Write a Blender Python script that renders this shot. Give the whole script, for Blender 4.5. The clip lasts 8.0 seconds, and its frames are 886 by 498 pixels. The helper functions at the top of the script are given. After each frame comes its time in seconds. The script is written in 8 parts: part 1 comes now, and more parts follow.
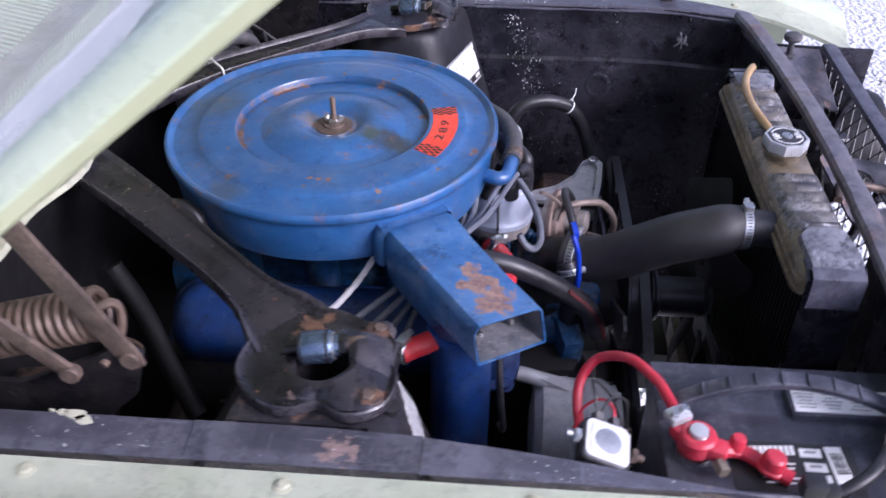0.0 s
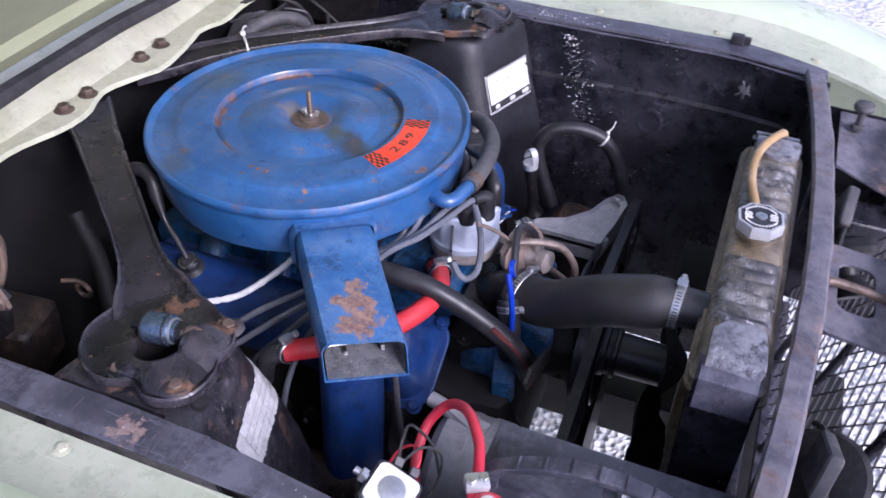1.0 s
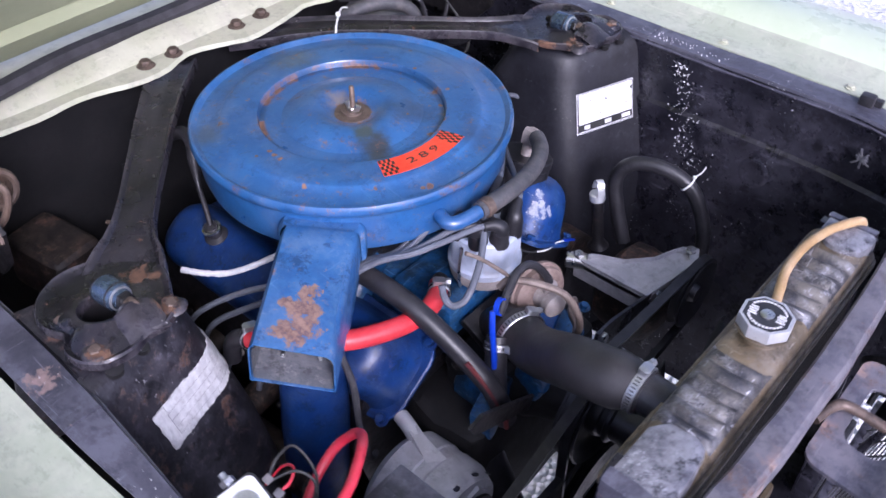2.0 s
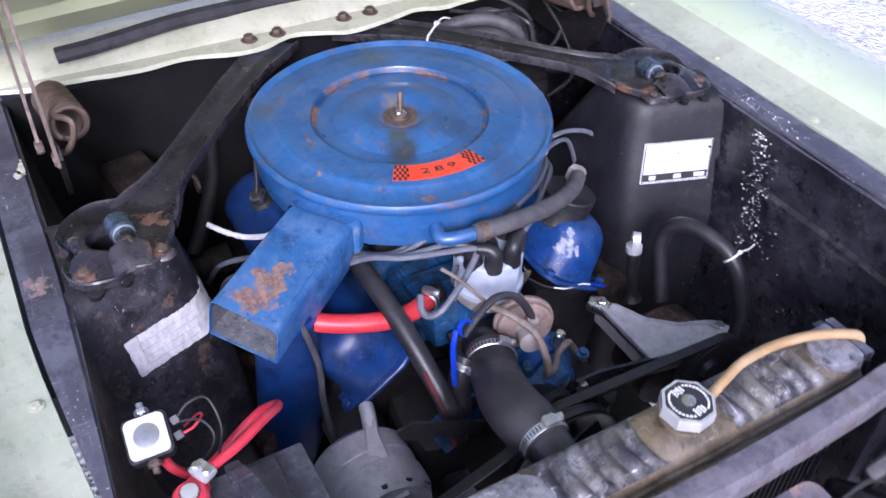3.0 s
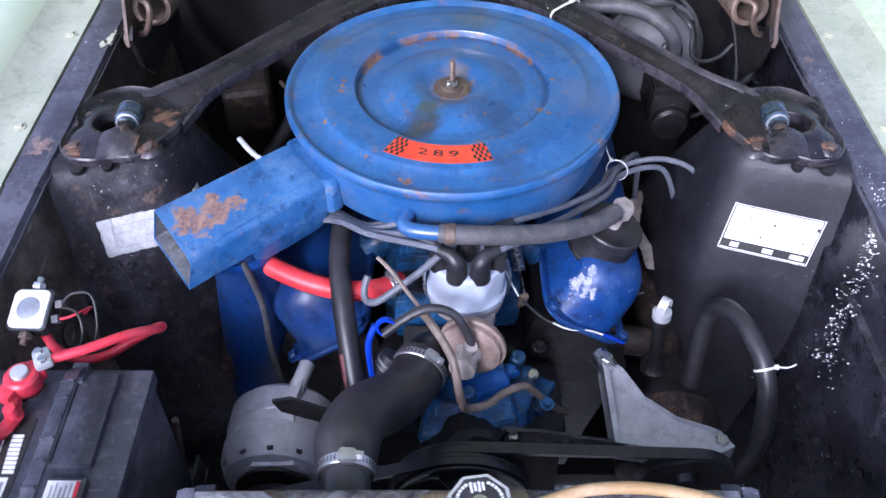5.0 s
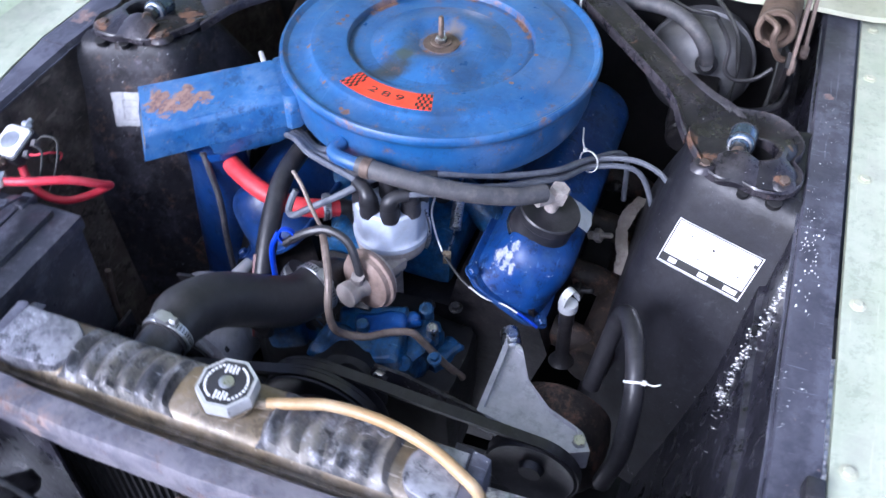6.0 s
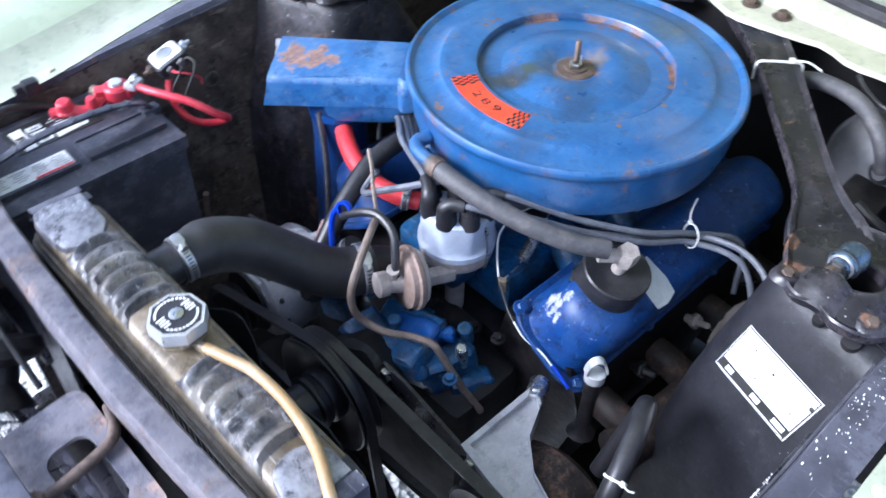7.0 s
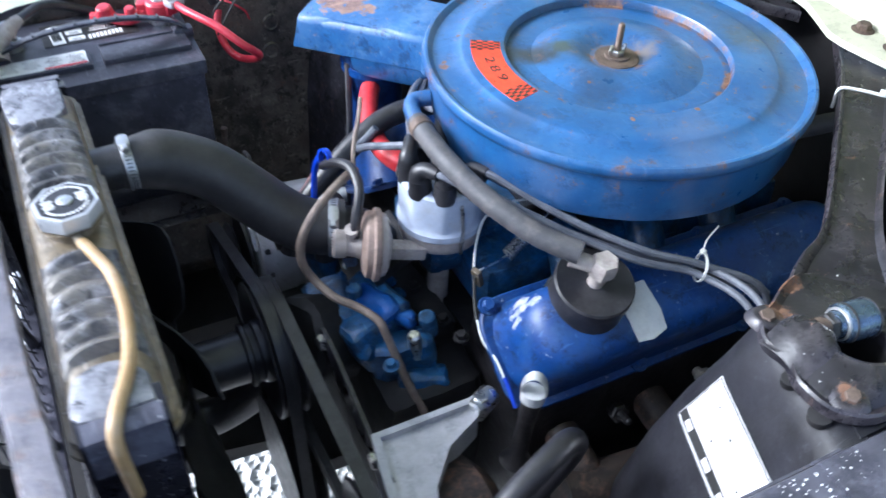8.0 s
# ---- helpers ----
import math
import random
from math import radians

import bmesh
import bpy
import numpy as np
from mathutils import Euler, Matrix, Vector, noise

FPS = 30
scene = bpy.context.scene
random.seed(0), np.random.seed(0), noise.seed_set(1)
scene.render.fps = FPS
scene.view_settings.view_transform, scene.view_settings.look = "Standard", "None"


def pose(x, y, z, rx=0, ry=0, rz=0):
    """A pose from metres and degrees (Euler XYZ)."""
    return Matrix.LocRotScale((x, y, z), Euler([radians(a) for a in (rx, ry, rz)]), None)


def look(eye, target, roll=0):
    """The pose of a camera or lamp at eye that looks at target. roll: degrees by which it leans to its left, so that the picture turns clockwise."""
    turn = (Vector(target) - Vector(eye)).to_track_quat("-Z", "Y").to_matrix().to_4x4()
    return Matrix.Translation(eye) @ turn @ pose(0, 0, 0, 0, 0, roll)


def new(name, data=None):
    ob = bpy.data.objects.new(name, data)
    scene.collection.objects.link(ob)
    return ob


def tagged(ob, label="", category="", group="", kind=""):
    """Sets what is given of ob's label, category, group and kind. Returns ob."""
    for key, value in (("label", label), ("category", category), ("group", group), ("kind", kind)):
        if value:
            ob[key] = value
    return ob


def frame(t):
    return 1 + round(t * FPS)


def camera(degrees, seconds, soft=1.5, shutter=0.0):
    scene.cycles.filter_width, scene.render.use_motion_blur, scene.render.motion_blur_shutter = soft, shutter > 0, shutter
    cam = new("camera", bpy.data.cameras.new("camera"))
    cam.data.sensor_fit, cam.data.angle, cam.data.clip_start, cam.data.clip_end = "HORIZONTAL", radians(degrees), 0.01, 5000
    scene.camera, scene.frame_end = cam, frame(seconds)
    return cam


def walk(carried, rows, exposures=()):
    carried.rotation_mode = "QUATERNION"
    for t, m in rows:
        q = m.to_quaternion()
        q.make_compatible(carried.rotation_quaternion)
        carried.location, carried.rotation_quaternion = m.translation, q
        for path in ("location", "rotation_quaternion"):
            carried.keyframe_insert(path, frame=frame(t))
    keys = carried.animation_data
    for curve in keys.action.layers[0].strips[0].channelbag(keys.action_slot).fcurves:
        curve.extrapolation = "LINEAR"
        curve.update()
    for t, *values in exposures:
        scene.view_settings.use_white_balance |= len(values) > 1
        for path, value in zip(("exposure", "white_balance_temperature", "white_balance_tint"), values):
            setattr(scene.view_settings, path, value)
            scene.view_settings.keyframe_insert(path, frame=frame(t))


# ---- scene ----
cam = camera(54.2, 8.0, 1.5, 0.4)
METRES, EYE, TILT, LEAN, TURN, OX, OY = 2.1525, 1.482, -38.0, 0.0, 4.4, 0.2005, -0.920
ROWS = [
    (0.0, 0.0, 0.0, 0.0, 0.0, 0.0, -0.0),
    (0.5, 0.0791, 0.0104, 0.013, 6.01, -0.59, -5.69),
    (1.0, 0.1417, 0.0202, 0.0342, 13.6, -2.59, -11.58),
    (1.5, 0.1822, 0.0529, 0.0649, 21.79, -6.12, -16.75),
    (3.0, 0.3275, 0.1317, 0.1567, 49.4, -17.74, -31.65),
    (3.5, 0.3246, 0.1826, 0.1873, 58.63, -23.53, -35.54),
    (4.0, 0.3362, 0.2282, 0.2232, 69.2, -31.03, -38.39),
    (5.5, 0.3507, 0.3418, 0.3127, 94.92, -48.73, -37.71),
    (6.0, 0.3603, 0.4187, 0.3652, 110.52, -58.22, -36.85),
    (6.5, 0.3297, 0.4544, 0.392, 123.32, -64.83, -34.0),
    (7.0, 0.2935, 0.5017, 0.4124, 139.41, -72.73, -28.14),
    (7.5, 0.2622, 0.5449, 0.4203, 149.8, -75.72, -22.56),
    (8.0, 0.2063, 0.5796, 0.4043, 156.15, -76.73, -20.1),
]
EXPOSURES = [(0.0, 0.5, 5450, 30), (1.5, 0.58, 5400, 30), (4.0, 0.72, 5250, 26), (6.0, 1.0, 5100, 20), (8.0, 1.30, 5250, 10)]
walk(cam, [(t, pose(OX, OY, EYE, TILT, LEAN, TURN) @ pose(METRES * x, METRES * y, METRES * z, 90 + pitch, roll, yaw))
           for t, x, y, z, yaw, pitch, roll in ROWS], EXPOSURES)

# ---- world and light: a bright, thinly overcast day ----
world = bpy.data.worlds.new("sky")
scene.world = world
world.use_nodes = True
wn, wl = world.node_tree.nodes, world.node_tree.links
wn.clear()
sky = wn.new("ShaderNodeTexSky")
sky.sky_type = "NISHITA"
sky.sun_disc = False
sky.sun_elevation, sky.sun_rotation = radians(33), radians(118)
sky.air_density, sky.dust_density = 1.0, 4.0
pale = wn.new("ShaderNodeHueSaturation")
pale.inputs["Saturation"].default_value = 0.62
back = wn.new("ShaderNodeBackground")
back.inputs["Strength"].default_value = 0.15
wout = wn.new("ShaderNodeOutputWorld")
wl.new(sky.outputs[0], pale.inputs["Color"])
wl.new(pale.outputs[0], back.inputs["Color"])
wl.new(back.outputs[0], wout.inputs["Surface"])

sun = new("sun", bpy.data.lights.new("sun", "SUN"))
sun.data.energy, sun.data.angle, sun.data.color = 1.8, radians(20), (1.0, 0.95, 0.86)
sun.matrix_world = look((5.0, -2.6, 4.4), (0, 0, 0.8))

# ---- materials ----
def shader(name):
    m = bpy.data.materials.new(name)
    m.use_nodes = True
    n, l = m.node_tree.nodes, m.node_tree.links
    return m, n, l, n["Principled BSDF"]


def noise_node(n, l, scale, detail=5.0, rough=0.6, where=None):
    if where is None:
        where = n.new("ShaderNodeNewGeometry").outputs["Position"]
    tex = n.new("ShaderNodeTexNoise")
    tex.inputs["Scale"].default_value, tex.inputs["Detail"].default_value = scale, detail
    tex.inputs["Roughness"].default_value = rough
    l.new(where, tex.inputs["Vector"])
    return tex.outputs["Fac"]


def ramp(n, l, fac, lo, hi):
    r = n.new("ShaderNodeMapRange")
    r.interpolation_type = "SMOOTHSTEP"
    r.inputs["From Min"].default_value, r.inputs["From Max"].default_value = lo, hi
    l.new(fac, r.inputs["Value"])
    return r.outputs["Result"]


def blend(n, l, fac, a, b):
    mx = n.new("ShaderNodeMix")
    mx.data_type = "RGBA"
    for socket, value in ((mx.inputs[0], fac), (mx.inputs[6], a), (mx.inputs[7], b)):
        if isinstance(value, (int, float)):
            socket.default_value = value
        elif isinstance(value, tuple):
            socket.default_value = (*value, 1)
        else:
            l.new(value, socket)
    return mx.outputs[2]


def arith(n, l, op, a, b):
    m = n.new("ShaderNodeMath")
    m.operation = op
    m.use_clamp = op in ("ADD", "MAXIMUM")
    for i, v in enumerate((a, b)):
        if isinstance(v, (int, float)):
            m.inputs[i].default_value = v
        else:
            l.new(v, m.inputs[i])
    return m.outputs[0]


def spots(n, l, places):
    """A mask of blotches: x, y and radius, seen from above, with ragged, broken edges."""
    geo = n.new("ShaderNodeNewGeometry")
    flat = n.new("ShaderNodeVectorMath")
    flat.operation = "MULTIPLY"
    flat.inputs[1].default_value = (1, 1, 0)
    l.new(geo.outputs["Position"], flat.inputs[0])
    total = None
    for x, y, r in places:
        d = n.new("ShaderNodeVectorMath")
        d.operation = "DISTANCE"
        d.inputs[1].default_value = (x, y, 0)
        l.new(flat.outputs[0], d.inputs[0])
        f = ramp(n, l, d.outputs["Value"], r * 1.9, 0.0)
        total = f if total is None else arith(n, l, "MAXIMUM", total, f)
    jag = arith(n, l, "SUBTRACT", noise_node(n, l, 60, 12, 0.78), 0.5)
    return ramp(n, l, arith(n, l, "ADD", arith(n, l, "MULTIPLY", total, 0.62), arith(n, l, "MULTIPLY", jag, 2.6)), 0.28, 0.46)


RUST_A, RUST_B = (0.075, 0.040, 0.028), (0.205, 0.112, 0.075)


def soft_spot(n, l, x, y, r):
    """A soft round stain seen from above, with a cloudy edge."""
    geo = n.new("ShaderNodeNewGeometry")
    flat = n.new("ShaderNodeVectorMath")
    flat.operation = "MULTIPLY_ADD"
    flat.inputs[1].default_value, flat.inputs[2].default_value = (1, 1, 0), (-x, -y, 0)
    l.new(geo.outputs["Position"], flat.inputs[0])
    ln = n.new("ShaderNodeVectorMath")
    ln.operation = "LENGTH"
    l.new(flat.outputs[0], ln.inputs[0])
    cloud = arith(n, l, "MULTIPLY", arith(n, l, "SUBTRACT", noise_node(n, l, 0.9 / r, 8, 0.7), 0.5), r * 2.2)
    return ramp(n, l, arith(n, l, "SUBTRACT", ln.outputs["Value"], cloud), r * 1.1, r * 0.15)


def streaks(n, l, stretch, lo, hi):
    """Fine scratches: noise drawn out along one direction."""
    v = n.new("ShaderNodeVectorMath")
    v.operation = "MULTIPLY"
    v.inputs[1].default_value = stretch
    l.new(n.new("ShaderNodeNewGeometry").outputs["Position"], v.inputs[0])
    return ramp(n, l, noise_node(n, l, 1.0, 3, 0.5, v.outputs[0]), lo, hi)


def surface(name, base, second, scale=18.0, rough=0.5, metal=0.0, bump=0.15, grain=220.0, rust=0.0, rust_scale=30.0,
            dust=0.0, dust_col=(0.30, 0.28, 0.26), speck=0.0, speck_col=(0.65, 0.65, 0.65), coat=0.0, marks=(), mark_col=None,
            spec=0.5, coat_rough=0.16, halo=(), ring=(), blotch=0.0, fleck=0.0, speck_scale=140.0, scratch=0.0, mark_pale=None, edge=0.0):
    m, n, l, b = shader(name)
    col = blend(n, l, ramp(n, l, noise_node(n, l, scale, 10, 0.72), 0.36, 0.64), base, second)
    rgh = arith(n, l, "ADD", arith(n, l, "MULTIPLY", noise_node(n, l, scale * 3, 8, 0.7), 0.5), rough - 0.25)
    if dust:
        d = arith(n, l, "MULTIPLY", ramp(n, l, noise_node(n, l, scale * 1.7, 10, 0.75), 0.46, 0.66), dust)
        col = blend(n, l, d, col, dust_col)
    if blotch:
        col = blend(n, l, arith(n, l, "MULTIPLY", ramp(n, l, noise_node(n, l, 5.5, 9, 0.72), 0.48, 0.66), blotch), col, dust_col)
    if fleck:
        clump = ramp(n, l, noise_node(n, l, 11, 6, 0.7), 0.44, 0.62)
        lite = tuple(min(0.9, 1.35 * c) for c in (dust_col if dust else second))
        dim = tuple(0.45 * c for c in base)
        wear = ramp(n, l, noise_node(n, l, 75, 12, 0.82), 0.54, 0.61)
        col = blend(n, l, arith(n, l, "MULTIPLY", arith(n, l, "MULTIPLY", wear, clump), fleck), col, lite)
        col = blend(n, l, arith(n, l, "MULTIPLY", ramp(n, l, noise_node(n, l, 46, 12, 0.8), 0.52, 0.60), fleck), col, dim)
    if scratch:
        pale = tuple(min(0.8, 2.2 * c + 0.02) for c in (dust_col if dust else second))
        for stretch in ((14, 260, 90), (230, 24, 120)):
            col = blend(n, l, arith(n, l, "MULTIPLY", streaks(n, l, stretch, 0.66, 0.72), scratch), col, pale)
    if edge:
        sharp = ramp(n, l, n.new("ShaderNodeNewGeometry").outputs["Pointiness"], 0.51, 0.56)
        worn = arith(n, l, "MULTIPLY", arith(n, l, "MULTIPLY", sharp, ramp(n, l, noise_node(n, l, 40, 8, 0.75), 0.42, 0.56)), edge)
        col = blend(n, l, worn, col, tuple(min(0.6, 1.5 * c + 0.02) for c in (dust_col if dust else second)))
    for x, y, r, tint, much in halo:
        col = blend(n, l, arith(n, l, "MULTIPLY", soft_spot(n, l, x, y, r), much), col, tint)
    mask = None
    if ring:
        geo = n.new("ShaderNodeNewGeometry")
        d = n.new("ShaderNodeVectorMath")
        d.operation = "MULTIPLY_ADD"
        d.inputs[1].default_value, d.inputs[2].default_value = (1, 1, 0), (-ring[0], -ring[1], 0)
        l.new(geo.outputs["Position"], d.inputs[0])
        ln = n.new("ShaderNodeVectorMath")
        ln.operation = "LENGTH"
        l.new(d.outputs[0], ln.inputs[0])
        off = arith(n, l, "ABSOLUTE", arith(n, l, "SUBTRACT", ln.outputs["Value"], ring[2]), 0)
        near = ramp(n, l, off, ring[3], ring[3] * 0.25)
        # groove shading mixed into the paint as a dark blue band
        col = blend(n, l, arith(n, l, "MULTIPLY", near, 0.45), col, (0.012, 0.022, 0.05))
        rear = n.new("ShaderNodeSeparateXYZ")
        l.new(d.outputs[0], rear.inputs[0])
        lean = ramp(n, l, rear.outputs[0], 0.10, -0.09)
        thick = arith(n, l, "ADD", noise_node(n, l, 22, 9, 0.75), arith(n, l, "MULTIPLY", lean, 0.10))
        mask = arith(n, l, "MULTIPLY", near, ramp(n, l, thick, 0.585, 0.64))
    if rust:
        rs = ramp(n, l, noise_node(n, l, rust_scale, 12, 0.78), 0.72 - rust * 0.28, 0.82 - rust * 0.22)
        mask = rs if mask is None else arith(n, l, "MAXIMUM", mask, rs)
    if marks:
        ms = spots(n, l, marks)
        mask = ms if mask is None else arith(n, l, "MAXIMUM", mask, ms)
    if mask is not None:
        rc = blend(n, l, ramp(n, l, noise_node(n, l, 120, 8, 0.75), 0.35, 0.65), RUST_A if mark_col is None else mark_col, RUST_B if mark_pale is None else mark_pale)
        col = blend(n, l, arith(n, l, "MULTIPLY", mask, 0.88), col, rc)
        rgh = arith(n, l, "MAXIMUM", rgh, arith(n, l, "MULTIPLY", mask, 0.85))
    if speck:
        s = ramp(n, l, noise_node(n, l, speck_scale, 3, 0.5), 0.80 - speck * 0.14, 0.82 - speck * 0.14)
        s = arith(n, l, "MULTIPLY", s, ramp(n, l, noise_node(n, l, 7, 5), 0.52, 0.62))
        col = blend(n, l, s, col, speck_col)
    l.new(col, b.inputs["Base Color"])
    l.new(rgh, b.inputs["Roughness"])
    if mask is not None and metal:
        l.new(arith(n, l, "SUBTRACT", metal, arith(n, l, "MULTIPLY", mask, metal)), b.inputs["Metallic"])
    else:
        b.inputs["Metallic"].default_value = metal
    b.inputs["Specular IOR Level"].default_value = spec
    b.inputs["Coat Weight"].default_value = coat
    b.inputs["Coat Roughness"].default_value = coat_rough
    if bump:
        bp = n.new("ShaderNodeBump")
        bp.inputs["Strength"].default_value, bp.inputs["Distance"].default_value = bump, 0.002
        h = arith(n, l, "ADD", arith(n, l, "MULTIPLY", noise_node(n, l, grain, 5, 0.6), 0.6), arith(n, l, "MULTIPLY", noise_node(n, l, grain * 0.2, 6, 0.7), 0.8))
        if mask is not None:
            h = arith(n, l, "ADD", h, arith(n, l, "MULTIPLY", mask, 0.4))
        l.new(h, bp.inputs["Height"])
        l.new(bp.outputs[0], b.inputs["Normal"])
    return m


LID_RUST = [(0.171, -0.050, 0.0055), (0.168, -0.057, 0.003), (0.070, -0.147, 0.003), (0.132, -0.096, 0.003), (0.003, -0.132, 0.004), (0.012, -0.133, 0.004),
            (-0.008, -0.131, 0.003), (-0.012, -0.147, 0.002), (-0.005, 0.0, 0.024), (0.066, 0.086, 0.003), (0.100, 0.030, 0.004),
            (0.056, 0.111, 0.0035), (-0.085, 0.080, 0.003), (0.098, 0.055, 0.0035), (-0.011, 0.122, 0.003), (0.055, 0.038, 0.0022)]
SNORKEL_RUST = [(0.190, -0.258, 0.019), (0.177, -0.243, 0.014), (0.203, -0.274, 0.018), (0.212, -0.288, 0.013), (0.192, -0.287, 0.013), (0.205, -0.262, 0.010), (0.170, -0.262, 0.008)]
BLUE_A, BLUE_B = (0.017, 0.084, 0.245), (0.032, 0.124, 0.32)
LID_HALO = [(-0.036, 0.004, 0.020, (0.20, 0.16, 0.12), 0.75), (-0.005, 0.0, 0.036, (0.12, 0.085, 0.055), 0.75), (0.048, -0.026, 0.022, (0.050, 0.060, 0.035), 0.85),
            (0.072, -0.036, 0.026, (0.028, 0.030, 0.030), 0.9), (0.090, -0.048, 0.020, (0.045, 0.055, 0.065), 0.7), (0.055, 0.055, 0.040, (0.016, 0.036, 0.085), 0.7),
            (-0.155, 0.03, 0.045, (0.065, 0.080, 0.055), 0.5), (-0.10, -0.155, 0.030, (0.055, 0.06, 0.045), 0.5), (0.02, 0.16, 0.05, (0.10, 0.14, 0.24), 0.5),
            (0.15, 0.06, 0.03, (0.02, 0.04, 0.085), 0.5)]
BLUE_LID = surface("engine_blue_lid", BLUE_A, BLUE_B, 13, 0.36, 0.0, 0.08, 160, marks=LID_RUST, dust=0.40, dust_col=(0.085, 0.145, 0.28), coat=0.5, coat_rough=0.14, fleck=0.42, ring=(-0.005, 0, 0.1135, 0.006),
                   halo=LID_HALO, mark_col=(0.10, 0.045, 0.022), mark_pale=(0.29, 0.145, 0.07), scratch=0.10, blotch=0.25, rust=0.60, rust_scale=44)
BLUE_SNORKEL = surface("engine_blue_snorkel", BLUE_A, BLUE_B, 18, 0.42, 0.0, 0.25, 120, marks=SNORKEL_RUST, dust=0.55, dust_col=(0.11, 0.19, 0.33), rust=0.54, rust_scale=75, fleck=0.7, scratch=0.10, blotch=0.35, coat=0.3, mark_col=(0.115, 0.055, 0.036), mark_pale=(0.31, 0.18, 0.115))
BLUE = surface("engine_blue", (0.006, 0.040, 0.19), (0.011, 0.070, 0.29), 16, 0.36, 0.0, 0.12, 160, rust=0.28, rust_scale=38, dust=0.3, dust_col=(0.05, 0.12, 0.26), fleck=0.4, scratch=0.3)
# engine blue darkened: the shade under the air cleaner is in the colour
BLUE_DEEP = surface("engine_blue_shaded", (0.005, 0.022, 0.10), (0.008, 0.040, 0.17), 14, 0.42, 0.0, 0.3, 100, dust=0.4, dust_col=(0.045, 0.07, 0.13), fleck=0.7, scratch=0.2, rust=0.45, rust_scale=34)
BLUE_DIRTY = surface("engine_blue_grimy", (0.013, 0.090, 0.25), (0.010, 0.024, 0.050), 34, 0.36, 0.0, 0.6, 100, rust=0.36, rust_scale=45, dust=0.5, dust_col=(0.085, 0.16, 0.25), fleck=0.8, scratch=0.3)
COVER_FLAKES = [(0.182, 0.148, 0.008), (0.188, 0.158, 0.007), (0.177, 0.166, 0.006), (0.193, 0.166, 0.004)]
BLUE_CHIPPED = surface("engine_blue_chipped", (0.005, 0.031, 0.145), (0.009, 0.056, 0.235), 12, 0.46, 0.0, 0.25, 90, marks=COVER_FLAKES, mark_col=(0.16, 0.20, 0.30), mark_pale=(0.46, 0.47, 0.52), dust=0.45, dust_col=(0.045, 0.095, 0.20), fleck=0.8, scratch=0.25, blotch=0.3)
GREEN = surface("pale_green_paint", (0.50, 0.58, 0.40), (0.56, 0.63, 0.46), 5, 0.30, 0.0, 0.02, 300, coat=0.5)
HOOD_SKIN = surface("polished_pale_green_paint", (0.44, 0.53, 0.40), (0.48, 0.57, 0.44), 5, 0.30, 0.0, 0.0, 300, coat=1.0, coat_rough=0.03, spec=0.9)
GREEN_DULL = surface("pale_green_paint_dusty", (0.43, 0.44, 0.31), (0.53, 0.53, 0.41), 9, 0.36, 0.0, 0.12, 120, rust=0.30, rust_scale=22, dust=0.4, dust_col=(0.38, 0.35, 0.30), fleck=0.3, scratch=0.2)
GUTTER = surface("dull_gutter_paint", (0.38, 0.42, 0.31), (0.47, 0.50, 0.39), 10, 0.42, 0.0, 0.12, 120, rust=0.25, rust_scale=24, dust=0.4, dust_col=(0.33, 0.32, 0.27), fleck=0.3, scratch=0.2)
# pale green turned olive: the bonnet's underside shade as a colour
OLIVE = surface("hood_underside_shade_olive", (0.42, 0.45, 0.27), (0.47, 0.50, 0.31), 6, 0.45, 0.0, 0.04, 200)
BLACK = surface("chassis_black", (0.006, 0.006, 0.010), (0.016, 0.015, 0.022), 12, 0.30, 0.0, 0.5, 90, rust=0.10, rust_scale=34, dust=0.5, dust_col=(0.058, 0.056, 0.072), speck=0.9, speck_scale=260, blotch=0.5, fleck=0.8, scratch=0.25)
# brown dirt and rust, brightened for the light that falls on this side
APRON_BROWN = surface("dirty_brown_black_lit", (0.030, 0.026, 0.024), (0.095, 0.076, 0.064), 12, 0.36, 0.0, 0.5, 90, rust=0.58, rust_scale=24, dust=0.6, dust_col=(0.21, 0.18, 0.155), blotch=0.6, fleck=0.9, scratch=0.25)
# lighter and bluer than the apron: sky sheen on the flat lip, as colour
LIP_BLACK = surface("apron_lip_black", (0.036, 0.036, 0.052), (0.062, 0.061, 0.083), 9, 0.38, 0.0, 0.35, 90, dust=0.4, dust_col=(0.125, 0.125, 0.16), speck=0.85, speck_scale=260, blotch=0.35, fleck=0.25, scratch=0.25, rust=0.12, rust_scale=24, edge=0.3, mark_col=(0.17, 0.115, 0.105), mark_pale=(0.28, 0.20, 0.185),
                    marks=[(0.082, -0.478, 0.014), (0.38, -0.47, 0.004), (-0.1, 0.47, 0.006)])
TOWER_BLACK = surface("shock_tower_black", (0.005, 0.005, 0.008), (0.014, 0.014, 0.020), 10, 0.50, 0.0, 0.5, 70, rust=0.15, rust_scale=36, dust=0.3, dust_col=(0.036, 0.036, 0.045), blotch=0.3, fleck=0.5, scratch=0.15, speck=0.8, speck_scale=260)
TOWER_RUSTY = surface("shock_tower_black_rusty", (0.009, 0.009, 0.013), (0.026, 0.024, 0.030), 13, 0.46, 0.0, 0.6, 70, rust=0.68, rust_scale=40, dust=0.45, dust_col=(0.085, 0.080, 0.095), blotch=0.4, fleck=0.95, scratch=0.2, speck=0.8, speck_scale=200)
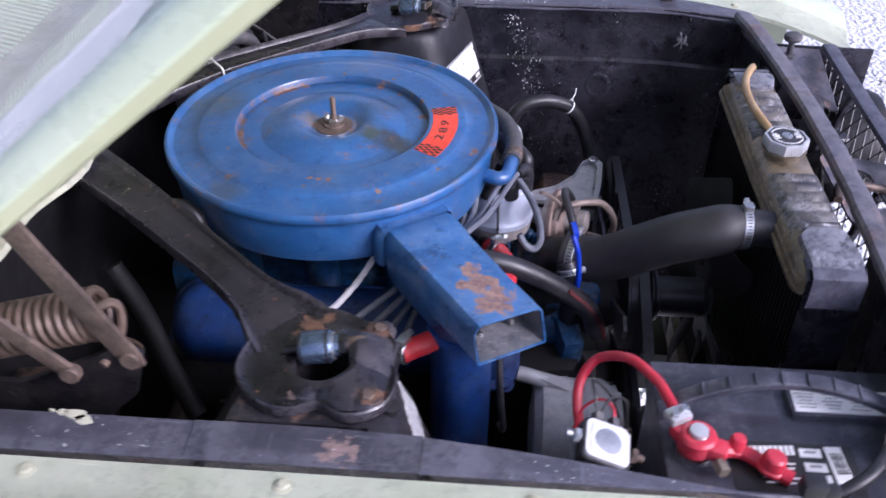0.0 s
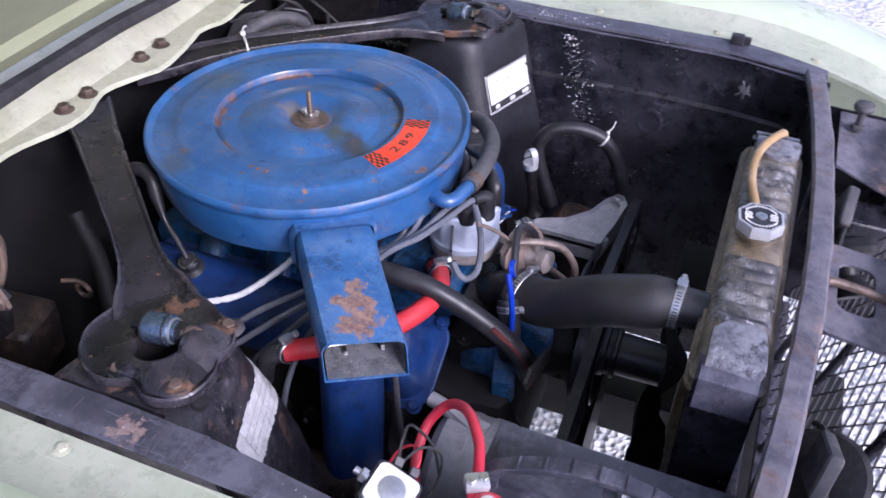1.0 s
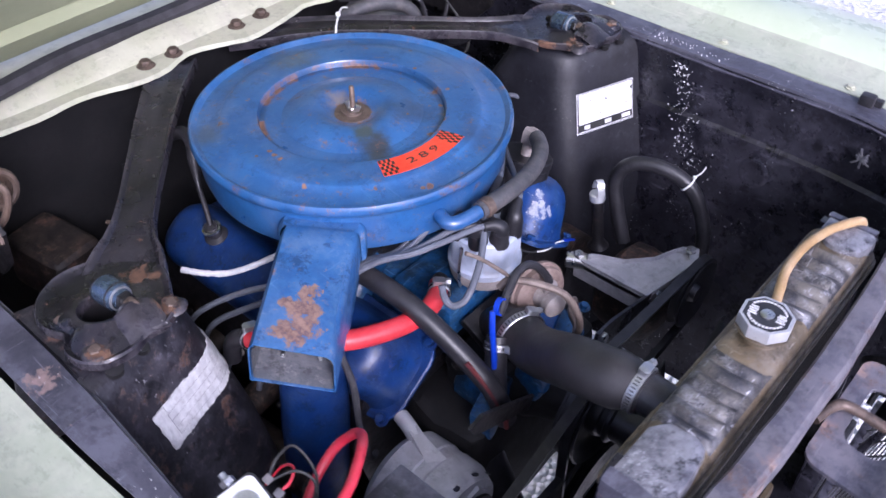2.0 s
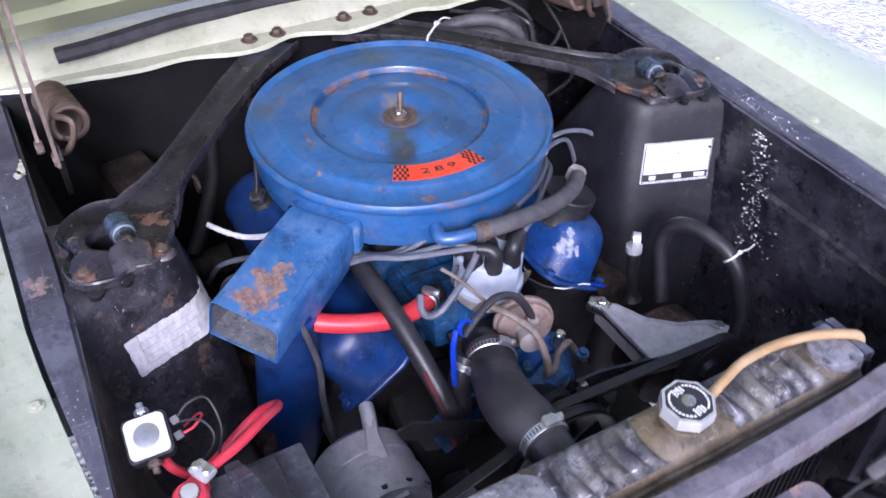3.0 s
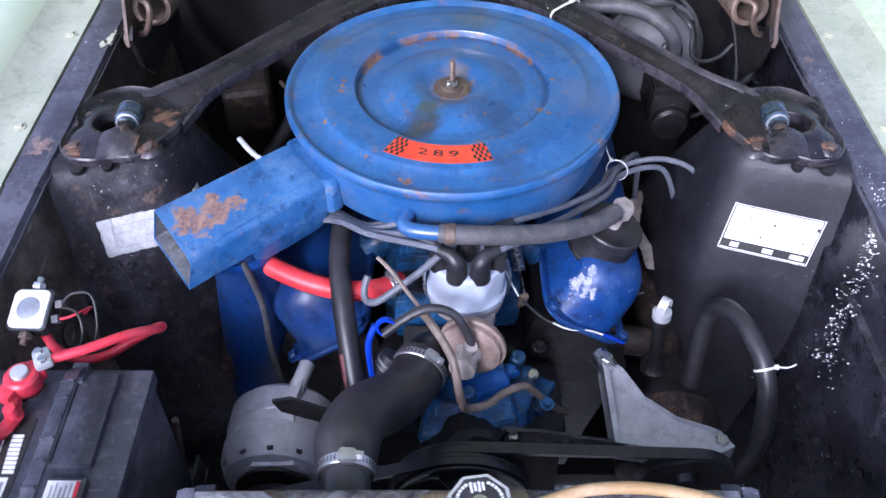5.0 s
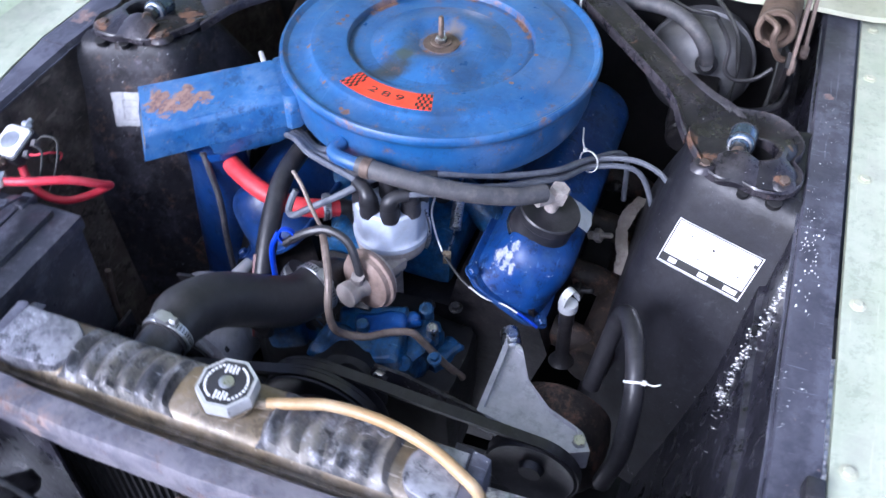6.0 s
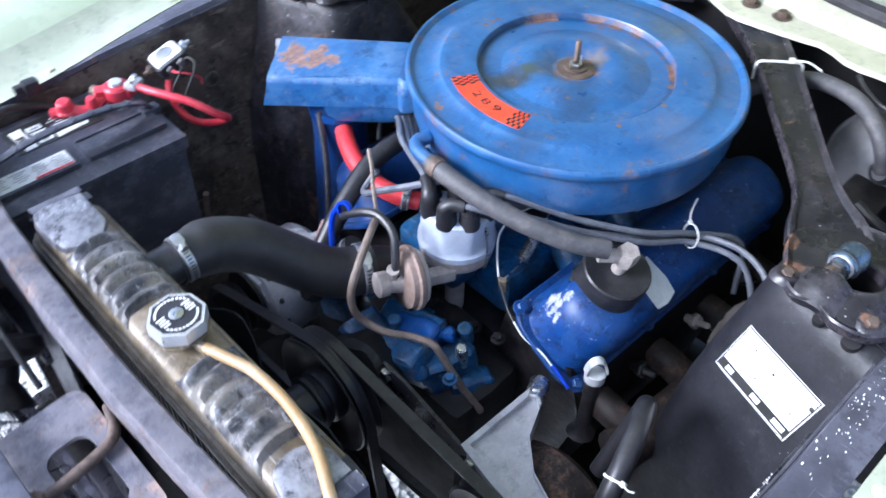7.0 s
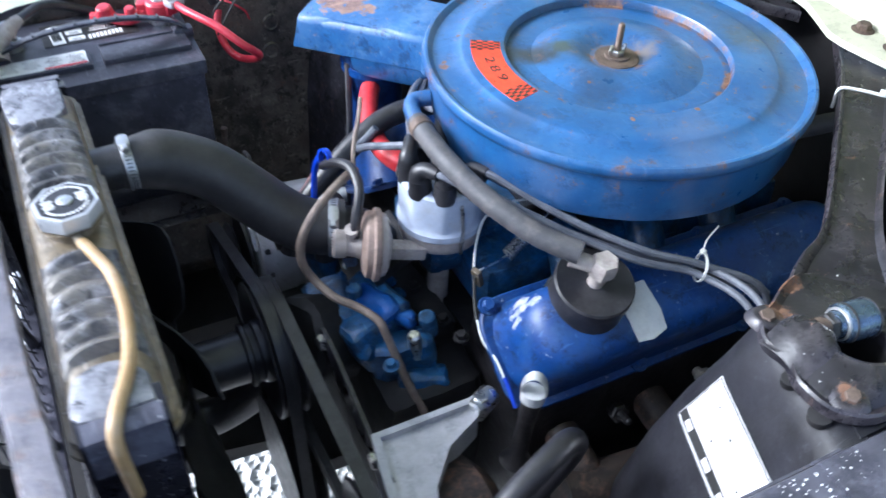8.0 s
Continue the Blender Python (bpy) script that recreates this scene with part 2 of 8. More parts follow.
BRACE = surface("brace_worn_black", (0.006, 0.006, 0.009), (0.021, 0.019, 0.026), 13, 0.30, 0.0, 0.4, 80, rust=0.46, rust_scale=17, dust=0.30, dust_col=(0.062, 0.054, 0.062), blotch=0.25, fleck=0.55, scratch=0.15, speck=0.6, speck_scale=220, edge=0.3, mark_col=(0.075, 0.040, 0.026), mark_pale=(0.20, 0.105, 0.062),
                marks=[(0.035, -0.344, 0.013), (0.050, -0.334, 0.008), (0.098, -0.350, 0.012), (0.099, -0.431, 0.012), (0.060, 0.325, 0.012), (0.085, 0.345, 0.012), (0.099, 0.431, 0.009)])
GRIME = surface("grimy_iron", (0.006, 0.006, 0.008), (0.017, 0.015, 0.016), 26, 0.42, 0.1, 0.8, 90, rust=0.40, rust_scale=34, dust=0.35, dust_col=(0.044, 0.038, 0.036), fleck=0.9)
# near-black: deep shade in holes and low in the bay, put into the colour
DARK = surface("deep_shade_black", (0.004, 0.004, 0.005), (0.010, 0.009, 0.010), 12, 0.7, 0.0, 0.3, 100)
BROWN_IRON = surface("rusty_brown_iron", (0.010, 0.008, 0.008), (0.036, 0.025, 0.020), 32, 0.6, 0.0, 0.6, 100, rust=0.75, rust_scale=36, fleck=0.7)
RUBBER = surface("black_rubber", (0.013, 0.013, 0.016), (0.028, 0.027, 0.031), 14, 0.40, 0.0, 0.15, 160, dust=0.4, dust_col=(0.068, 0.064, 0.070), fleck=0.3)
HOSE = surface("dusty_black_hose", (0.022, 0.021, 0.023), (0.036, 0.034, 0.036), 12, 0.5, 0.0, 0.12, 240, dust=0.35, dust_col=(0.065, 0.060, 0.060), fleck=0.2)
RUBBER_GREY = surface("weathered_rubber", (0.045, 0.045, 0.052), (0.085, 0.083, 0.09), 24, 0.6, 0.0, 0.15, 260, dust=0.4, dust_col=(0.18, 0.16, 0.15))
WIRE_GREY = surface("grey_plug_wire", (0.085, 0.092, 0.115), (0.14, 0.15, 0.18), 40, 0.5, 0.0, 0.05, 300)
WIRE_BLACK = surface("black_wire", (0.018, 0.018, 0.019), (0.035, 0.035, 0.035), 40, 0.5, 0.0, 0.0)
RED = surface("red_cable", (0.50, 0.022, 0.045), (0.60, 0.045, 0.07), 30, 0.36, 0.0, 0.05, 240, dust=0.3, dust_col=(0.50, 0.12, 0.14))
RED_HOSE = surface("red_rubber_hose", (0.52, 0.02, 0.03), (0.64, 0.05, 0.06), 22, 0.42, 0.0, 0.1, 260, dust=0.2, dust_col=(0.45, 0.16, 0.16))
STRIPE = surface("faded_red_stripe", (0.075, 0.014, 0.016), (0.13, 0.025, 0.026), 30, 0.5, 0.0, 0.1, 200, dust=0.4, dust_col=(0.05, 0.035, 0.035))
DECAL = surface("red_decal", (0.72, 0.055, 0.022), (0.80, 0.08, 0.035), 30, 0.35, 0.0, 0.02, 300)
INK = surface("black_ink", (0.02, 0.02, 0.02), (0.03, 0.03, 0.03), 40, 0.4, 0.0, 0.0)
WHITE = surface("white_print", (0.78, 0.78, 0.78), (0.84, 0.84, 0.84), 30, 0.45, 0.0, 0.02, 300)
NYLON = surface("white_nylon", (0.74, 0.74, 0.72), (0.80, 0.80, 0.78), 60, 0.4, 0.0, 0.0)
PAPER = surface("aged_paper_label", (0.48, 0.48, 0.50), (0.62, 0.62, 0.63), 60, 0.6, 0.0, 0.3, 140, dust=0.5, dust_col=(0.34, 0.33, 0.33))
PRINT_GREY = surface("faded_print", (0.22, 0.22, 0.235), (0.31, 0.31, 0.325), 30, 0.6, 0.0, 0.0)
FOIL = surface("silver_label", (0.80, 0.80, 0.82), (0.86, 0.86, 0.88), 25, 0.42, 0.25, 0.03, 200, speck=0.15, speck_col=(0.03, 0.03, 0.03))
ALU_PALE = surface("pale_cast_aluminium", (0.40, 0.40, 0.43), (0.52, 0.52, 0.55), 26, 0.45, 0.2, 0.3, 200, dust=0.4, dust_col=(0.34, 0.33, 0.34), fleck=0.35)
STEEL = surface("bright_steel", (0.55, 0.55, 0.55), (0.68, 0.68, 0.67), 50, 0.3, 1.0, 0.05, 300)
ZINC = surface("zinc_plate", (0.42, 0.43, 0.45), (0.58, 0.59, 0.61), 40, 0.36, 0.85, 0.08, 200)
RUSTY_STEEL = surface("rusty_bolt", (0.09, 0.066, 0.055), (0.17, 0.125, 0.10), 60, 0.6, 0.4, 0.3, 240, rust=0.5, rust_scale=70)
SPRING = surface("dull_spring_steel", (0.095, 0.068, 0.054), (0.17, 0.12, 0.092), 40, 0.5, 0.4, 0.15, 240, rust=0.5, rust_scale=45)
HINGE = surface("rusty_brown_hinge", (0.075, 0.055, 0.046), (0.16, 0.115, 0.092), 32, 0.5, 0.3, 0.3, 180, rust=0.42, rust_scale=40, fleck=0.5)
BRASS = surface("tarnished_brass_tank", (0.105, 0.084, 0.055), (0.24, 0.183, 0.11), 14, 0.42, 0.2, 0.45, 90, rust=0.28, rust_scale=22, dust=0.55, dust_col=(0.29, 0.26, 0.23), blotch=0.45, fleck=0.6, scratch=0.35)
TANK_TOP = surface("radiator_tank_worn", (0.034, 0.035, 0.044), (0.17, 0.155, 0.135), 22, 0.47, 0.2, 0.5, 90, rust=0.2, rust_scale=26, dust=0.65, dust_col=(0.30, 0.30, 0.33), fleck=0.85, scratch=0.4)
TANK_BARE = surface("bare_worn_metal", (0.10, 0.10, 0.12), (0.30, 0.30, 0.33), 42, 0.40, 0.3, 0.5, 80, dust=0.5, dust_col=(0.38, 0.38, 0.42), fleck=1.0, rust=0.2, rust_scale=40, speck=0.9, speck_col=(0.03, 0.03, 0.04), speck_scale=120)
CORE = surface("radiator_core_dark", (0.007, 0.007, 0.008), (0.017, 0.015, 0.014), 40, 0.6, 0.2, 0.2, 260)
# raised grey-blue base and pale dust colour carry the sky's reflection on the lid
PLASTIC = surface("black_battery_plastic", (0.034, 0.035, 0.048), (0.050, 0.051, 0.070), 14, 0.36, 0.0, 0.12, 200, dust=0.6, dust_col=(0.15, 0.15, 0.185), fleck=0.3, scratch=0.15)
CAP_GREY = surface("grey_distributor_cap", (0.40, 0.45, 0.56), (0.50, 0.55, 0.65), 24, 0.42, 0.0, 0.08, 200, dust=0.35, dust_col=(0.34, 0.32, 0.31))
VACUUM = surface("corroded_vacuum_can", (0.20, 0.14, 0.115), (0.33, 0.25, 0.215), 40, 0.6, 0.2, 0.35, 160, rust=0.25, rust_scale=50, fleck=0.3)
CAN_PALE = surface("pale_corroded_alloy", (0.34, 0.30, 0.28), (0.48, 0.43, 0.40), 40, 0.6, 0.15, 0.35, 160, dust=0.4, dust_col=(0.28, 0.22, 0.19), fleck=0.3)
PAPER_PALE = surface("pale_torn_label", (0.62, 0.65, 0.72), (0.74, 0.76, 0.80), 30, 0.5, 0.0, 0.2, 140, dust=0.3, dust_col=(0.42, 0.42, 0.45))
LINE_TAN = surface("brown_fuel_line", (0.15, 0.115, 0.095), (0.24, 0.19, 0.16), 50, 0.5, 0.2, 0.1, 260)
TAN_HOSE = surface("amber_overflow_hose", (0.34, 0.215, 0.095), (0.47, 0.32, 0.16), 18, 0.4, 0.0, 0.06, 200, dust=0.35, dust_col=(0.5, 0.42, 0.33))
CAP_WHITE = surface("worn_white_cap_edge", (0.55, 0.56, 0.58), (0.66, 0.67, 0.69), 40, 0.35, 0.5, 0.08, 260)
BOOSTER = surface("grey_brake_booster", (0.15, 0.15, 0.165), (0.23, 0.23, 0.245), 12, 0.56, 0.35, 0.08, 200, dust=0.4, dust_col=(0.18, 0.17, 0.16))
BLUE_CLIP = surface("bright_blue_plastic", (0.01, 0.04, 0.42), (0.015, 0.06, 0.52), 40, 0.35, 0.0, 0.0)
BUSH = surface("blue_grey_bushing", (0.075, 0.11, 0.17), (0.13, 0.18, 0.26), 40, 0.25, 0.75, 0.1, 200, rust=0.05, rust_scale=60)
CAP_FACE = surface("dark_printed_face", (0.018, 0.018, 0.022), (0.034, 0.034, 0.040), 40, 0.4, 0.0, 0.1, 200)
LINING = surface("bare_grey_lining", (0.12, 0.125, 0.14), (0.22, 0.22, 0.235), 24, 0.5, 0.3, 0.3, 120, dust=0.4, dust_col=(0.30, 0.29, 0.28), fleck=0.6, rust=0.2, rust_scale=30)
SUPPORT = surface("radiator_support_purple_black", (0.055, 0.056, 0.076), (0.110, 0.107, 0.135), 9, 0.38, 0.0, 0.5, 80, rust=0.74, rust_scale=14, dust=0.5, dust_col=(0.185, 0.170, 0.185), blotch=0.35, fleck=0.4, scratch=0.15, speck=1.7, speck_col=(0.36, 0.25, 0.21), speck_scale=40, edge=0.3)
SEAL = surface("rubber_weatherstrip", (0.025, 0.024, 0.028), (0.05, 0.047, 0.055), 25, 0.7, 0.0, 0.4, 150)


def gravel_material():
    m, n, l, b = shader("pale_gravel")
    cell = n.new("ShaderNodeTexVoronoi")
    cell.inputs["Scale"].default_value = 62
    cell.inputs["Randomness"].default_value = 1.0
    l.new(n.new("ShaderNodeNewGeometry").outputs["Position"], cell.inputs["Vector"])
    stone = blend(n, l, cell.outputs["Color"], (0.62, 0.61, 0.60), (0.97, 0.96, 0.95))
    big = ramp(n, l, noise_node(n, l, 2.6, 6, 0.65), 0.46, 0.66)
    near = ramp(n, l, noise_node(n, l, 26, 12, 0.85), 0.50, 0.58)
    dark = arith(n, l, "MULTIPLY", big, near)
    l.new(blend(n, l, dark, stone, (0.06, 0.055, 0.06)), b.inputs["Base Color"])
    b.inputs["Roughness"].default_value = 0.85
    bp = n.new("ShaderNodeBump")
    bp.inputs["Strength"].default_value, bp.inputs["Distance"].default_value = 0.8, 0.02
    l.new(cell.outputs["Distance"], bp.inputs["Height"])
    l.new(bp.outputs[0], b.inputs["Normal"])
    return m


GRAVEL = gravel_material()

# ---- mesh helpers ----
def bm_new():
    return bmesh.new()


def frame_to(direction):
    return Vector(direction).to_track_quat("Z", "Y").to_matrix().to_4x4()


def add_box(bm, centre, size, turn=(0, 0, 0), bevel=0.0, seg=2):
    m = pose(*centre, *turn) @ Matrix.Diagonal((*size, 1))
    made = bmesh.ops.create_cube(bm, size=1.0, matrix=m)
    if bevel:
        edges = list({e for v in made["verts"] for e in v.link_edges})
        bmesh.ops.bevel(bm, geom=edges, offset=bevel, segments=seg, profile=0.6, affect="EDGES")


def add_loft(bm, rings, cap=True, closed=True):
    vs = [[bm.verts.new(p) for p in r] for r in rings]
    k = len(rings[0])
    for a, b in zip(vs, vs[1:]):
        for i in range(k if closed else k - 1):
            j = (i + 1) % k
            bm.faces.new((a[i], a[j], b[j], b[i]))
    if cap:
        bm.faces.new(vs[0][::-1])
        bm.faces.new(vs[-1])
    return vs


def add_lathe(bm, profile, origin=(0, 0, 0), axis=(0, 0, 1), n=48, cap=True):
    """Turns (radius, height) pairs round an axis."""
    m = Matrix.Translation(origin) @ frame_to(axis)
    rings = []
    for r, h in profile:
        r = max(r, 0.0002)
        rings.append([m @ Vector((r * math.cos(2 * math.pi * i / n), r * math.sin(2 * math.pi * i / n), h)) for i in range(n)])
    add_loft(bm, rings, cap)


def bm_lathe(profile, origin, axis, n):
    b = bm_new()
    add_lathe(b, profile, origin, axis, n)
    return b


def add_cyl(bm, p0, p1, r0, r1=None, n=24, bevel=0.0):
    p0, p1 = Vector(p0), Vector(p1)
    r1 = r0 if r1 is None else r1
    h = (p1 - p0).length
    if bevel:
        prof = [(r0 - bevel, 0), (r0, bevel), (r1, h - bevel), (r1 - bevel, h)]
    else:
        prof = [(r0, 0), (r1, h)]
    add_lathe(bm, prof, p0, p1 - p0, n)


def spline(points, sub=6):
    p = [Vector(q) for q in points]
    p = [p[0] * 2 - p[1]] + p + [p[-1] * 2 - p[-2]]
    out = []
    for i in range(1, len(p) - 2):
        for s in range(sub):
            t = s / sub
            a, b, c, d = p[i - 1], p[i], p[i + 1], p[i + 2]
            out.append(0.5 * ((2 * b) + (c - a) * t + (2 * a - 5 * b + 4 * c - d) * t * t + (3 * b - a - 3 * c + d) * t ** 3))
    out.append(p[-2])
    return out


def add_tube(bm, points, r, n=10, sub=6, smooth=True, radii=None):
    path = spline(points, sub) if smooth else [Vector(p) for p in points]
    side = None
    rings = []
    for i, c in enumerate(path):
        d = (path[min(i + 1, len(path) - 1)] - path[max(i - 1, 0)]).normalized()
        if side is None:
            side = d.orthogonal().normalized()
        side = (side - d * side.dot(d)).normalized()
        up = d.cross(side)
        rr = r if radii is None else radii(i / (len(path) - 1))
        rings.append([c + rr * (math.cos(2 * math.pi * k / n) * side + math.sin(2 * math.pi * k / n) * up) for k in range(n)])
    add_loft(bm, rings)


def add_prism(bm, outline, h0, h1, m=Matrix(), bevel=0.0):
    """Extrudes a flat outline (x, y) from h0 to h1 along z, then moves it by m."""
    low = [bm.verts.new(m @ Vector((x, y, h0))) for x, y in outline]
    top = [bm.verts.new(m @ Vector((x, y, h1))) for x, y in outline]
    k = len(outline)
    faces = [bm.faces.new(low[::-1]), bm.faces.new(top)]
    for i in range(k):
        j = (i + 1) % k
        faces.append(bm.faces.new((low[i], low[j], top[j], top[i])))
    if bevel:
        edges = [e for e in faces[1].edges]
        bmesh.ops.bevel(bm, geom=edges, offset=bevel, segments=2, profile=0.6, affect="EDGES")


def add_sheet(bm, rows, thick, flip=1):
    """A sheet through a grid of points, given thickness along its normals."""
    k, w = len(rows), len(rows[0])
    g = [[Vector(p) for p in r] for r in rows]
    nor = [[None] * w for _ in range(k)]
    for i in range(k):
        for j in range(w):
            a = g[min(i + 1, k - 1)][j] - g[max(i - 1, 0)][j]
            b = g[i][min(j + 1, w - 1)] - g[i][max(j - 1, 0)]
            c = a.cross(b)
            nor[i][j] = (c.normalized() if c.length > 1e-9 else Vector((0, 0, 1))) * flip
    top = [[bm.verts.new(p) for p in r] for r in g]
    low = [[bm.verts.new(g[i][j] - nor[i][j] * thick) for j in range(w)] for i in range(k)]
    for i in range(k - 1):
        for j in range(w - 1):
            bm.faces.new((top[i][j], top[i + 1][j], top[i + 1][j + 1], top[i][j + 1]))
            bm.faces.new((low[i][j], low[i][j + 1], low[i + 1][j + 1], low[i + 1][j]))
    rim = [(i, 0) for i in range(k)] + [(k - 1, j) for j in range(1, w)] + [(i, w - 1) for i in range(k - 2, -1, -1)] + [(0, j) for j in range(w - 2, 0, -1)]
    for a, b in zip(rim, rim[1:] + rim[:1]):
        bm.faces.new((top[a[0]][a[1]], low[a[0]][a[1]], low[b[0]][b[1]], top[b[0]][b[1]]))


def rounded(w, h, r, seg=5, cx=0.0, cy=0.0):
    pts = []
    for sx, sy, a0 in ((1, 1, 0), (-1, 1, 90), (-1, -1, 180), (1, -1, 270)):
        for i in range(seg + 1):
            a = radians(a0 + 90 * i / seg)
            pts.append((cx + sx * (w / 2 - r) + r * math.cos(a), cy + sy * (h / 2 - r) + r * math.sin(a)))
    return pts


def link_mesh(name, bm, mat, sharp=35):
    bmesh.ops.recalc_face_normals(bm, faces=bm.faces)
    me = bpy.data.meshes.new(name)
    bm.to_mesh(me)
    bm.free()
    me.materials.append(mat)
    me.polygons.foreach_set("use_smooth", [True] * len(me.polygons))
    me.set_sharp_from_angle(angle=radians(sharp))
    return new(name, me)


def part(name, bm, mat, parent, label=""):
    ob = link_mesh(name, bm, mat)
    ob.parent = parent
    if parent.type == "EMPTY":
        ob.matrix_parent_inverse = Matrix.Translation(parent.location).inverted()
    return tagged(ob, label)


def thing(name, label, category, base, group=""):
    ob = new(name)
    ob.empty_display_size = 0.02
    ob.location = base
    return tagged(ob, label, category, group)


def single(name, bm, mat, label, category, group="", kind=""):
    return tagged(link_mesh(name, bm, mat), label, category, group, kind)


def text_mesh(words, size, m, thick=0.0003):
    """Letters as a bmesh: centred on m, reading along its x."""
    cu = bpy.data.curves.new("letters", "FONT")
    cu.body, cu.size, cu.align_x, cu.align_y, cu.extrude = words, size, "CENTER", "CENTER", thick
    cu.resolution_u = 3
    ob = bpy.data.objects.new("letters", cu)
    me = bpy.data.meshes.new_from_object(ob)
    bm = bmesh.new()
    bm.from_mesh(me)
    bm.transform(m)
    bpy.data.objects.remove(ob)
    bpy.data.curves.remove(cu)
    bpy.data.meshes.remove(me)
    return bm


def hexagon(bm, centre, axis, r, h):
    add_lathe(bm, [(r * 0.94, 0), (r, h * 0.1), (r, h * 0.8), (r * 0.85, h)], centre, axis, 6)


def hose_clamp(name, centre, axis, r, label, width=0.0105, screw=(0, 0, 1)):
    """A worm-drive clamp: slotted band, housing and screw."""
    t = thing(name, label, "hose clamp", Vector(centre) - Vector((0, 0, r)))
    a = Vector(axis).normalized()
    b = bm_new()
    add_lathe(b, [(r + 0.0006, -width / 2), (r + 0.0018, -width / 2 + 0.001), (r + 0.0018, width / 2 - 0.001), (r + 0.0006, width / 2)], centre, a, 40, False)
    part("band", b, ZINC, t)
    s = (Vector(screw) - a * Vector(screw).dot(a)).normalized()
    q = Matrix.Translation(Vector(centre) + s * (r + 0.0045)) @ Matrix((s.cross(a).normalized(), a, s)).transposed().to_4x4()
    b = bm_new()
    add_prism(b, rounded(0.016, width * 1.05, 0.003), -0.004, 0.0022, q, 0.0014)
    part("screw_housing", b, ZINC, t)
    b = bm_new()
    d = s.cross(a).normalized()
    hexagon(b, Vector(centre) + s * (r + 0.0045) + d * 0.008, d, 0.0042, 0.006)
    part("screw", b, ZINC, t)
    b = bm_new()
    for i in range(44):
        ang = 2 * math.pi * i / 44
        d2 = math.cos(ang) * s + math.sin(ang) * s.cross(a)
        m = Matrix.Translation(Vector(centre) + d2 * (r + 0.0019)) @ Matrix((d2.cross(a).normalized(), a, d2)).transposed().to_4x4()
        add_prism(b, rounded(0.0013, width * 0.50, 0.0004, 2), -0.0004, 0.0002, m)
    part("band_thread", b, CAP_FACE, t)
    return t


def cable_tie(name, centre, axis, r, tail, label):
    t = thing(name, label, "cable tie", Vector(centre) - Vector((0, 0, r)))
    b = bm_new()
    add_lathe(b, [(r, -0.0013), (r + 0.0009, -0.0013), (r + 0.0009, 0.0013), (r, 0.0013)], centre, axis, 28, False)
    part("loop", b, NYLON, t)
    a = Vector(axis).normalized()
    d = (Vector(tail) - a * Vector(tail).dot(a)).normalized()
    b = bm_new()
    add_box(b, Vector(centre) + d * (r + 0.002), (0.005, 0.005, 0.004), bevel=0.001)
    part("lock", b, NYLON, t)
    b = bm_new()
    c = Vector(centre) + d * (r + 0.004)
    add_tube(b, [c, c + d * 0.01 + a * 0.002, c + Vector(tail)], 0.0010, 6, 4)
    part("tail", b, NYLON, t)
    return t

# ---- the setting: ground and car body ----
LID_Z = 0.949


def nose(x):
    """How far the wings draw in and dip towards the front."""
    d = max(0.0, x - 0.42)
    return 0.55 * d * d, 0.55 * d * d


def taper(x, side):
    """The right-hand lip narrows towards the battery."""
    if side > 0:
        return 0.0
    return 0.0215 * min(1.0, max(0.0, (x - 0.05) / 0.35)) ** 1.4


def droop(x, side):
    """The right-hand wing edge draws in and dips beside the battery."""
    if side > 0:
        return 0.0
    return min(1.2, max(0.0, (x - 0.15) / 0.25) ** 1.3)


def build_ground():
    b = bm_new()
    add_box(b, (0, 0, -0.05), (160, 160, 0.1))
    single("ground", b, GRAVEL, "pale gravel ground with patches of dark grit", "ground", kind="structure")


def build_wing(side, name, label):
    prof = [(0.5015, 0.9175), (0.5020, 0.9238), (0.520, 0.9245), (0.545, 0.926), (0.566, 0.938), (0.582, 0.949), (0.605, 0.955), (0.64, 0.954), (0.70, 0.938), (0.77, 0.908), (0.83, 0.872),
            (0.88, 0.82), (0.905, 0.72), (0.912, 0.55), (0.90, 0.34)]
    rows = []
    for i in range(25):
        x = -0.75 + i * 0.0637
        dy, dz = nose(x)
        w = droop(x, side)
        rows.append([(x, side * (y - dy * (0.6 + 0.9 * (y - 0.5)) - 0.021 * w * min(1.0, max(0.0, (0.66 - y) / 0.12))), z - dz - 0.027 * w * min(1.0, max(0.0, (0.66 - y) / 0.12))) for y, z in prof])
    b = bm_new()
    add_sheet(b, [r[4:] for r in rows], 0.004, side)
    ob = single(name, b, GREEN, label, "car wing", kind="structure")
    b = bm_new()
    add_sheet(b, [r[:5] for r in rows], 0.004, side)
    part("wing_gutter", b, GUTTER, ob, "duller, darker green gutter along the wing's inner edge")
    for x in (-0.28, -0.16, 0.045, 0.24, 0.43, 0.58):
        dy, dz = nose(x)
        b = bm_new()
        add_lathe(b, [(0.0078, 0), (0.0080, 0.0008), (0.0048, 0.0014)], (x, side * (0.516 - dy * 0.6 - 0.021 * droop(x, side)), 0.9245 - dz - 0.027 * droop(x, side)), (0, 0, 1), 16)
        hexagon(b, (x, side * (0.516 - dy * 0.6 - 0.021 * droop(x, side)), 0.9252 - dz - 0.027 * droop(x, side)), (0, 0, 1), 0.0050, 0.003)
        part("wing_bolt", b, GREEN_DULL, ob)
    return ob


def apron_face(x, z):
    """Inner side of the wing apron: half width at a height, with a pressed ledge."""
    y = 0.4545
    if z < 0.905:
        y -= (0.905 - z) * 0.12
    if z < 0.835:
        y -= 0.006
    if z < 0.70:
        y -= (0.70 - z) * 0.10
    return y - nose(x)[0] * 0.4


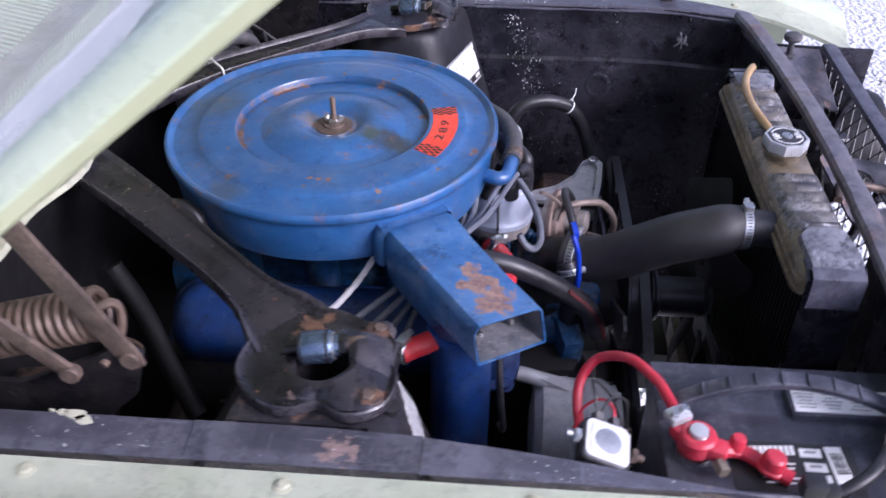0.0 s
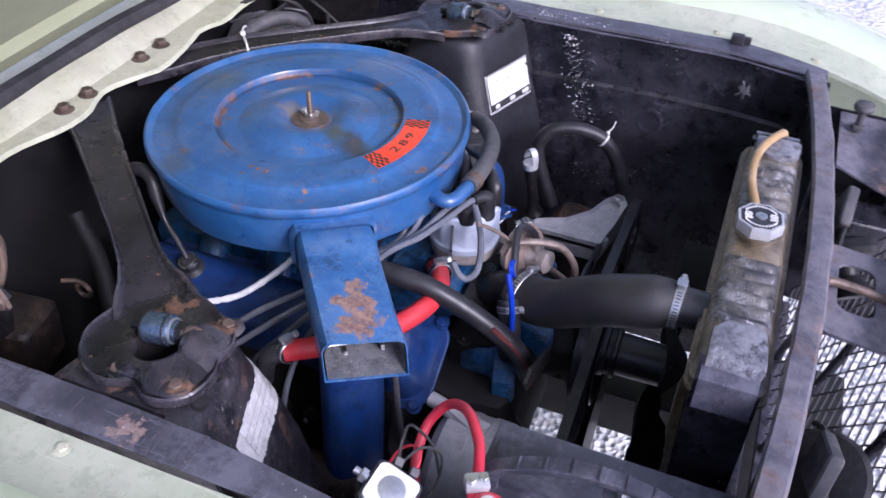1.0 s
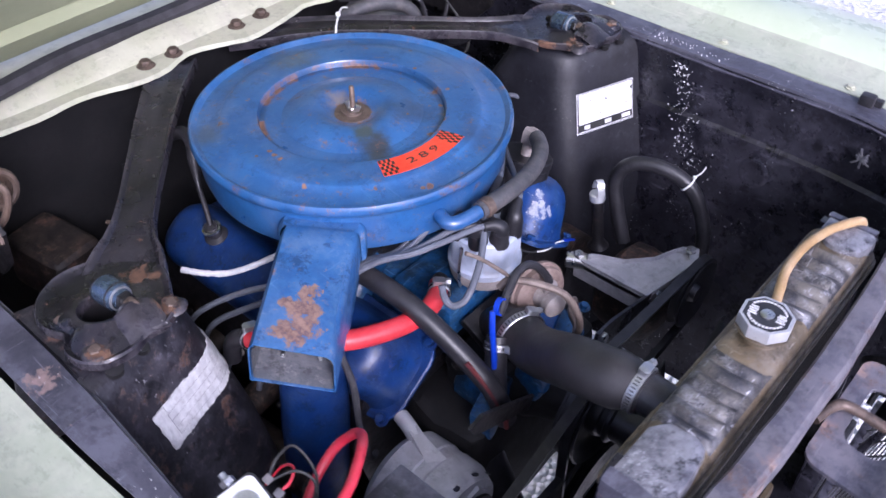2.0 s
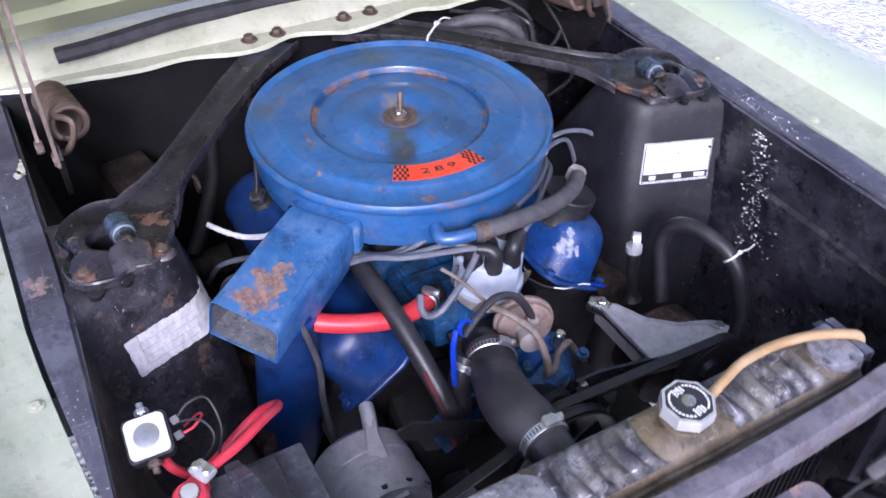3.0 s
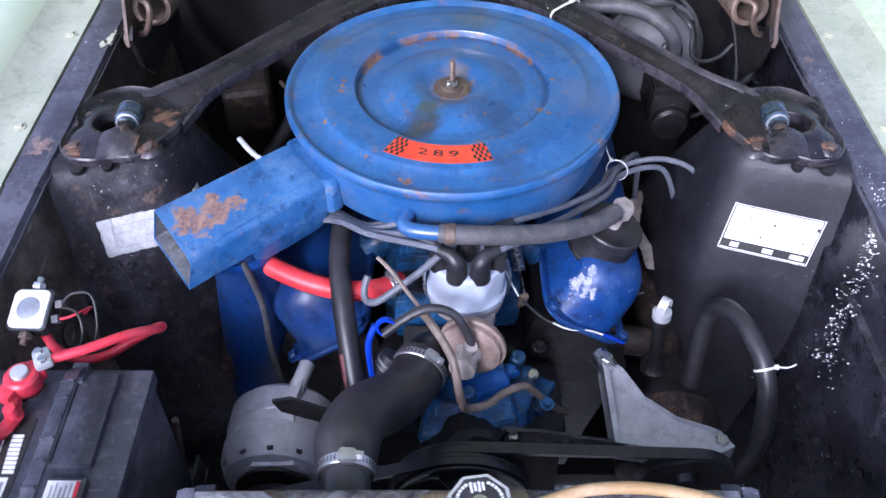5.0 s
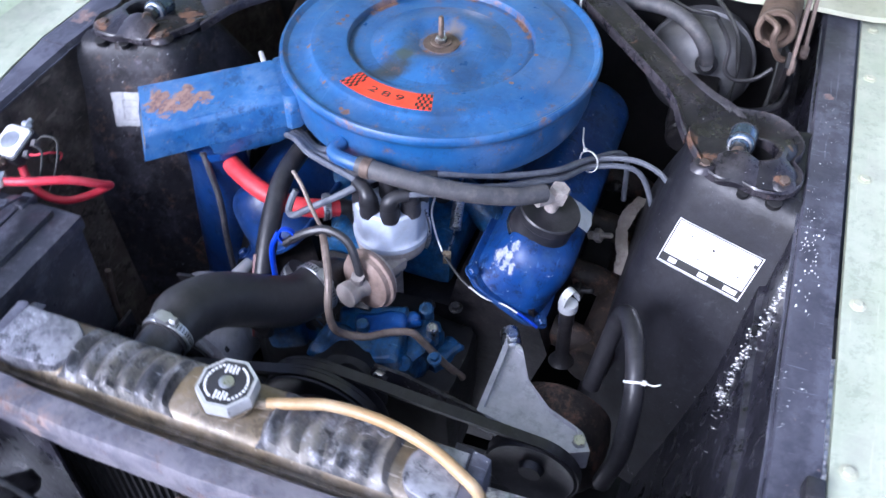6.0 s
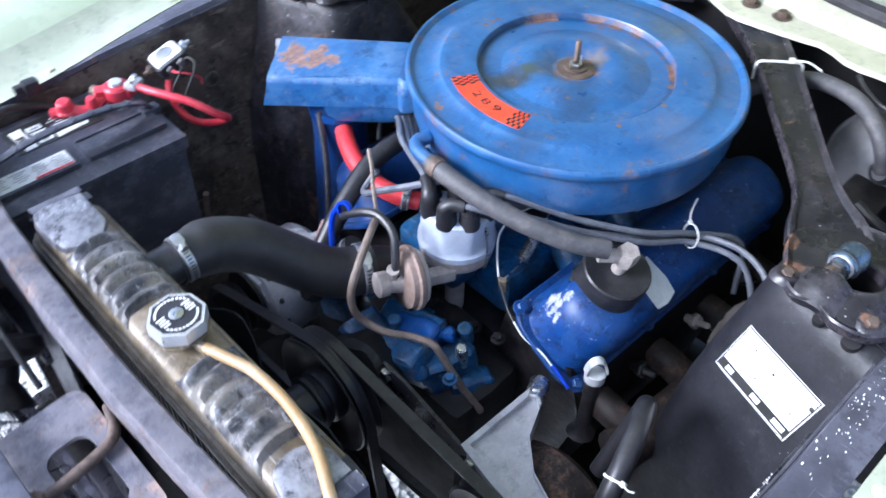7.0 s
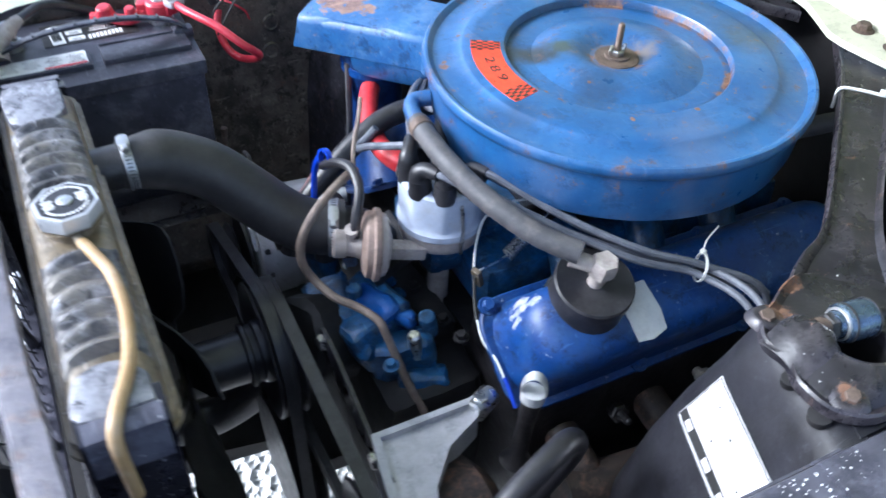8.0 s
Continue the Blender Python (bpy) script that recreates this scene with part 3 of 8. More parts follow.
def build_apron(side, name, label):
    rows = []
    zs = [0.9215, 0.919, 0.912, 0.905, 0.88, 0.845, 0.837, 0.833, 0.80, 0.75, 0.70, 0.62, 0.52, 0.40]
    for i in range(29):
        x = -0.36 + i * 0.0345
        r = []
        for z in zs:
            r.append((x, side * (apron_face(x, z) + (0.006 if side < 0 and z < 0.835 else 0.0) + taper(x, side) + 0.0025 * noise.noise((x * 9, z * 9, side))), z - nose(x)[1] * 0.8 - 0.027 * droop(x, side) * max(0.0, (z - 0.85) / 0.0715)))
        rows.append(r)
    b = bm_new()
    add_sheet(b, rows, 0.003, -side)
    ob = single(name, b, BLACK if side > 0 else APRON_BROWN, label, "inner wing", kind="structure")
    # flat top lip, in lapped lengths
    for k, (x0, x1) in enumerate(((-0.34, -0.0425), (-0.0415, 0.1485), (0.1495, 0.60))):
        b = bm_new()
        rows = []
        for i in range(9):
            x = x0 + (x1 - x0) * i / 8
            dy, dz = nose(x)
            up = 0.0012 * (k == 1) + 0.0016 * noise.noise((x * 14, side, k))
            w = droop(x, side)
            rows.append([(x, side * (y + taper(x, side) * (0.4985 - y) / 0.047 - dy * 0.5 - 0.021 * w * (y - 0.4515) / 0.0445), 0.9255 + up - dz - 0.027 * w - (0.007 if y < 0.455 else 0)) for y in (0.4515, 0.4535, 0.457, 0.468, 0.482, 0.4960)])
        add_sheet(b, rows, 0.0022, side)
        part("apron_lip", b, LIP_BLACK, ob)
    # pressed dimples and bolts on the front panel
    for x, z, r in ((0.25, 0.86, 0.010), (0.235, 0.815, 0.011), (0.24, 0.775, 0.011), (0.36, 0.79, 0.02), (0.45, 0.78, 0.018)):
        y = apron_face(x, z) + taper(x, side)
        b = bm_new()
        add_lathe(b, [(r * 1.2, -0.0012), (r, 0.0004), (r * 0.8, 0.0004), (r * 0.65, -0.0008), (0.001, -0.0008)], (x, side * y, z), (0, -side, 0.1), 24)
        part("pressed_dimple", b, BLACK if side > 0 else APRON_BROWN, ob)
    return ob


def build_star_of_sealer():
    b = bm_new()
    random.seed(4)
    c = Vector((0.491, 0.4435, 0.874))
    for i in range(11):
        a = 2 * math.pi * i / 11 + random.uniform(-0.2, 0.2)
        e = random.uniform(0.006, 0.017)
        add_tube(b, [c, c + Vector((math.cos(a) * e * 0.6, -0.002, math.sin(a) * e * 0.6)), c + Vector((math.cos(a) * e, -0.0005, math.sin(a) * e))], 0.0014, 5, 2)
    single("paint_splash", b, BOOSTER, "grey splash of old sealer on the black inner wing", "splash")
    # fine pale spatter running down beside the tower
    random.seed(21)
    b = bm_new()
    for i in range(190):
        z = 0.905 - 0.17 * random.random() ** 1.4
        x = 0.212 + (0.90 - z) * 0.36 + random.gauss(0, 0.008 + 0.05 * (0.905 - z))
        r = 0.0003 + 0.0011 * random.random() ** 4
        add_lathe(b, [(r, -0.003), (r * 0.9, 0.0006), (0.0, 0.0012)], (x, apron_face(x, z) - 0.0012, z), (random.uniform(-0.2, 0.2), -1, 0.1), 5)
    for i in range(80):
        x = random.gauss(0.175, 0.05)
        r = 0.0003 + 0.0009 * random.random() ** 3
        add_lathe(b, [(r, -0.002), (r * 0.9, 0.0006), (0.0, 0.0010)], (x, random.uniform(0.456, 0.480), 0.9262), (0, 0, 1), 5)
    tagged(single("paint_spatter", b, WHITE, "fine pale spatter on the black inner wing", "spatter"), kind="stuff")


TOWER_Z = [0.45, 0.60, 0.75, 0.807, 0.86, 0.895, 0.910, 0.918, 0.922, 0.9245]
TOWER_FRONT = [0.245, 0.222, 0.193, 0.174, 0.152, 0.141, 0.135, 0.129, 0.121, 0.108]
TOWER_INNER = [0.262, 0.275, 0.293, 0.303, 0.315, 0.322, 0.326, 0.331, 0.338, 0.350]


def tower_ring(z, r=0.034):
    """The tower's plan at a height, on the left of the car: a slanted front face, a rounded corner, the inner face and the back."""
    front, inner = np.interp(z, TOWER_Z, TOWER_FRONT), np.interp(z, TOWER_Z, TOWER_INNER)
    rear = -0.018 - 0.55 * (0.9245 - z)
    corner = [Vector((front, 0.462, 0)), Vector((front - 0.34 * (0.462 - inner), inner, 0)), Vector((rear + 0.016, inner, 0)), Vector((rear, 0.462, 0))]
    pts = [corner[0].lerp(corner[1], k / 10 * (1 - r / (corner[1] - corner[0]).length)) for k in range(10)]
    for i in (1, 2):
        a = corner[i] + (corner[i - 1] - corner[i]).normalized() * r
        c = corner[i] + (corner[i + 1] - corner[i]).normalized() * r
        pts += [a * (1 - u) ** 2 + corner[i] * 2 * u * (1 - u) + c * u * u for u in [k / 8 for k in range(9)]]
    pts.append(corner[3])
    return [Vector((p.x, p.y, z)) for p in pts]


def build_tower(side, name, label, mat):
    rows = []
    for z in (0.9248, 0.9245, 0.9235, 0.922, 0.920, 0.918, 0.914, 0.910, 0.903, 0.895, 0.878, 0.86, 0.834, 0.807, 0.78, 0.75, 0.68, 0.60, 0.45):
        ring = tower_ring(z)
        if z > 0.9246:
            turn = [radians(58 - 296 * k / (len(ring) - 1)) for k in range(len(ring))]
            ring = [Vector((0.056 + 0.027 * math.cos(a), 0.394 + 0.026 * math.sin(a), z)) for a in turn]
        rows.append([(p.x + 0.0006 * noise.noise(p * 14), side * (p.y + 0.0006 * noise.noise(p * 11)), p.z) for p in ring])
    b = bm_new()
    add_sheet(b, rows, 0.004, -side)
    ob = single(name, b, mat, label, "shock tower", kind="structure")
    b = bm_new()
    add_prism(b, [(-0.012, 0.424), (0.098, 0.424), (0.108, 0.4535), (-0.018, 0.4535)], 0.918, 0.9252, Matrix.Diagonal((1, side, 1, 1)))
    part("top_gusset", b, mat, ob)
    for x, y, r in ((0.124, 0.427, 0.0085), (0.1205, 0.394, 0.0065)):
        b = bm_new()
        add_lathe(b, [(r, -0.006), (r, 0.0008), (r * 0.9, 0.001)], (x - 0.006, side * y, 0.9245), (0.25, 0, 1), 20)
        # solid dark discs; their colour gives the shade of a hole
        part("dark_hole_disc", b, DARK, ob)
    return ob


def build_firewall():
    rows = []
    for i in range(15):
        y = -0.47 + i * 0.94 / 14
        rows.append([(-0.318 - 0.012 * noise.noise((y * 5, 1, 0)), y, 0.925), (-0.325, y, 0.90), (-0.335 - 0.01 * noise.noise((y * 6, 2, 0)), y, 0.82),
                     (-0.335, y, 0.70), (-0.32, y, 0.55), (-0.25, y, 0.38)])
    b = bm_new()
    add_sheet(b, rows, 0.006, -1)
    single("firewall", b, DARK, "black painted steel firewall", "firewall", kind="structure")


def cowl_edge(y):
    """The cowl's ragged front flange: a scalloped line across the car."""
    x = -0.266
    for c, w, d in ((-0.02, 0.05, 0.022), (0.17, 0.035, 0.02), (-0.22, 0.07, 0.012)):
        x -= d * math.exp(-((y - c) / w) ** 2)
    back = min(1.0, max(0.0, -y / 0.06))
    return x + 0.004 * math.sin(y * 41) - 0.08 * y * y - back * (0.009 + 0.17 * y * y)


def build_cowl():
    rows = []
    for i in range(61):
        y = -0.62 + i * 1.24 / 60
        f = cowl_edge(y)
        step = -0.317 - 0.08 * y * y
        rows.append([(f, y, 0.9345 + 0.0015 * noise.noise((y * 30, 0, 0))), (f - 0.003, y, 0.9385), (f - 0.010, y, 0.9395), (step + 0.004, y, 0.9400), (step, y, 0.9412), (step - 0.005, y, 0.9475), (step - 0.009, y, 0.950), (-0.345 - 0.08 * y * y, y, 0.966),
                     (-0.362 - 0.08 * y * y, y, 0.972), (-0.40 - 0.08 * y * y, y, 0.972), (-0.43 - 0.08 * y * y, y, 0.962), (-0.47 - 0.08 * y * y, y, 0.967), (-0.62 - 0.08 * y * y, y, 1.0)])
    b = bm_new()
    add_sheet(b, rows, 0.003, -1)
    ob = single("cowl", b, GREEN_DULL, "pale green painted steel cowl with rusty bolts", "cowl", kind="structure")
    for y in (-0.102, -0.057, 0.053, 0.099):
        b = bm_new()
        c = Vector((-0.304, y, 0.942))
        add_lathe(b, [(0.0125, 0), (0.013, 0.0012), (0.009, 0.0028)], c, (0, 0, 1), 20)
        hexagon(b, c + Vector((0, 0, 0.0025)), (0, 0, 1), 0.0082, 0.007)
        part("cowl_bolt", b, RUSTY_STEEL, ob)
    # fore-and-aft louvres of the air intake in front of the windscreen
    slat = None
    for k in range(62):
        y = (k // 2 * 0.0130 + 0.030) * (1 if k % 2 else -1)
        if slat is None:
            b = bm_new()
            add_box(b, (0, 0, 0), (0.108, 0.0062, 0.0035), (0, 12.4, 0), 0.0012, 1)
            slat = part("louvre", b, GREEN, ob)
            slat.location = (-0.520 - 0.08 * y * y, y, 0.9805)
        else:
            o = new("louvre", slat.data)
            o.parent, o.location = ob, (-0.520 - 0.08 * y * y, y, 0.9805)
    b = bm_new()
    pts = [(-0.354 + 0.20 * y * y + 0.003 * math.sin(y * 17), y, 0.9775 + 0.002 * math.sin(y * 23)) for y in [-0.37 + 0.04625 * i for i in range(17)]]
    path = spline(pts, 4)
    rings = []
    for c in path:
        rings.append([c + Vector((dx, 0, dz)) for dx, dz in ((-0.013, -0.010), (0.011, -0.010), (0.014, -0.002), (0.008, 0.006), (-0.006, 0.007), (-0.014, 0.0))])
    add_loft(b, rings)
    single("weatherstrip", b, SEAL, "perished black rubber weatherstrip along the cowl", "weatherstrip", kind="structure")


def build_hood():
    """Open bonnet: skin with a rolled crease, folded edge and inner frame, leaning over the cowl."""
    hinge = Vector((-0.36, 0, 1.0086))
    m = Matrix.Translation(hinge) @ Matrix.Rotation(-radians(39), 4, "Y")
    us = [-0.02 + i * 1.10 / 24 for i in range(25)]

    def crown(v):
        return 0.012 * (1 - v * v)

    b = bm_new()
    vs = [-1 + k / 13 for k in range(27)]
    rows = []
    for u in us:
        r = []
        for v in vs:
            ripple = 0.0010 * noise.noise((u * 5.0, v * 6.0, 0.4)) * (1 - abs(v))
            r.append(m @ Vector((u, v * 0.536, crown(v) + ripple - 0.010 * max(0.0, (abs(v) - 0.9) / 0.1) ** 2)))
        rows.append(r)
    add_sheet(b, rows, 0.002, 1)
    ob = single("hood", b, HOOD_SKIN, "glossy pale green bonnet propped open", "car bonnet", kind="structure")
    for s in (-1, 1):
        b = bm_new()
        rows = [[m @ Vector((u, s * y, z)) for y, z in ((0.5365, -0.0098), (0.5430, -0.0115), (0.5465, -0.0150), (0.5488, -0.0200), (0.5505, -0.0265), (0.5495, -0.0280))] for u in us]
        add_sheet(b, rows, 0.002, -s)
        part("folded_edge", b, GREEN, ob)
        b = bm_new()
        rows = [[m @ Vector((u, s * y, z)) for y, z in ((0.5490, -0.0282), (0.5452, -0.0365), (0.5420, -0.0380), (0.520, -0.0385), (0.49, -0.032), (0.47, -0.008))] for u in us]
        add_sheet(b, rows, 0.002, -s)
        part("hem_flange", b, OLIVE, ob, "hem flange coloured olive for the shade on its underside")
    for u0, u1 in ((-0.02, 0.10), (1.0, 1.09)):
        b = bm_new()
        rows = [[m @ Vector((u, v * 0.52, z + crown(v))) for u, z in ((u0, -0.004), (u0 + 0.01, -0.020), (u1 - 0.02, -0.022), (u1, -0.004))] for v in [-1 + k / 6 for k in range(13)]]
        add_sheet(b, rows, 0.002, 1)
        part("inner_frame", b, OLIVE, ob)
    b = bm_new()
    rows = [[m @ Vector((0.1 + i * 0.09, v * 0.475, crown(v) - 0.008)) for v in [-1 + k / 6 for k in range(13)]] for i in range(11)]
    add_sheet(b, rows, 0.002, 1)
    part("inner_panel", b, OLIVE, ob)


def support_x(y):
    return 0.602 - 0.16 * y * y


def build_support():
    rows = []
    for i in range(37):
        y = -0.445 + i * 0.89 / 36
        x = support_x(y)
        w = 0.0015 * noise.noise((y * 25, 3, 0))
        dz = -0.004 + 0.0025 * noise.noise((y * 12, 7, 0)) - (0.02 if abs(y) > 0.40 else 0) * 0
        v = 0.0022 * noise.noise((y * 17, 5, 0))
        rows.append([(x + w, y, 0.9175 + dz), (x + w - 0.0012, y, 0.9265 + dz), (x + w, y, 0.9295 + dz), (x + 0.012, y, 0.9300 + dz), (x + 0.0195 + v, y, 0.9285 + dz), (x + 0.0218 + v, y, 0.925 + dz),
                     (x + 0.0222 + v, y, 0.900 + dz), (x + 0.0205, y, 0.892)])
    b = bm_new()
    add_sheet(b, rows, 0.002, 1)
    ob = single("radiator_support", b, SUPPORT, "worn purplish black radiator support bar with bare rusty scuffs", "radiator support", kind="structure")
    for y0, y1 in ((-0.445, -0.140), (0.255, 0.445)):
        b = bm_new()
        rows = [[(support_x(y) + 0.012, y, z) for z in (0.89, 0.80, 0.6, 0.4)] for y in [y0 + (y1 - y0) * k / 4 for k in range(5)]]
        add_sheet(b, rows, 0.003, 1)
        part("side_panel", b, BLACK, ob)
    b = bm_new()
    add_box(b, (0.60, 0, 0.40), (0.06, 0.9, 0.06), bevel=0.008)
    part("lower_bar", b, BLACK, ob)


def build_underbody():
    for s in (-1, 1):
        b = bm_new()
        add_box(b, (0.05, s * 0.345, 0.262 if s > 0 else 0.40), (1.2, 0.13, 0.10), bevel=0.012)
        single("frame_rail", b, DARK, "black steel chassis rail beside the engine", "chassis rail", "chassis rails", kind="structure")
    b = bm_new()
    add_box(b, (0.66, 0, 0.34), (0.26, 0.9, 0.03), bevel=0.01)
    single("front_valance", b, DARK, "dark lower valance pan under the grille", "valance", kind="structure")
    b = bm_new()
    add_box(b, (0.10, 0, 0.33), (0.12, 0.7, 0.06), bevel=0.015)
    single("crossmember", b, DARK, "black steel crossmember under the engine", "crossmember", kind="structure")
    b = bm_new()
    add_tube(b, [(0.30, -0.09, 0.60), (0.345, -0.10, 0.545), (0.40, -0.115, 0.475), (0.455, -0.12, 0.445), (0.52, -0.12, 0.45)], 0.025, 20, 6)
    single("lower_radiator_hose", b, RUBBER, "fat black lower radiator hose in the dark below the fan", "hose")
    # added dark sheet: keeps sunlit gravel from showing through the bay
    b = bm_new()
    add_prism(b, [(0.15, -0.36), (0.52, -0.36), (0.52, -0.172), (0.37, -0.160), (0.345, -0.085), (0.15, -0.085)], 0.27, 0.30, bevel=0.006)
    single("under_engine_blind", b, DARK, "dark sheet added under the front of the engine to hide bright ground", "splash shield", kind="structure")
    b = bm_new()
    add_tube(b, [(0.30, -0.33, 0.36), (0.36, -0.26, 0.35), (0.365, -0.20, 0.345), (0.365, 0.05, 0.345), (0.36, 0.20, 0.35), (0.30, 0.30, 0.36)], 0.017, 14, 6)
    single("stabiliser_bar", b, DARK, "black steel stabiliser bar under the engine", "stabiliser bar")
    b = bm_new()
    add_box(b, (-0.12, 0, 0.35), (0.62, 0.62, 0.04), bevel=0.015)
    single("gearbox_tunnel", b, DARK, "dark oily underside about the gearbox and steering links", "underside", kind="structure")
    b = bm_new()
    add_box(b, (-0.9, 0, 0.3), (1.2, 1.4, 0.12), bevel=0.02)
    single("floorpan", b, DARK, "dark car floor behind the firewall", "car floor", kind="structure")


def build_nose_liner(side):
    """Dark inner panels between the radiator support and the grille, and the pale paint flake on the lip."""
    b = bm_new()
    rows = [[(x, side * (0.455 - 0.06 * (x - 0.6)), z) for z in (0.87, 0.80, 0.70, 0.5)] for x in (0.60, 0.66, 0.72, 0.80)]
    add_sheet(b, rows, 0.003, side)
    single("nose_liner", b, BLACK, "black inner panel between radiator support and headlamp", "inner panel", "nose liners", kind="structure")


def build_paint_flake():
    random.seed(8)
    b = bm_new()
    for cx, cy, r in ((-0.143, -0.459, 0.0085), (-0.134, -0.464, 0.006), (-0.155, -0.4575, 0.004), (-0.165, -0.456, 0.002)):
        out = [(cx + r * 1.5 * random.uniform(0.6, 1.15) * math.cos(a), cy + r * 0.8 * random.uniform(0.6, 1.1) * math.sin(a)) for a in [2 * math.pi * i / 11 for i in range(11)]]
        add_prism(b, out, 0.9225, 0.9275)
    tagged(single("paint_flake", b, GREEN_DULL, "pale green paint showing through the worn black lip", "paint chip"), kind="stuff")


build_ground()
build_nose_liner(-1)
build_nose_liner(1)
build_paint_flake()
build_wing(-1, "wing_right", "pale green painted steel wing with gutter bolts")
build_wing(1, "wing_left", "pale green painted steel wing, sunlit, with gutter bolts")
build_apron(-1, "apron_right", "black inner wing panel with lapped lip and a rust patch")
build_apron(1, "apron_left", "dusty black inner wing panel spattered with pale specks")
build_star_of_sealer()
build_tower(-1, "shock_tower_right", "rust-spotted black shock tower", TOWER_RUSTY)
build_tower(1, "shock_tower_left", "dusty black shock tower", TOWER_BLACK)
build_firewall()
build_cowl()
build_hood()
build_support()
build_underbody()

# ---- air cleaner ----
def lid_arc(r0, r1, a0, a1, z0, z1, n=16):
    """A flat ring segment between two angles, in degrees."""
    b = bm_new()
    rings = []
    for i in range(n + 1):
        a = radians(a0 + (a1 - a0) * i / n)
        c, s = math.cos(a), math.sin(a)
        rings.append([(r0 * c - 0.005, r0 * s, z0), (r1 * c - 0.005, r1 * s, z0), (r1 * c - 0.005, r1 * s, z1), (r0 * c - 0.005, r0 * s, z1)])
    add_loft(b, rings)
    return b


def build_air_cleaner():
    t = thing("air_cleaner", "blue painted round air cleaner with rust spots and a snorkel", "air cleaner", (0, 0, 0.862))
    z = LID_Z
    mid_x = (-0.005, 0, 0)
    b = bm_new()
    add_lathe(b, [(0.09, z - 0.082), (0.150, z - 0.081), (0.175, z - 0.076), (0.190, z - 0.064), (0.1945, z - 0.048), (0.1965, z - 0.02), (0.1965, z - 0.012),
                  (0.1985, z - 0.008), (0.1985, z - 0.004), (0.19, z - 0.003)], mid_x, n=96)
    part("pan", b, BLUE_LID, t)
    b = bm_new()
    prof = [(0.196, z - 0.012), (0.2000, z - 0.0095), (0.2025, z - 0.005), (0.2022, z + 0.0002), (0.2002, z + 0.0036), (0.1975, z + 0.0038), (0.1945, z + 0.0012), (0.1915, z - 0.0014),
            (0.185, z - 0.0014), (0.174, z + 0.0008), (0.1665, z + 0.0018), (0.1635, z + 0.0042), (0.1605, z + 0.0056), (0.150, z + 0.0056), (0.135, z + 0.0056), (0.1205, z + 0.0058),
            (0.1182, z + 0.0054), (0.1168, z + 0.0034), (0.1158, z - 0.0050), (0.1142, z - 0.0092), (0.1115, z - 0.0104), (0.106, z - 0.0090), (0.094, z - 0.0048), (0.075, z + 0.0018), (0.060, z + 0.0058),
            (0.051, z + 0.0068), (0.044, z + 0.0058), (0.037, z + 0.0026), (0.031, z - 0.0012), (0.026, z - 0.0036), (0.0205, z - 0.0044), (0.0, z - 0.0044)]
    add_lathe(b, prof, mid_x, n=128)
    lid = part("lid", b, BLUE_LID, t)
    b = bm_new()
    add_lathe(b, [(0.0235, z - 0.0042), (0.0230, z - 0.0020), (0.019, z - 0.0012), (0.0135, z - 0.0010), (0.013, z + 0.0012), (0.004, z + 0.0012)], mid_x, n=36)
    part("washer", b, RUSTY_STEEL, t, "rusty steel washer")
    b = bm_new()
    hexagon(b, (-0.004, 0, z + 0.0010), (0, 0, 1), 0.0075, 0.006)
    for s in (-1, 1):
        add_box(b, (-0.004 + s * 0.008, 0.0, z + 0.0075), (0.008, 0.003, 0.008), (0, s * 25, 35), 0.001)
    part("wing_nut", b, STEEL, t, "bright steel nut")
    b = bm_new()
    prof = [(0.0033, z)]
    for i in range(17):
        h = z + 0.008 + i * 0.0016
        prof += [(0.0036, h), (0.0031, h + 0.0008)]
    prof += [(0.0024, z + 0.0360)]
    add_lathe(b, prof, (-0.004, 0, 0), n=12)
    part("stud", b, SPRING, t, "threaded brownish steel stud")
    # decal with a chequered end on either side of the engine size
    zt = z + 0.0057
    dec = part("decal", lid_arc(0.1225, 0.1530, -30.5, 16.5, zt - 0.0004, zt + 0.0004, 24), DECAL, t, "orange-red decal with chequered ends")
    for side, start in ((0, -30.2), (1, 8.7)):
        b = bm_new()
        for i in range(6):
            for k in range(5):
                if (i + k + side) % 2 == 0:
                    a0 = start + i * 1.27
                    r0 = 0.1230 + k * 0.0059
                    rings = []
                    for a in (radians(a0), radians(a0 + 1.27)):
                        c, s = math.cos(a), math.sin(a)
                        rings.append([(q * c - 0.005, q * s, zz) for q, zz in ((r0, zt), (r0 + 0.0059, zt), (r0 + 0.0059, zt + 0.0007), (r0, zt + 0.0007))])
                    add_loft(b, rings)
        part("chequer", b, INK, dec, "black chequered squares")
    b = bm_new()
    mid = -7.0
    for ch, off in (("2", -7.2), ("8", 0.0), ("9", 7.2)):
        a = radians(mid + off)
        m = Matrix.Translation((0.1375 * math.cos(a) - 0.005, 0.1375 * math.sin(a), zt + 0.0006)) @ Matrix.Rotation(a + math.pi / 2, 4, "Z") @ Matrix.Diagonal((1.75, 1, 1, 1))
        one = text_mesh(ch, 0.0145, m, 0.0002)
        me = bpy.data.meshes.new("digit")
        one.to_mesh(me)
        one.free()
        b.from_mesh(me)
        bpy.data.meshes.remove(me)
    part("numerals", b, INK, dec, "black numerals 289")
    # snorkel: a hollow tapering box from the pan to an open mouth
    root, mouth = Vector((0.100, -0.148, 0)), Vector((0.2175, -0.301, 0))
    d = (mouth - root).normalized()
    w = Vector((d.y, -d.x, 0)) * -1
    length = (mouth - root).length

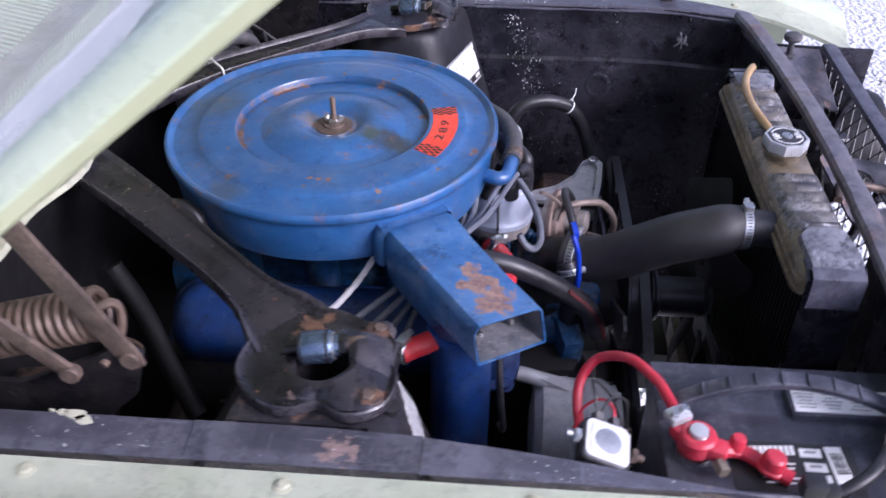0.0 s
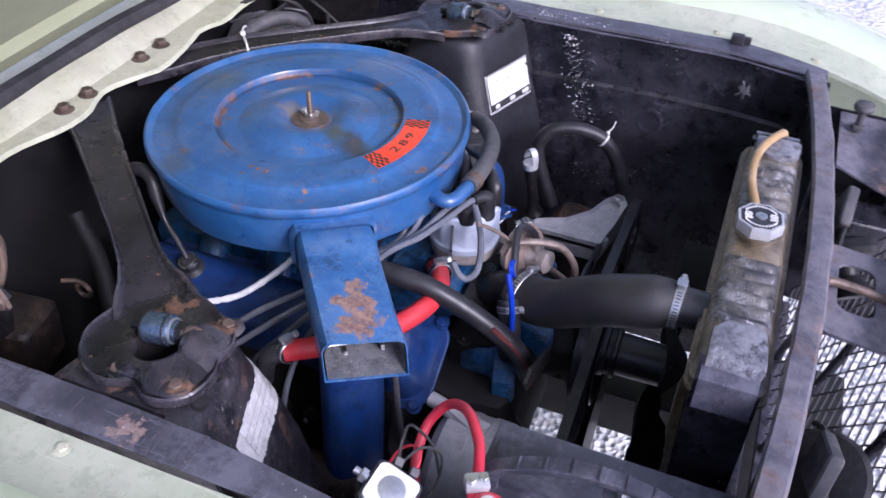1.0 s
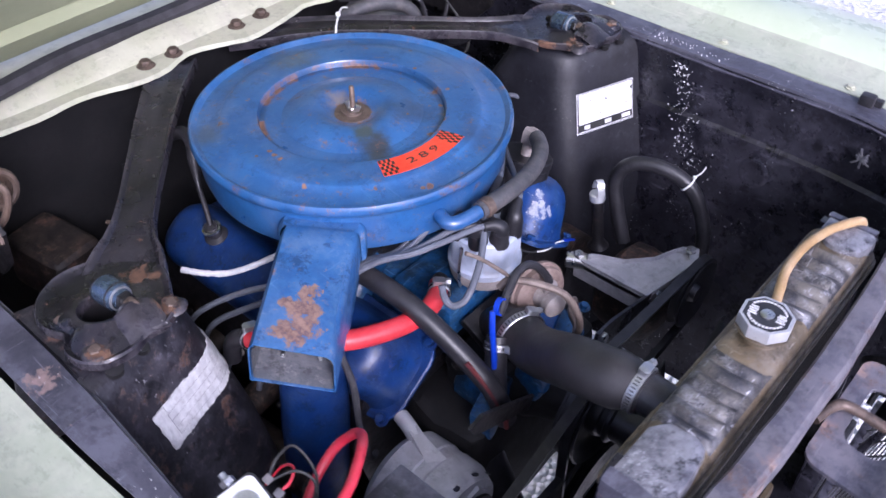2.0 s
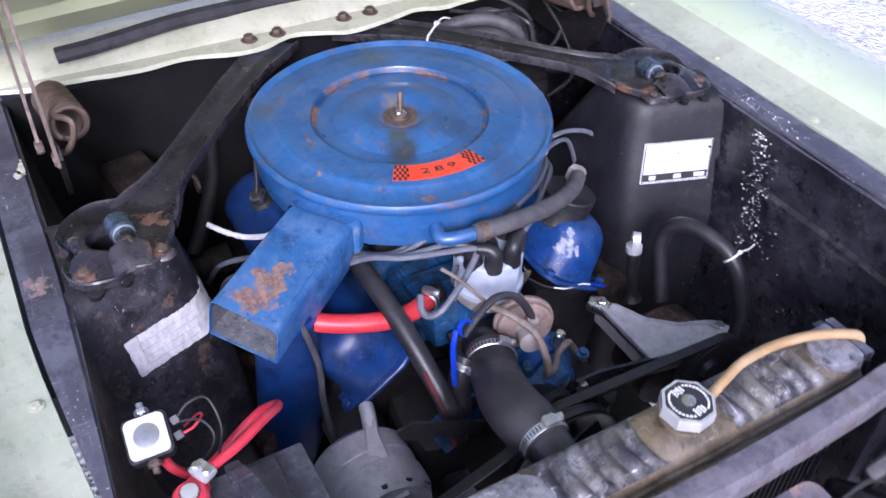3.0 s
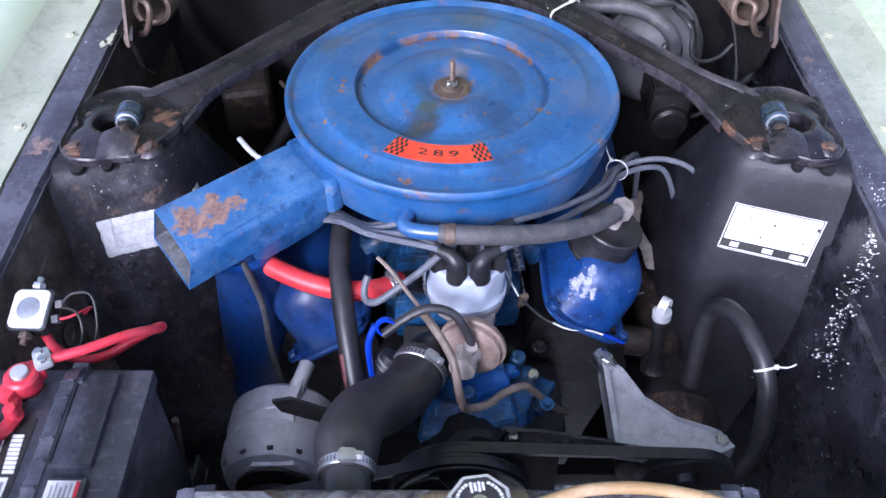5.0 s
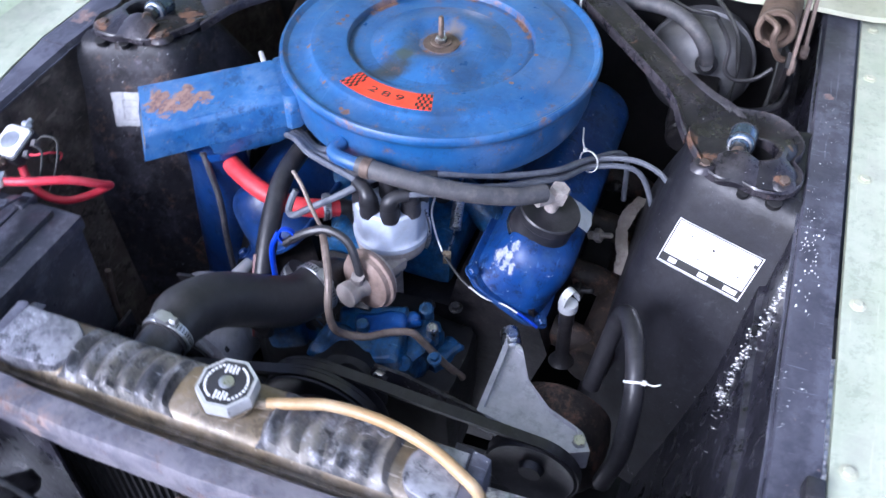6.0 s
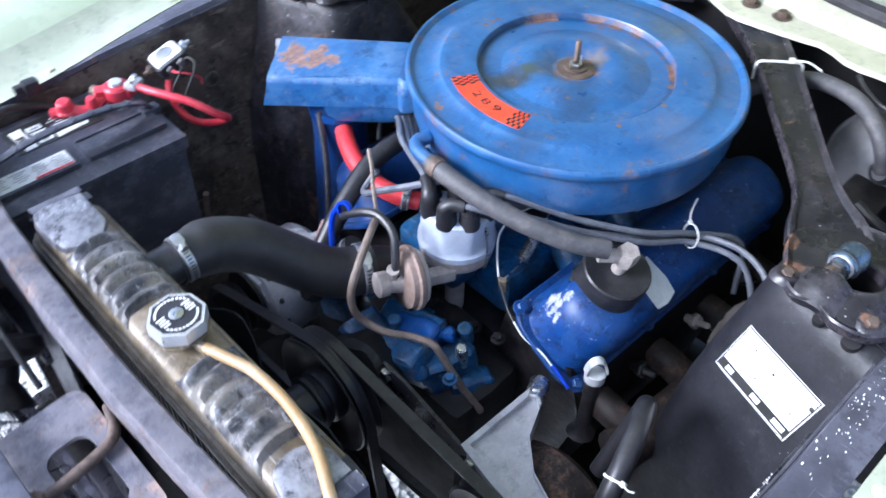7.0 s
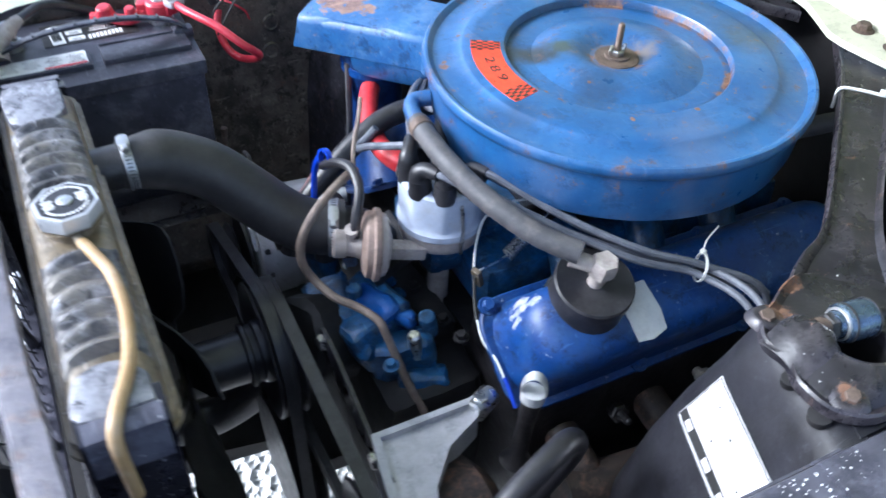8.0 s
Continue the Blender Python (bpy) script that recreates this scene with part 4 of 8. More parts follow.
    def section(u, inset=0.0):
        c = root + d * (u * length)
        half = 0.043 - 0.001 * u - inset
        top = 0.9335 - 0.015 * u - inset - (0.004 if u < 0.12 else 0)
        low = 0.888 - 0.013 * u + inset
        if u > 0.99:
            low -= 0.001
        ch = 0.0065
        pts = []
        for sx, zz in ((-half + ch, top), (half - ch, top - 0.002), (half - 0.002, top - ch * 0.8), (half, top - ch * 1.7), (half, low + 0.0016), (half - 0.0016, low),
                       (-half + 0.0016, low), (-half, low + 0.0016), (-half, top - ch * 1.7), (-half + 0.002, top - ch * 0.8)):
            reach = 0.016 if (zz < (top + low) / 2 and u > 0.99) else 0.0
            q = c + w * sx + d * reach * 0.5
            pts.append(Vector((q.x, q.y, zz - 0.006 * u * (sx / half))))
        return pts

    us = [0.0, 0.1, 0.16, 0.3, 0.45, 0.6, 0.75, 0.9, 1.0]
    b = bm_new()
    rings = [section(u) for u in us] + [section(u, 0.0013) for u in reversed(us)]
    for i in (4, 5, 6):
        for k in (2, 3):
            rings[i][k] -= w * 0.004
    add_loft(b, rings, False)
    part("snorkel", b, BLUE_SNORKEL, t, "dented blue snorkel with flaking rust on top")
    b = bm_new()
    rings = []
    for u, drop, fit in ((0.10, 0.010, 0.90), (0.14, 0.021, 0.95), (0.20, 0.024, 0.97), (0.40, 0.024, 0.98), (0.56, 0.023, 0.98), (0.62, 0.017, 0.96), (0.64, 0.002, 0.94)):
        c, low = root + d * (u * length), 0.889 - 0.013 * u
        ring = []
        for f, zz in ((-1, low + 0.002), (1, low + 0.002), (1, low - drop + 0.006), (0.93, low - drop), (-0.93, low - drop), (-1, low - drop + 0.006)):
            q = c + w * (0.0425 * fit * f)
            ring.append((q.x, q.y, zz - 0.006 * u * f))
        rings.append(ring)
    add_loft(b, rings)
    part("flap_housing", b, BLUE_SNORKEL, t, "scuffed blue flap housing under the snorkel")
    b = bm_new()
    add_loft(b, [section(u, 0.0030) for u in us[1:-1]] + [section(0.992, 0.0030)], False)
    part("snorkel_lining", b, LINING, t, "bare grey metal inside the snorkel")
    b = bm_new()
    rows = [[p + (p - (root + d * (u * length) + Vector((0, 0, 0.905)))).normalized() * e for p in section(u)] for u, e in ((0.02, 0.001), (0.06, 0.006), (0.11, 0.006), (0.14, 0.0015))]
    add_loft(b, rows, False)
    part("snorkel_collar", b, BLUE_SNORKEL, t)
    b = bm_new()
    c = root + d * (length * 0.86)
    for sx in (-0.016, 0.022):
        q = c + w * sx
        add_box(b, (q.x, q.y, 0.882), (0.010, 0.004, 0.007), (0, 0, -52), 0.001)
    add_tube(b, [c + w * -0.04 + Vector((0, 0, 0.895)), c + w * 0.04 + Vector((0, 0, 0.892))], 0.0022, 8, 2)
    part("flap_rod", b, STEEL, t, "steel flap rod inside the snorkel mouth")
    # breather elbow
    b = bm_new()
    add_tube(b, [(0.185, -0.050, 0.915), (0.199, -0.054, 0.914), (0.2075, -0.048, 0.913), (0.2130, -0.032, 0.914), (0.2165, -0.008, 0.915)], 0.0085, 16, 5)
    part("breather_elbow", b, BLUE_LID, t)
    return t


def build_breather_hose():
    t = thing("breather_hose", "weathered grey rubber breather hose from air cleaner to filler cap", "hose", (0.2, 0.1, 0.88))
    b = bm_new()
    add_tube(b, [(0.2155, -0.016, 0.915), (0.2175, 0.006, 0.915), (0.216, 0.05, 0.912), (0.203, 0.105, 0.903), (0.178, 0.155, 0.892), (0.150, 0.186, 0.884)], 0.0108, 16, 6)
    part("hose", b, RUBBER_GREY, t)
    b = bm_new()
    add_lathe(b, [(0.0108, -0.006), (0.0122, -0.005), (0.0122, 0.005), (0.0108, 0.006)], (0.2168, -0.004, 0.915), (0.05, 1, 0), 20, False)
    part("spring_clip", b, RUSTY_STEEL, t, "rusty wire clip")


build_air_cleaner()
build_breather_hose()

# ---- engine ----
def build_block():
    t = thing("engine_block", "grimy black and blue V8 engine block", "engine", (0, 0, 0.42))
    b = bm_new()
    add_prism(b, [(-0.17, 0.42), (0.17, 0.42), (0.19, 0.52), (0.225, 0.66), (0.20, 0.735), (0.10, 0.755), (0.09, 0.70), (-0.09, 0.70), (-0.10, 0.755), (-0.20, 0.735), (-0.225, 0.66), (-0.19, 0.52)],
              -0.19, 0.20, Matrix(((0, 0, 1, 0), (1, 0, 0, 0), (0, 1, 0, 0), (0, 0, 0, 1))))
    part("block", b, GRIME, t)
    b = bm_new()
    add_prism(b, rounded(0.19, 0.30, 0.05), 0.40, 0.425, Matrix.Translation((0, 0, 0)))
    part("sump_flange", b, GRIME, t)
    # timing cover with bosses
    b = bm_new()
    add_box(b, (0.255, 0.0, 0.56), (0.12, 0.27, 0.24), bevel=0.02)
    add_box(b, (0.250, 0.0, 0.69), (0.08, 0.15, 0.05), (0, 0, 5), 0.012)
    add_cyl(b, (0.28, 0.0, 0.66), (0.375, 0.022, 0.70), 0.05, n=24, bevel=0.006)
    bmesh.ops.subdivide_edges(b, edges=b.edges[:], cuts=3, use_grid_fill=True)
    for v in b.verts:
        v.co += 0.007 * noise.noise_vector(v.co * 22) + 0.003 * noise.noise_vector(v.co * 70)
    part("timing_cover", b, DARK, t, "near-black timing cover")
    b = bm_new()
    add_cyl(b, (0.24, 0.07, 0.68), (0.30, 0.072, 0.69), 0.026, n=20, bevel=0.004)
    part("pump_port", b, BLUE_DIRTY, t, "grimy blue pump port")
    b = bm_new()
    add_cyl(b, (0.24, -0.055, 0.68), (0.295, -0.06, 0.69), 0.030, n=20, bevel=0.004)
    add_box(b, (0.30, -0.09, 0.69), (0.03, 0.05, 0.05), (10, 0, 15), 0.008)
    part("pump_port", b, BLUE_DIRTY, t, "grimy blue pump port")
    for name, mat, boxes in (("pump_housing", BLUE_DIRTY, (((0.292, 0.028, 0.705), (0.075, 0.085, 0.060), (10, 14, 12)), ((0.318, 0.000, 0.700), (0.050, 0.070, 0.060), (0, 20, -10)),
                                                            ((0.275, 0.080, 0.695), (0.070, 0.030, 0.050), (0, 10, -18)), ((0.262, 0.108, 0.672), (0.055, 0.030, 0.034), (14, 6, -24)))),
                             ("pump_cover", BLUE, (((0.288, 0.036, 0.738), (0.030, 0.062, 0.014), (6, 10, 20)), ((0.300, 0.055, 0.722), (0.050, 0.020, 0.016), (0, 12, -10)),
                                                   ((0.268, 0.060, 0.730), (0.020, 0.040, 0.020), (10, 0, 35))))):
        b = bm_new()
        for c, sz, tn in boxes:
            add_box(b, c, sz, tn, 0.009, 3)
        bmesh.ops.subdivide_edges(b, edges=b.edges[:], cuts=2, use_grid_fill=True)
        for v in b.verts:
            v.co += 0.005 * noise.noise_vector(v.co * 42) + 0.0025 * noise.noise_vector(v.co * 110)
        part(name, b, mat, t, "oily blue water pump casting")
    for p0, p1, r in (((0.300, 0.020, 0.72), (0.303, 0.018, 0.752), 0.009), ((0.262, 0.092, 0.70), (0.268, 0.094, 0.738), 0.008), ((0.300, 0.072, 0.70), (0.318, 0.076, 0.716), 0.011),
                      ((0.240, 0.075, 0.71), (0.246, 0.078, 0.742), 0.010)):
        b = bm_new()
        add_cyl(b, p0, p1, r, r * 0.9, 14, 0.002)
        part("boss", b, BLUE_DIRTY if r > 0.0085 else STEEL, t)
    # intake manifold
    b = bm_new()
    add_box(b, (-0.02, 0, 0.745), (0.40, 0.17, 0.07), bevel=0.015)
    add_box(b, (0.17, -0.02, 0.765), (0.10, 0.10, 0.05), bevel=0.012)
    man = part("intake_manifold", b, BLUE_DIRTY, t, "grimy blue intake manifold")
    for y in (-0.085, 0.085):
        for x in (-0.13, -0.03, 0.07):
            b = bm_new()
            add_tube(b, [(x, y * 0.5, 0.785), (x + 0.015, y, 0.780), (x + 0.02, y * 1.3, 0.758)], 0.021, 12, 3)
            part("runner", b, BLUE_DIRTY, man)
    b = bm_new()
    add_box(b, (0.02, 0, 0.815), (0.15, 0.115, 0.075), bevel=0.012)
    add_cyl(b, (0.0, 0, 0.84), (0.0, 0, 0.868), 0.062, n=28)
    add_cyl(b, (0.085, 0.04, 0.80), (0.11, 0.045, 0.80), 0.014, n=14)
    add_cyl(b, (0.07, -0.055, 0.82), (0.07, -0.085, 0.815), 0.022, n=16, bevel=0.003)
    part("carburettor", b, GRIME, t, "dark dirty carburettor under the air cleaner")
    # odd bolts and fittings about the front of the engine
    random.seed(11)
    for i in range(16):
        x, y = random.uniform(0.215, 0.30), random.uniform(-0.09, 0.11)
        b = bm_new()
        z = 0.712 + random.uniform(-0.01, 0.012)
        add_lathe(b, [(0.009, 0), (0.0085, 0.0018)], (x, y, z), (0.2, 0, 1), 14)
        hexagon(b, (x, y, z + 0.0015), (0.2, 0, 1), 0.006, 0.006)
        part("bolt", b, GRIME if i % 3 else BLUE_DIRTY, t)
    return t


def cover_matrix(side, x, y, z, tilt):
    return Matrix.Translation((x, side * y, z)) @ Matrix.Rotation(radians(-side * tilt), 4, "X")


def build_valve_cover(side, x_front, y_mid, z_mid, tilt, label, group, mat):
    """Pressed-steel rocker cover: a flange and a crowned box with rounded corners."""
    t = thing("valve_cover", label, "valve cover", (x_front - 0.23, side * 0.16, 0.74), group)
    m = cover_matrix(side, x_front - 0.212, y_mid, z_mid, tilt)
    rings = []
    for h, w, l, r in ((0.0, 0.106, 0.420, 0.036), (0.004, 0.104, 0.418, 0.036), (0.012, 0.100, 0.413, 0.037), (0.040, 0.095, 0.404, 0.038), (0.056, 0.090, 0.396, 0.038), (0.066, 0.083, 0.386, 0.036),
                       (0.073, 0.072, 0.372, 0.032), (0.0775, 0.058, 0.354, 0.026), (0.079, 0.040, 0.330, 0.018)):
        rings.append([m @ Vector((px, py, h)) for px, py in rounded(l, w, r, 6)])
    b = bm_new()
    add_loft(b, rings)
    body = part("cover", b, mat, t)
    b = bm_new()
    rings = []
    for h, e in ((-0.004, 0.0), (-0.003, 0.003), (0.0015, 0.003), (0.003, 0.0)):
        rings.append([m @ Vector((px, py, h)) for px, py in rounded(0.434 + e, 0.118 + e, 0.032, 6)])
    add_loft(b, rings)
    part("flange", b, mat, t)
    for px in (-0.19, -0.065, 0.07, 0.203):
        for py in (-0.053, 0.053):
            b = bm_new()
            c = m @ Vector((px, py, 0.003))
            ax = (m.to_3x3() @ Vector((0, 0, 1)))
            add_lathe(b, [(0.010, 0), (0.0095, 0.0015)], c, ax, 16)
            hexagon(b, c + ax * 0.0014, ax, 0.0065, 0.006)
            part("cover_bolt", b, mat, t)
    return t, m


def build_filler_cap(m):
    t = thing("oil_filler_cap", "black oil filler breather cap on the blue valve cover", "filler cap", (0.125, 0.178, 0.80))
    base = Vector((0.130, 0.180, 0.804))
    axis = Vector((0.02, 0.27, 1)).normalized()
    b = bm_new()
    add_lathe(b, [(0.026, -0.014), (0.026, 0.0), (0.0385, 0.001), (0.0390, 0.004), (0.0375, 0.007), (0.0370, 0.030), (0.0385, 0.032), (0.0385, 0.042), (0.0370, 0.0440), (0.0350, 0.0435), (0.022, 0.0420), (0.010, 0.0425), (0.0, 0.0425)], base, axis, 44)
    part("cap_body", b, RUBBER, t)
    b = bm_new()
    add_lathe(b, [(0.0388, 0.000), (0.0412, 0.0005), (0.0412, 0.0030), (0.0388, 0.0035)], base, axis, 40, False)
    part("rim", b, STEEL, t, "steel rolled rim")
    top = base + axis * 0.046
    b = bm_new()
    add_tube(b, [top - axis * 0.004, top + axis * 0.016, top + axis * 0.023 + Vector((0.010, -0.008, 0.001)), top + axis * 0.024 + Vector((0.024, -0.02, 0.002))], 0.008, 12, 4)
    hexagon(b, top + axis * 0.014, axis, 0.0130, 0.020)
    part("elbow_fitting", b, CAN_PALE, t, "pale beige elbow fitting")
    b = bm_new()
    q = m @ Matrix.Translation((0.086, 0.010, 0.0792)) @ Matrix.Rotation(0.12, 4, "Z")
    add_prism(b, [(-0.016, -0.026), (0.010, -0.029), (0.019, -0.022), (0.020, 0.004), (0.022, 0.024), (0.006, 0.028), (-0.012, 0.025), (-0.017, 0.006)], -0.0004, 0.0006, q)
    lab = single("paper_label", b, PAPER_PALE, "torn pale paper label stuck on the blue valve cover", "label")


CAP_CENTRE = (0.202, 0.016)


def tower_of_cap(i):
    """Foot of a lead tower on the distributor cap, its direction, and the way its boot bends."""
    a = 2 * math.pi * (i + 0.5) / 8
    d = Vector((math.cos(a), math.sin(a), 0))
    return Vector((CAP_CENTRE[0], CAP_CENTRE[1], 0)) + d * 0.0330, d, Vector((-0.42, 0.9 if d.y > 0 else -0.9, 0.12)).normalized()


def build_distributor():
    t = thing("distributor", "pale grey distributor cap with black boots and a corroded vacuum can", "distributor", (0.203, 0.020, 0.70))
    c = Vector((CAP_CENTRE[0], CAP_CENTRE[1], 0))
    b = bm_new()
    rings = []
    for r, z, lobe in ((0.030, 0.812, 0.0), (0.0440, 0.8125, 0.0), (0.0460, 0.815, 0.0), (0.0460, 0.822, 0.0), (0.0440, 0.8245, 0.2), (0.0438, 0.828, 0.8), (0.0442, 0.838, 1.0), (0.0446, 0.850, 1.0),
                       (0.0444, 0.860, 0.8), (0.0432, 0.8655, 0.5), (0.040, 0.8680, 0.2), (0.028, 0.8690, 0.0), (0.001, 0.8690, 0.0)):
        rings.append([(c.x + r * (1 - 0.05 * lobe * abs(math.sin(4 * a + math.pi / 2))) * math.cos(a), c.y + r * (1 - 0.05 * lobe * abs(math.sin(4 * a + math.pi / 2))) * math.sin(a), z + 0.0025 * lobe * math.cos(8 * a) * (z < 0.83))
                      for a in [2 * math.pi * i / 80 for i in range(80)]])
    add_loft(b, rings)
    cap = part("cap", b, CAP_GREY, t)
    for i in range(8):
        p, d, e = tower_of_cap(i)
        b = bm_new()
        add_cyl(b, p + Vector((0, 0, 0.860)), p + Vector((0, 0, 0.876)), 0.0095, 0.0085, 16)
        part("tower", b, CAP_GREY, cap)
        b = bm_new()
        add_lathe(b, [(0.0118, -0.008), (0.0128, -0.007), (0.0128, -0.003), (0.0118, -0.001), (0.0112, 0.014)], p + Vector((0, 0, 0.870)), (0.10 * d.x, 0.10 * d.y, 1), 16)
        add_tube(b, [p + d * 0.001 + Vector((0, 0, 0.880)), p + d * 0.002 + Vector((0, 0, 0.889)), p + e * 0.008 + Vector((0, 0, 0.894)), p + e * 0.022 + Vector((0, 0, 0.894))], 0.0098, 14, 4, radii=lambda u: 0.0112 - 0.0048 * u)
        part("boot", b, RUBBER, t, "black rubber boot")
    b = bm_new()
    add_lathe(b, [(0.0118, 0.0), (0.0118, 0.010), (0.0100, 0.016), (0.0070, 0.030)], c + Vector((0, 0, 0.866)), (0.10, -0.16, 1), 16)
    part("boot", b, RUBBER, t, "black rubber boot")
    b = bm_new()
    add_lathe(b, [(0.0120, 0.66), (0.0120, 0.768), (0.0150, 0.774), (0.020, 0.782), (0.036, 0.791), (0.0425, 0.797), (0.0440, 0.803), (0.0440, 0.8125), (0.03, 0.813)], c, n=40)
    part("housing", b, CAN_PALE, t, "dull beige cast housing")
    ax = Vector((0.94, -0.33, 0.10)).normalized()
    v = Vector((0.278, 0.022, 0.806))
    b = bm_new()
    add_lathe(b, [(0.010, -0.016), (0.016, -0.014), (0.026, -0.012), (0.032, -0.009), (0.0335, -0.004), (0.0365, -0.003)], v, ax, 36)
    part("can_back", b, CAN_PALE, t, "pale corroded back of the vacuum can")
    b = bm_new()
    add_lathe(b, [(0.0340, -0.0035), (0.0368, -0.0032), (0.0380, -0.001), (0.0380, 0.003), (0.0362, 0.0045), (0.0350, 0.005), (0.0340, 0.011), (0.028, 0.014), (0.018, 0.0155), (0.012, 0.016)], v, ax, 40)
    part("vacuum_can", b, VACUUM, t, "corroded pinkish-brown vacuum can")
    b = bm_new()
    add_lathe(b, [(0.0150, 0.012), (0.0155, 0.016), (0.0135, 0.022), (0.0125, 0.030), (0.0145, 0.031), (0.0150, 0.042), (0.0120, 0.044), (0.0, 0.044)], v, ax, 12)
    e = v + ax * 0.024
    add_tube(b, [e, e + Vector((0, 0.002, 0.014)), e + Vector((0.002, 0.004, 0.024))], 0.0075, 10, 3)
    part("vacuum_fitting", b, CAN_PALE, t, "pale corroded vacuum fitting")
    b = bm_new()
    add_box(b, v - ax * 0.030 + Vector((0, 0.003, -0.004)), (0.040, 0.016, 0.016), (0, -6, -19), 0.003)
    part("mounting_arm", b, CAN_PALE, t)
    for s in (-1, 1):
        b = bm_new()
        add_tube(b, [(c.x - 0.002, c.y + s * 0.044, 0.796), (c.x, c.y + s * 0.0485, 0.812), (c.x, c.y + s * 0.0490, 0.836), (c.x, c.y + s * 0.044, 0.860)], 0.0020, 8, 4)
        part("cap_clip", b, STEEL, t)


def build_plug_wires():
    ends = sorted([tower_of_cap(i) for i in range(8)], key=lambda q: q[0].x)
    right = [q for q in ends if q[1].y < 0]
    left = [q for q in ends if q[1].y > 0]
    # towards the right bank, under the snorkel; rearmost first
    tails = [[(0.100, -0.185, 0.856), (0.045, -0.235, 0.835), (0.000, -0.270, 0.80), (-0.03, -0.285, 0.75)], [(0.106, -0.190, 0.849), (0.058, -0.240, 0.822), (0.020, -0.268, 0.79), (0.00, -0.283, 0.74)],
             [(0.112, -0.195, 0.842), (0.076, -0.240, 0.810), (0.050, -0.262, 0.78), (0.04, -0.275, 0.73)], [(0.118, -0.198, 0.835), (0.100, -0.235, 0.800), (0.090, -0.255, 0.76), (0.085, -0.265, 0.72)]]
    runs = []
    for k, ((p, d, e), tail) in enumerate(zip(right, tails)):
        q = p + Vector((0, 0, 0.894))
        runs.append([q + e * 0.020, q + e * 0.034 + Vector((0, 0, -0.001)), (0.160 + 0.010 * k, -0.092, 0.873 + 0.005 * k), (0.133 + 0.008 * k, -0.136, 0.869 + 0.003 * k)] + tail)
    # towards the left bank, over the valve cover
    tails = [[(0.128, 0.125, 0.872), (0.075, 0.180, 0.856), (0.02, 0.208, 0.838), (0.008, 0.262, 0.846), (0.020, 0.305, 0.842), (0.034, 0.322, 0.818), (0.030, 0.318, 0.77), (0.005, 0.30, 0.73)],
             [(0.135, 0.130, 0.880), (0.080, 0.185, 0.862), (0.025, 0.213, 0.845), (-0.03, 0.25, 0.82), (-0.035, 0.26, 0.74)],
             [(0.142, 0.136, 0.872), (0.085, 0.190, 0.854), (0.03, 0.217, 0.838), (0.01, 0.275, 0.83), (0.005, 0.31, 0.75)],
             [(0.185, 0.095, 0.884), (0.120, 0.150, 0.862), (0.045, 0.200, 0.840), (-0.05, 0.24, 0.80)]]
    for (p, d, e), tail in zip(left, tails):
        q = p + Vector((0, 0, 0.894))
        runs.append([q + e * 0.020, q + e * 0.032] + tail)
    for p in runs:
        b = bm_new()
        add_tube(b, p, 0.0037, 8, 6)
        single("spark_plug_wire", b, WIRE_GREY, "grey rubber spark plug wire curving from the distributor", "wire", "spark plug wires")
    b = bm_new()
    add_tube(b, [(0.205, 0.012, 0.893), (0.209, 0.004, 0.897), (0.218, -0.008, 0.893), (0.237, -0.034, 0.880), (0.250, -0.060, 0.866), (0.2545, -0.083, 0.849), (0.247, -0.096, 0.843), (0.236, -0.098, 0.850), (0.228, -0.094, 0.862)], 0.0042, 8, 6)
    single("coil_wire", b, WIRE_GREY, "grey coil wire looping from the distributor", "wire")
    cable_tie("cable_tie", (0.024, 0.212, 0.8405), (-0.9, 0.45, -0.2), 0.0135, (-0.02, -0.008, 0.016), "white nylon cable tie round the plug wires")


